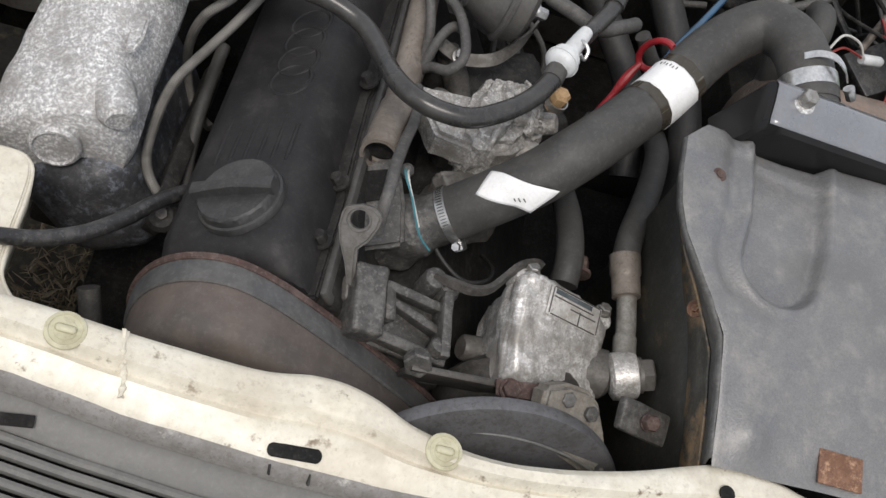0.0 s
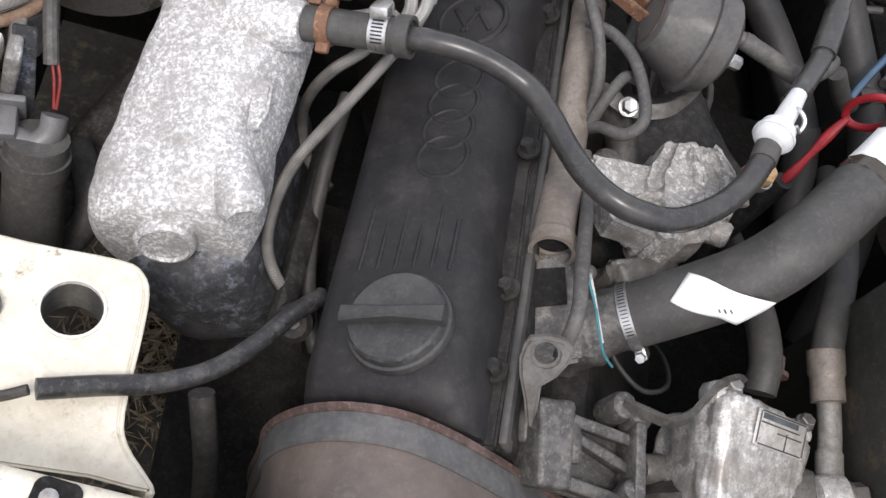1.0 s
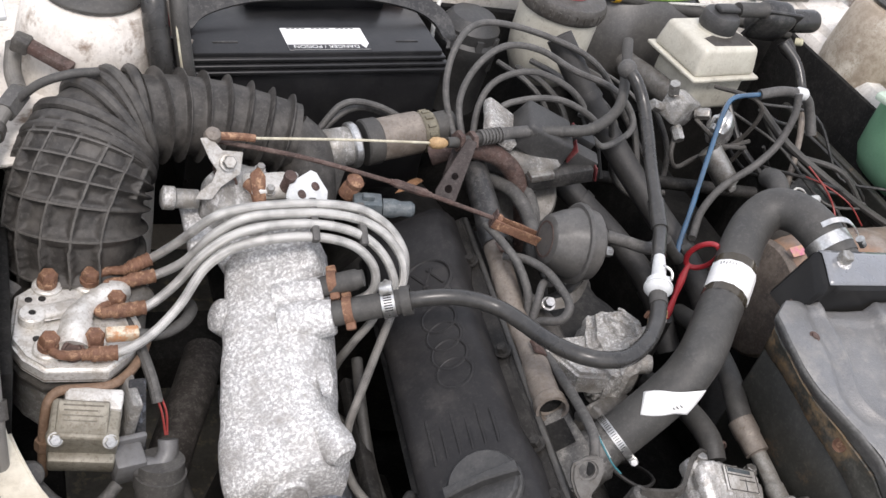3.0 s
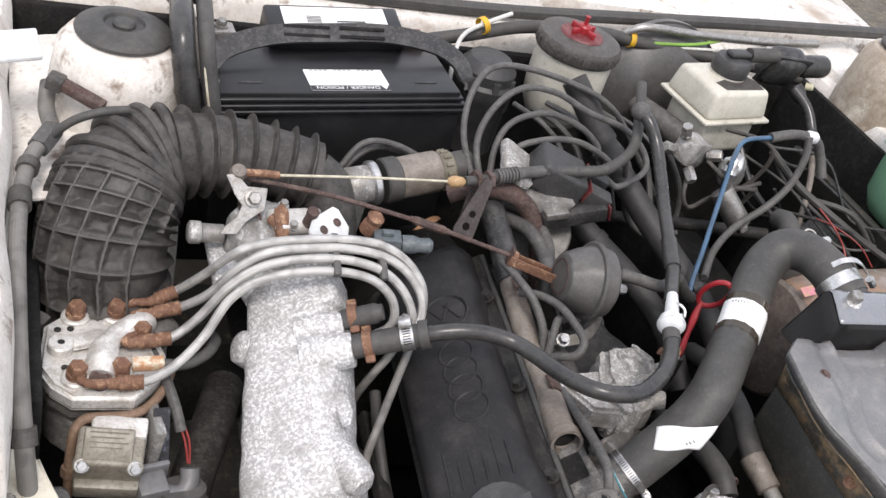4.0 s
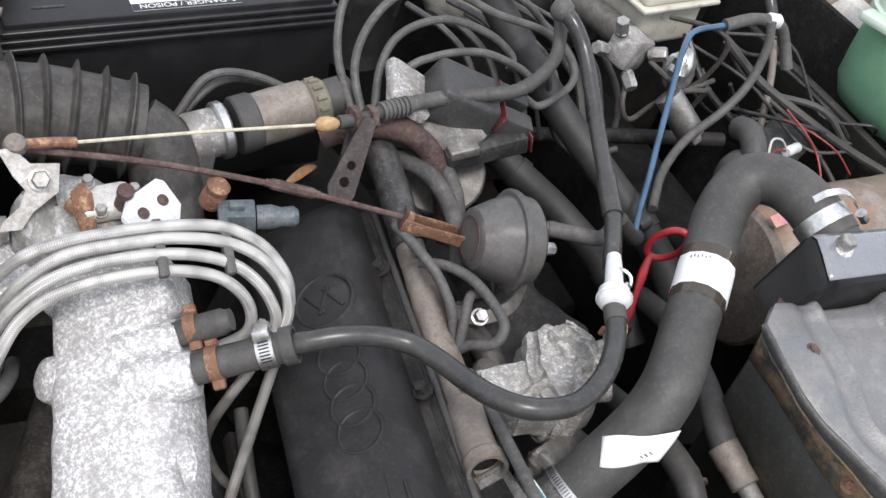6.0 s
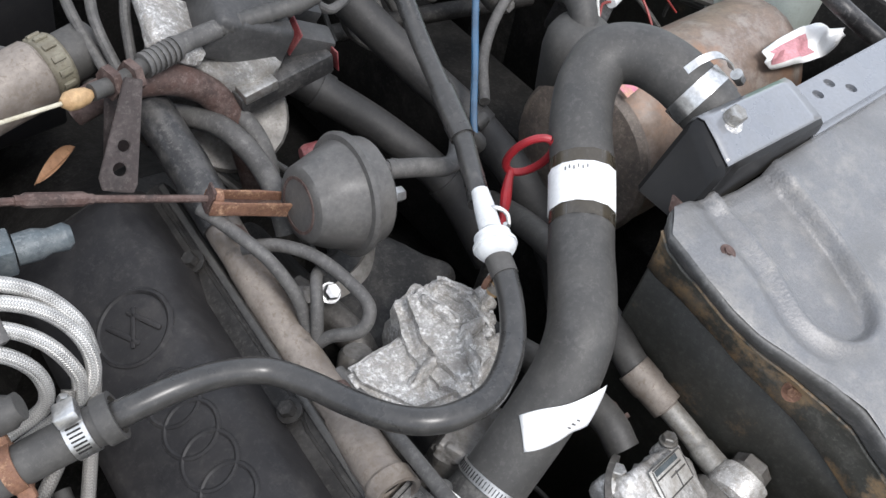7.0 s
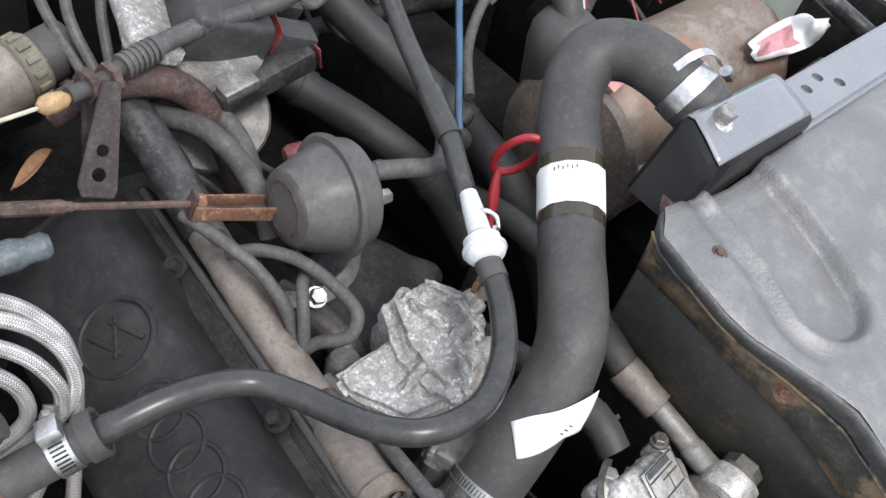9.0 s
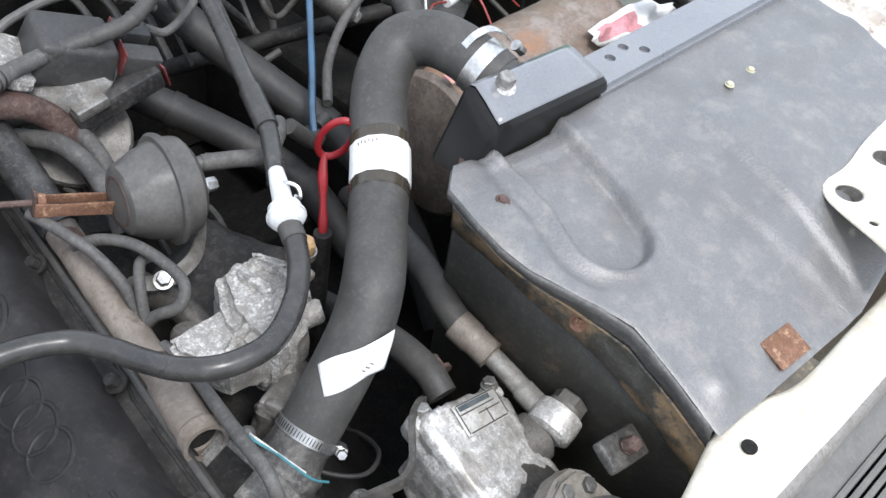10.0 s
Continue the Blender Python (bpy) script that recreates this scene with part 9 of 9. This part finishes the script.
# ---- left side by the wing ----
wh = hose("wing_hose", [(-0.388, 0.655, 0.625), (-0.394, 0.680, 0.680), (-0.399, 0.725, 0.722), (-0.401, 0.79, 0.745), (-0.401, 0.87, 0.756), (-0.397, 0.94, 0.763), (-0.388, 0.985, 0.770), (-0.376, 1.01, 0.775)], 0.0082, BRAID_DARK, "long dirty braided hose along the inner wing", 14, uv=True)
for q, d, w in (((-0.395, 0.690, 0.690), (-0.1, 0.6, 0.75), 0.016), ((-0.3985, 0.925, 0.7615), (0.03, 1, 0.1), 0.022), ((-0.391, 0.972, 0.768), (0.2, 1, 0.15), 0.012)):
    part("crimped_collar", band(q, d, 0.0080, w, 0.0030, 20), IRON, wh, "dark crimped collar")
uf = thing("hose_fitting", (-0.37, 1.02, 0.78), "grey hexagonal hose fitting on the inner wing", "pipe fitting")
part("hex_body", lathe([(0.0115, 0), (0.0125, 0.003), (0.0125, 0.028), (0.010, 0.032)], (-0.381, 1.000, 0.772), (0.45, 0.85, 0.2), 6), RUBBER_DUSTY, uf)
hose("braided_hose", [(-0.366, 1.030, 0.776), (-0.368, 1.05, 0.770), (-0.372, 1.075, 0.775), (-0.370, 1.10, 0.790)], 0.0088, BRAID_DARK, "short braided hose by the strut tower", 12, 8, uv=True)
hose("vent_hose", [(-0.372, 1.012, 0.776), (-0.350, 1.010, 0.800), (-0.322, 1.012, 0.812), (-0.295, 1.02, 0.812)], 0.0046, RUBBER, "thin dusty hose over the intake duct")
rt = thing("tower_tag", (-0.345, 1.06, 0.80), "rusty brown metal tag with a clip on the strut tower", "bracket")
part("tag", box((0.050, 0.016, 0.010), pose(-0.338, 1.062, 0.800, 0, 14, -28), 0.002), RUST_DARK, rt)
part("clip", box((0.018, 0.020, 0.016), pose(-0.364, 1.075, 0.806, 0, 10, -20), 0.003), IRON, rt)
for x, r, mat in ((-0.222, 0.0135, RUBBER_GLOSS), (-0.196, 0.0095, RUBBER)):
    bcb = hose("battery_cable", [(x + 0.010, 1.068, 0.70), (x + 0.004, 1.074, 0.762), (x - 0.008, 1.086, 0.82), (x - 0.014, 1.104, 0.858), (x - 0.010, 1.16, 0.868), (x + 0.002, 1.26, 0.85), (x + 0.01, 1.33, 0.80)], r, mat, "thick black battery cable beside the battery", 14, category="cable", group="battery cables")
# The cable's long highlight, drawn as a thin pale tube.
part("stripe", tube([(-0.197, 1.0655, 0.765), (-0.209, 1.0775, 0.82), (-0.2145, 1.0955, 0.858)], 0.0014, 6, 6), CABLE, bcb, "pale tube painting the highlight along the cable")
wp2 = thing("white_flap", (-0.41, 1.09, 0.83), "small white plastic flap on the wing edge", "flap")
part("flap", box((0.055, 0.045, 0.006), pose(-0.408, 1.085, 0.838, 12, -8, 6), 0.002), WHITE_PLASTIC, wp2)

# hose from the lamp panel to the engine
lh = thing("panel_hose", (-0.20, 0.485, 0.66), "black rubber hose from the lamp panel to the engine", "hose")
part("hose_body", tube([(-0.199, 0.489, 0.666), (-0.168, 0.499, 0.662), (-0.135, 0.510, 0.655), (-0.105, 0.526, 0.652), (-0.080, 0.552, 0.646), (-0.060, 0.580, 0.640), (-0.040, 0.604, 0.631)], 0.0064, 16, 8), SLEEVE_BLACK, lh)
part("end_fitting", tube([(-0.228, 0.481, 0.656), (-0.214, 0.484, 0.662), (-0.203, 0.488, 0.666)], 0.0034, 10, 4), IRON, lh)
part("lug", lathe([(0.0072, 0), (0.0072, 0.0022), (0.006, 0.003)], (-0.233, 0.481, 0.6525), (0, 0, 1), 18), RUST_DARK, lh)
part("bolt", lathe([(0.0062, 0), (0.0064, 0.0025), (0.0052, 0.0042), (0.002, 0.0046)], (-0.233, 0.481, 0.6552), (0, 0, 1), 18), RUST, lh)
fb = thing("front_stay", (-0.05, 0.60, 0.60), "oily black stay with a bolt beside the cam cover", "bracket")
part("bar", box((0.016, 0.20, 0.014), pose(-0.052, 0.69, 0.585, 0, 20, -5), 0.003), GRIME, fb)
part("boss", lathe([(0.014, -0.01), (0.014, 0.012), (0.010, 0.015)], (-0.052, 0.595, 0.603), (-0.2, -0.6, 0.8), 18), GRIME, fb)
part("boss_bolt", hexbolt((-0.054, 0.589, 0.614), (-0.2, -0.6, 0.8), 0.010, 0.005), IRON, fb)
hb = thing("crossmember_bolt", (-0.174, 0.432, 0.68), "zinc bolt in a recess of the crossmember", "bolt")
# Black plate painting the shaded recess round the bolt.
part("recess", slab([(math.copysign(0.006, math.cos(t)) + 0.006 * math.cos(t), math.copysign(0.004, math.sin(t)) + 0.006 * math.sin(t)) for t in [(k + 0.5) * math.pi / 10 for k in range(20)]], 0.0016, pose(-0.171, 0.414, 0.7232, 0, 0, -8), 0.0003), UNDER, hb)
part("bolt", hexbolt((-0.174, 0.414, 0.7246), (0, -0.1, 1), 0.008, 0.003, washer=1.2), STEEL, hb)

# thin wires by the clamp
tw = thing("sender_wires", (0.14, 0.60, 0.69), "thin teal and white wires hanging by the hose clamp", "wire")
part("teal_wire", tube([(0.124, 0.625, 0.706), (0.121, 0.616, 0.714), (0.123, 0.607, 0.714), (0.131, 0.598, 0.705), (0.138, 0.587, 0.695), (0.146, 0.577, 0.685), (0.158, 0.574, 0.674)], 0.0010, 6, 6), WIRE_TEAL, tw)
part("white_wire", tube([(0.126, 0.626, 0.706), (0.124, 0.614, 0.713), (0.127, 0.604, 0.711), (0.135, 0.594, 0.700), (0.143, 0.582, 0.690)], 0.0009, 6, 6), WIRE_WHITE, tw)
part("plug", lathe([(0.0055, 0), (0.006, 0.003), (0.0055, 0.010), (0.003, 0.012)], (0.126, 0.627, 0.700), (-0.2, -0.5, 0.9), 18), RUBBER, tw)
hose("engine_wire", [(0.155, 0.62, 0.66), (0.175, 0.592, 0.648), (0.20, 0.578, 0.640), (0.225, 0.59, 0.632), (0.242, 0.63, 0.60), (0.250, 0.68, 0.55)], 0.0020, RUBBER_DARK, "black wire looping under the radiator hose", 8, 6, category="wire")

# more thin wiring and tubes by the brake parts
hose("brown_tube", [(0.735, 1.17, 0.80), (0.730, 1.13, 0.77), (0.715, 1.09, 0.745), (0.690, 1.05, 0.72), (0.672, 1.02, 0.685)], 0.0048, BROWN_PIPE, "brown tube hanging by the inner wing", 10, 6, category="tube")
rng = random.Random(21)
for k in range(8):
    a = Vector((0.60 + 0.07 * rng.random(), 1.06 + 0.10 * rng.random(), 0.70 + 0.07 * rng.random()))
    b = Vector((0.72 + 0.10 * rng.random(), 0.92 + 0.14 * rng.random(), 0.64 + 0.08 * rng.random()))
    u = Vector((rng.uniform(-0.05, 0.03), rng.uniform(-0.05, 0.04), rng.uniform(-0.045, 0.03)))
    v = Vector((rng.uniform(-0.03, 0.05), rng.uniform(-0.04, 0.05), rng.uniform(-0.045, 0.025)))
    hose("wing_wire", [a, a.lerp(b, 0.3) + u, a.lerp(b, 0.65) + v, b, b + Vector((0.02, rng.uniform(-0.03, 0.03), -0.05))], 0.0022 + 0.0026 * rng.random() ** 2, SLEEVE_BLACK if k % 4 else RUBBER, "thin dark wire among the wing wiring", 8, 7, category="wire", group="wires on the inner wing")
box_w = thing("relay_box", (0.72, 1.00, 0.62), "small black plastic relay box among the wing wiring", "relay box")
part("casing", box((0.075, 0.055, 0.050), pose(0.700, 1.010, 0.655, 12, -14, 28), 0.006, 3), BLACK, box_w)
part("lid", box((0.079, 0.059, 0.010), pose(0.700, 1.010, 0.655, 12, -14, 28) @ pose(0, 0, 0.026), 0.003, 2), BLACK, box_w)
for k in range(7):
    x, z = 0.245 + 0.026 * k, 0.735 + 0.03 * rng.random()
    pts = [(x, 1.19 + 0.02 * rng.random(), z), (x + 0.02, 1.14, z + 0.02 * rng.random()), (x + 0.045, 1.09 + 0.02 * rng.random(), z - 0.02), (x + 0.05, 1.05, z - 0.07)]
    hose("bulkhead_wire", pts, 0.0026 + 0.002 * rng.random(), RUBBER if k % 2 else RUBBER_DUSTY, "thin dark wire below the reservoirs", 7, 6, category="wire", group="wires below the reservoirs")
hose("thin_lead", [(0.655, 0.985, 0.735), (0.665, 0.955, 0.742), (0.690, 0.925, 0.734), (0.712, 0.905, 0.712)], 0.0012, WIRE_RED, "thin red lead behind the housing", 6, 6, category="wire")
hose("lower_pipe", [(-0.160, 0.94, 0.48), (-0.186, 0.87, 0.487), (-0.212, 0.81, 0.485), (-0.232, 0.755, 0.475), (-0.246, 0.70, 0.44)], 0.024, TRAY_BROWN, "thick dusty brown pipe low in the bay", 20, 6, category="pipe")
hose("drain_hose", [(-0.100, 0.565, 0.515), (-0.094, 0.551, 0.50), (-0.083, 0.523, 0.47), (-0.075, 0.495, 0.42), (-0.07, 0.48, 0.35)], 0.010, RUBBER_DUSTY, "dull grey drain hose low behind the lamp panel", 14, 6)
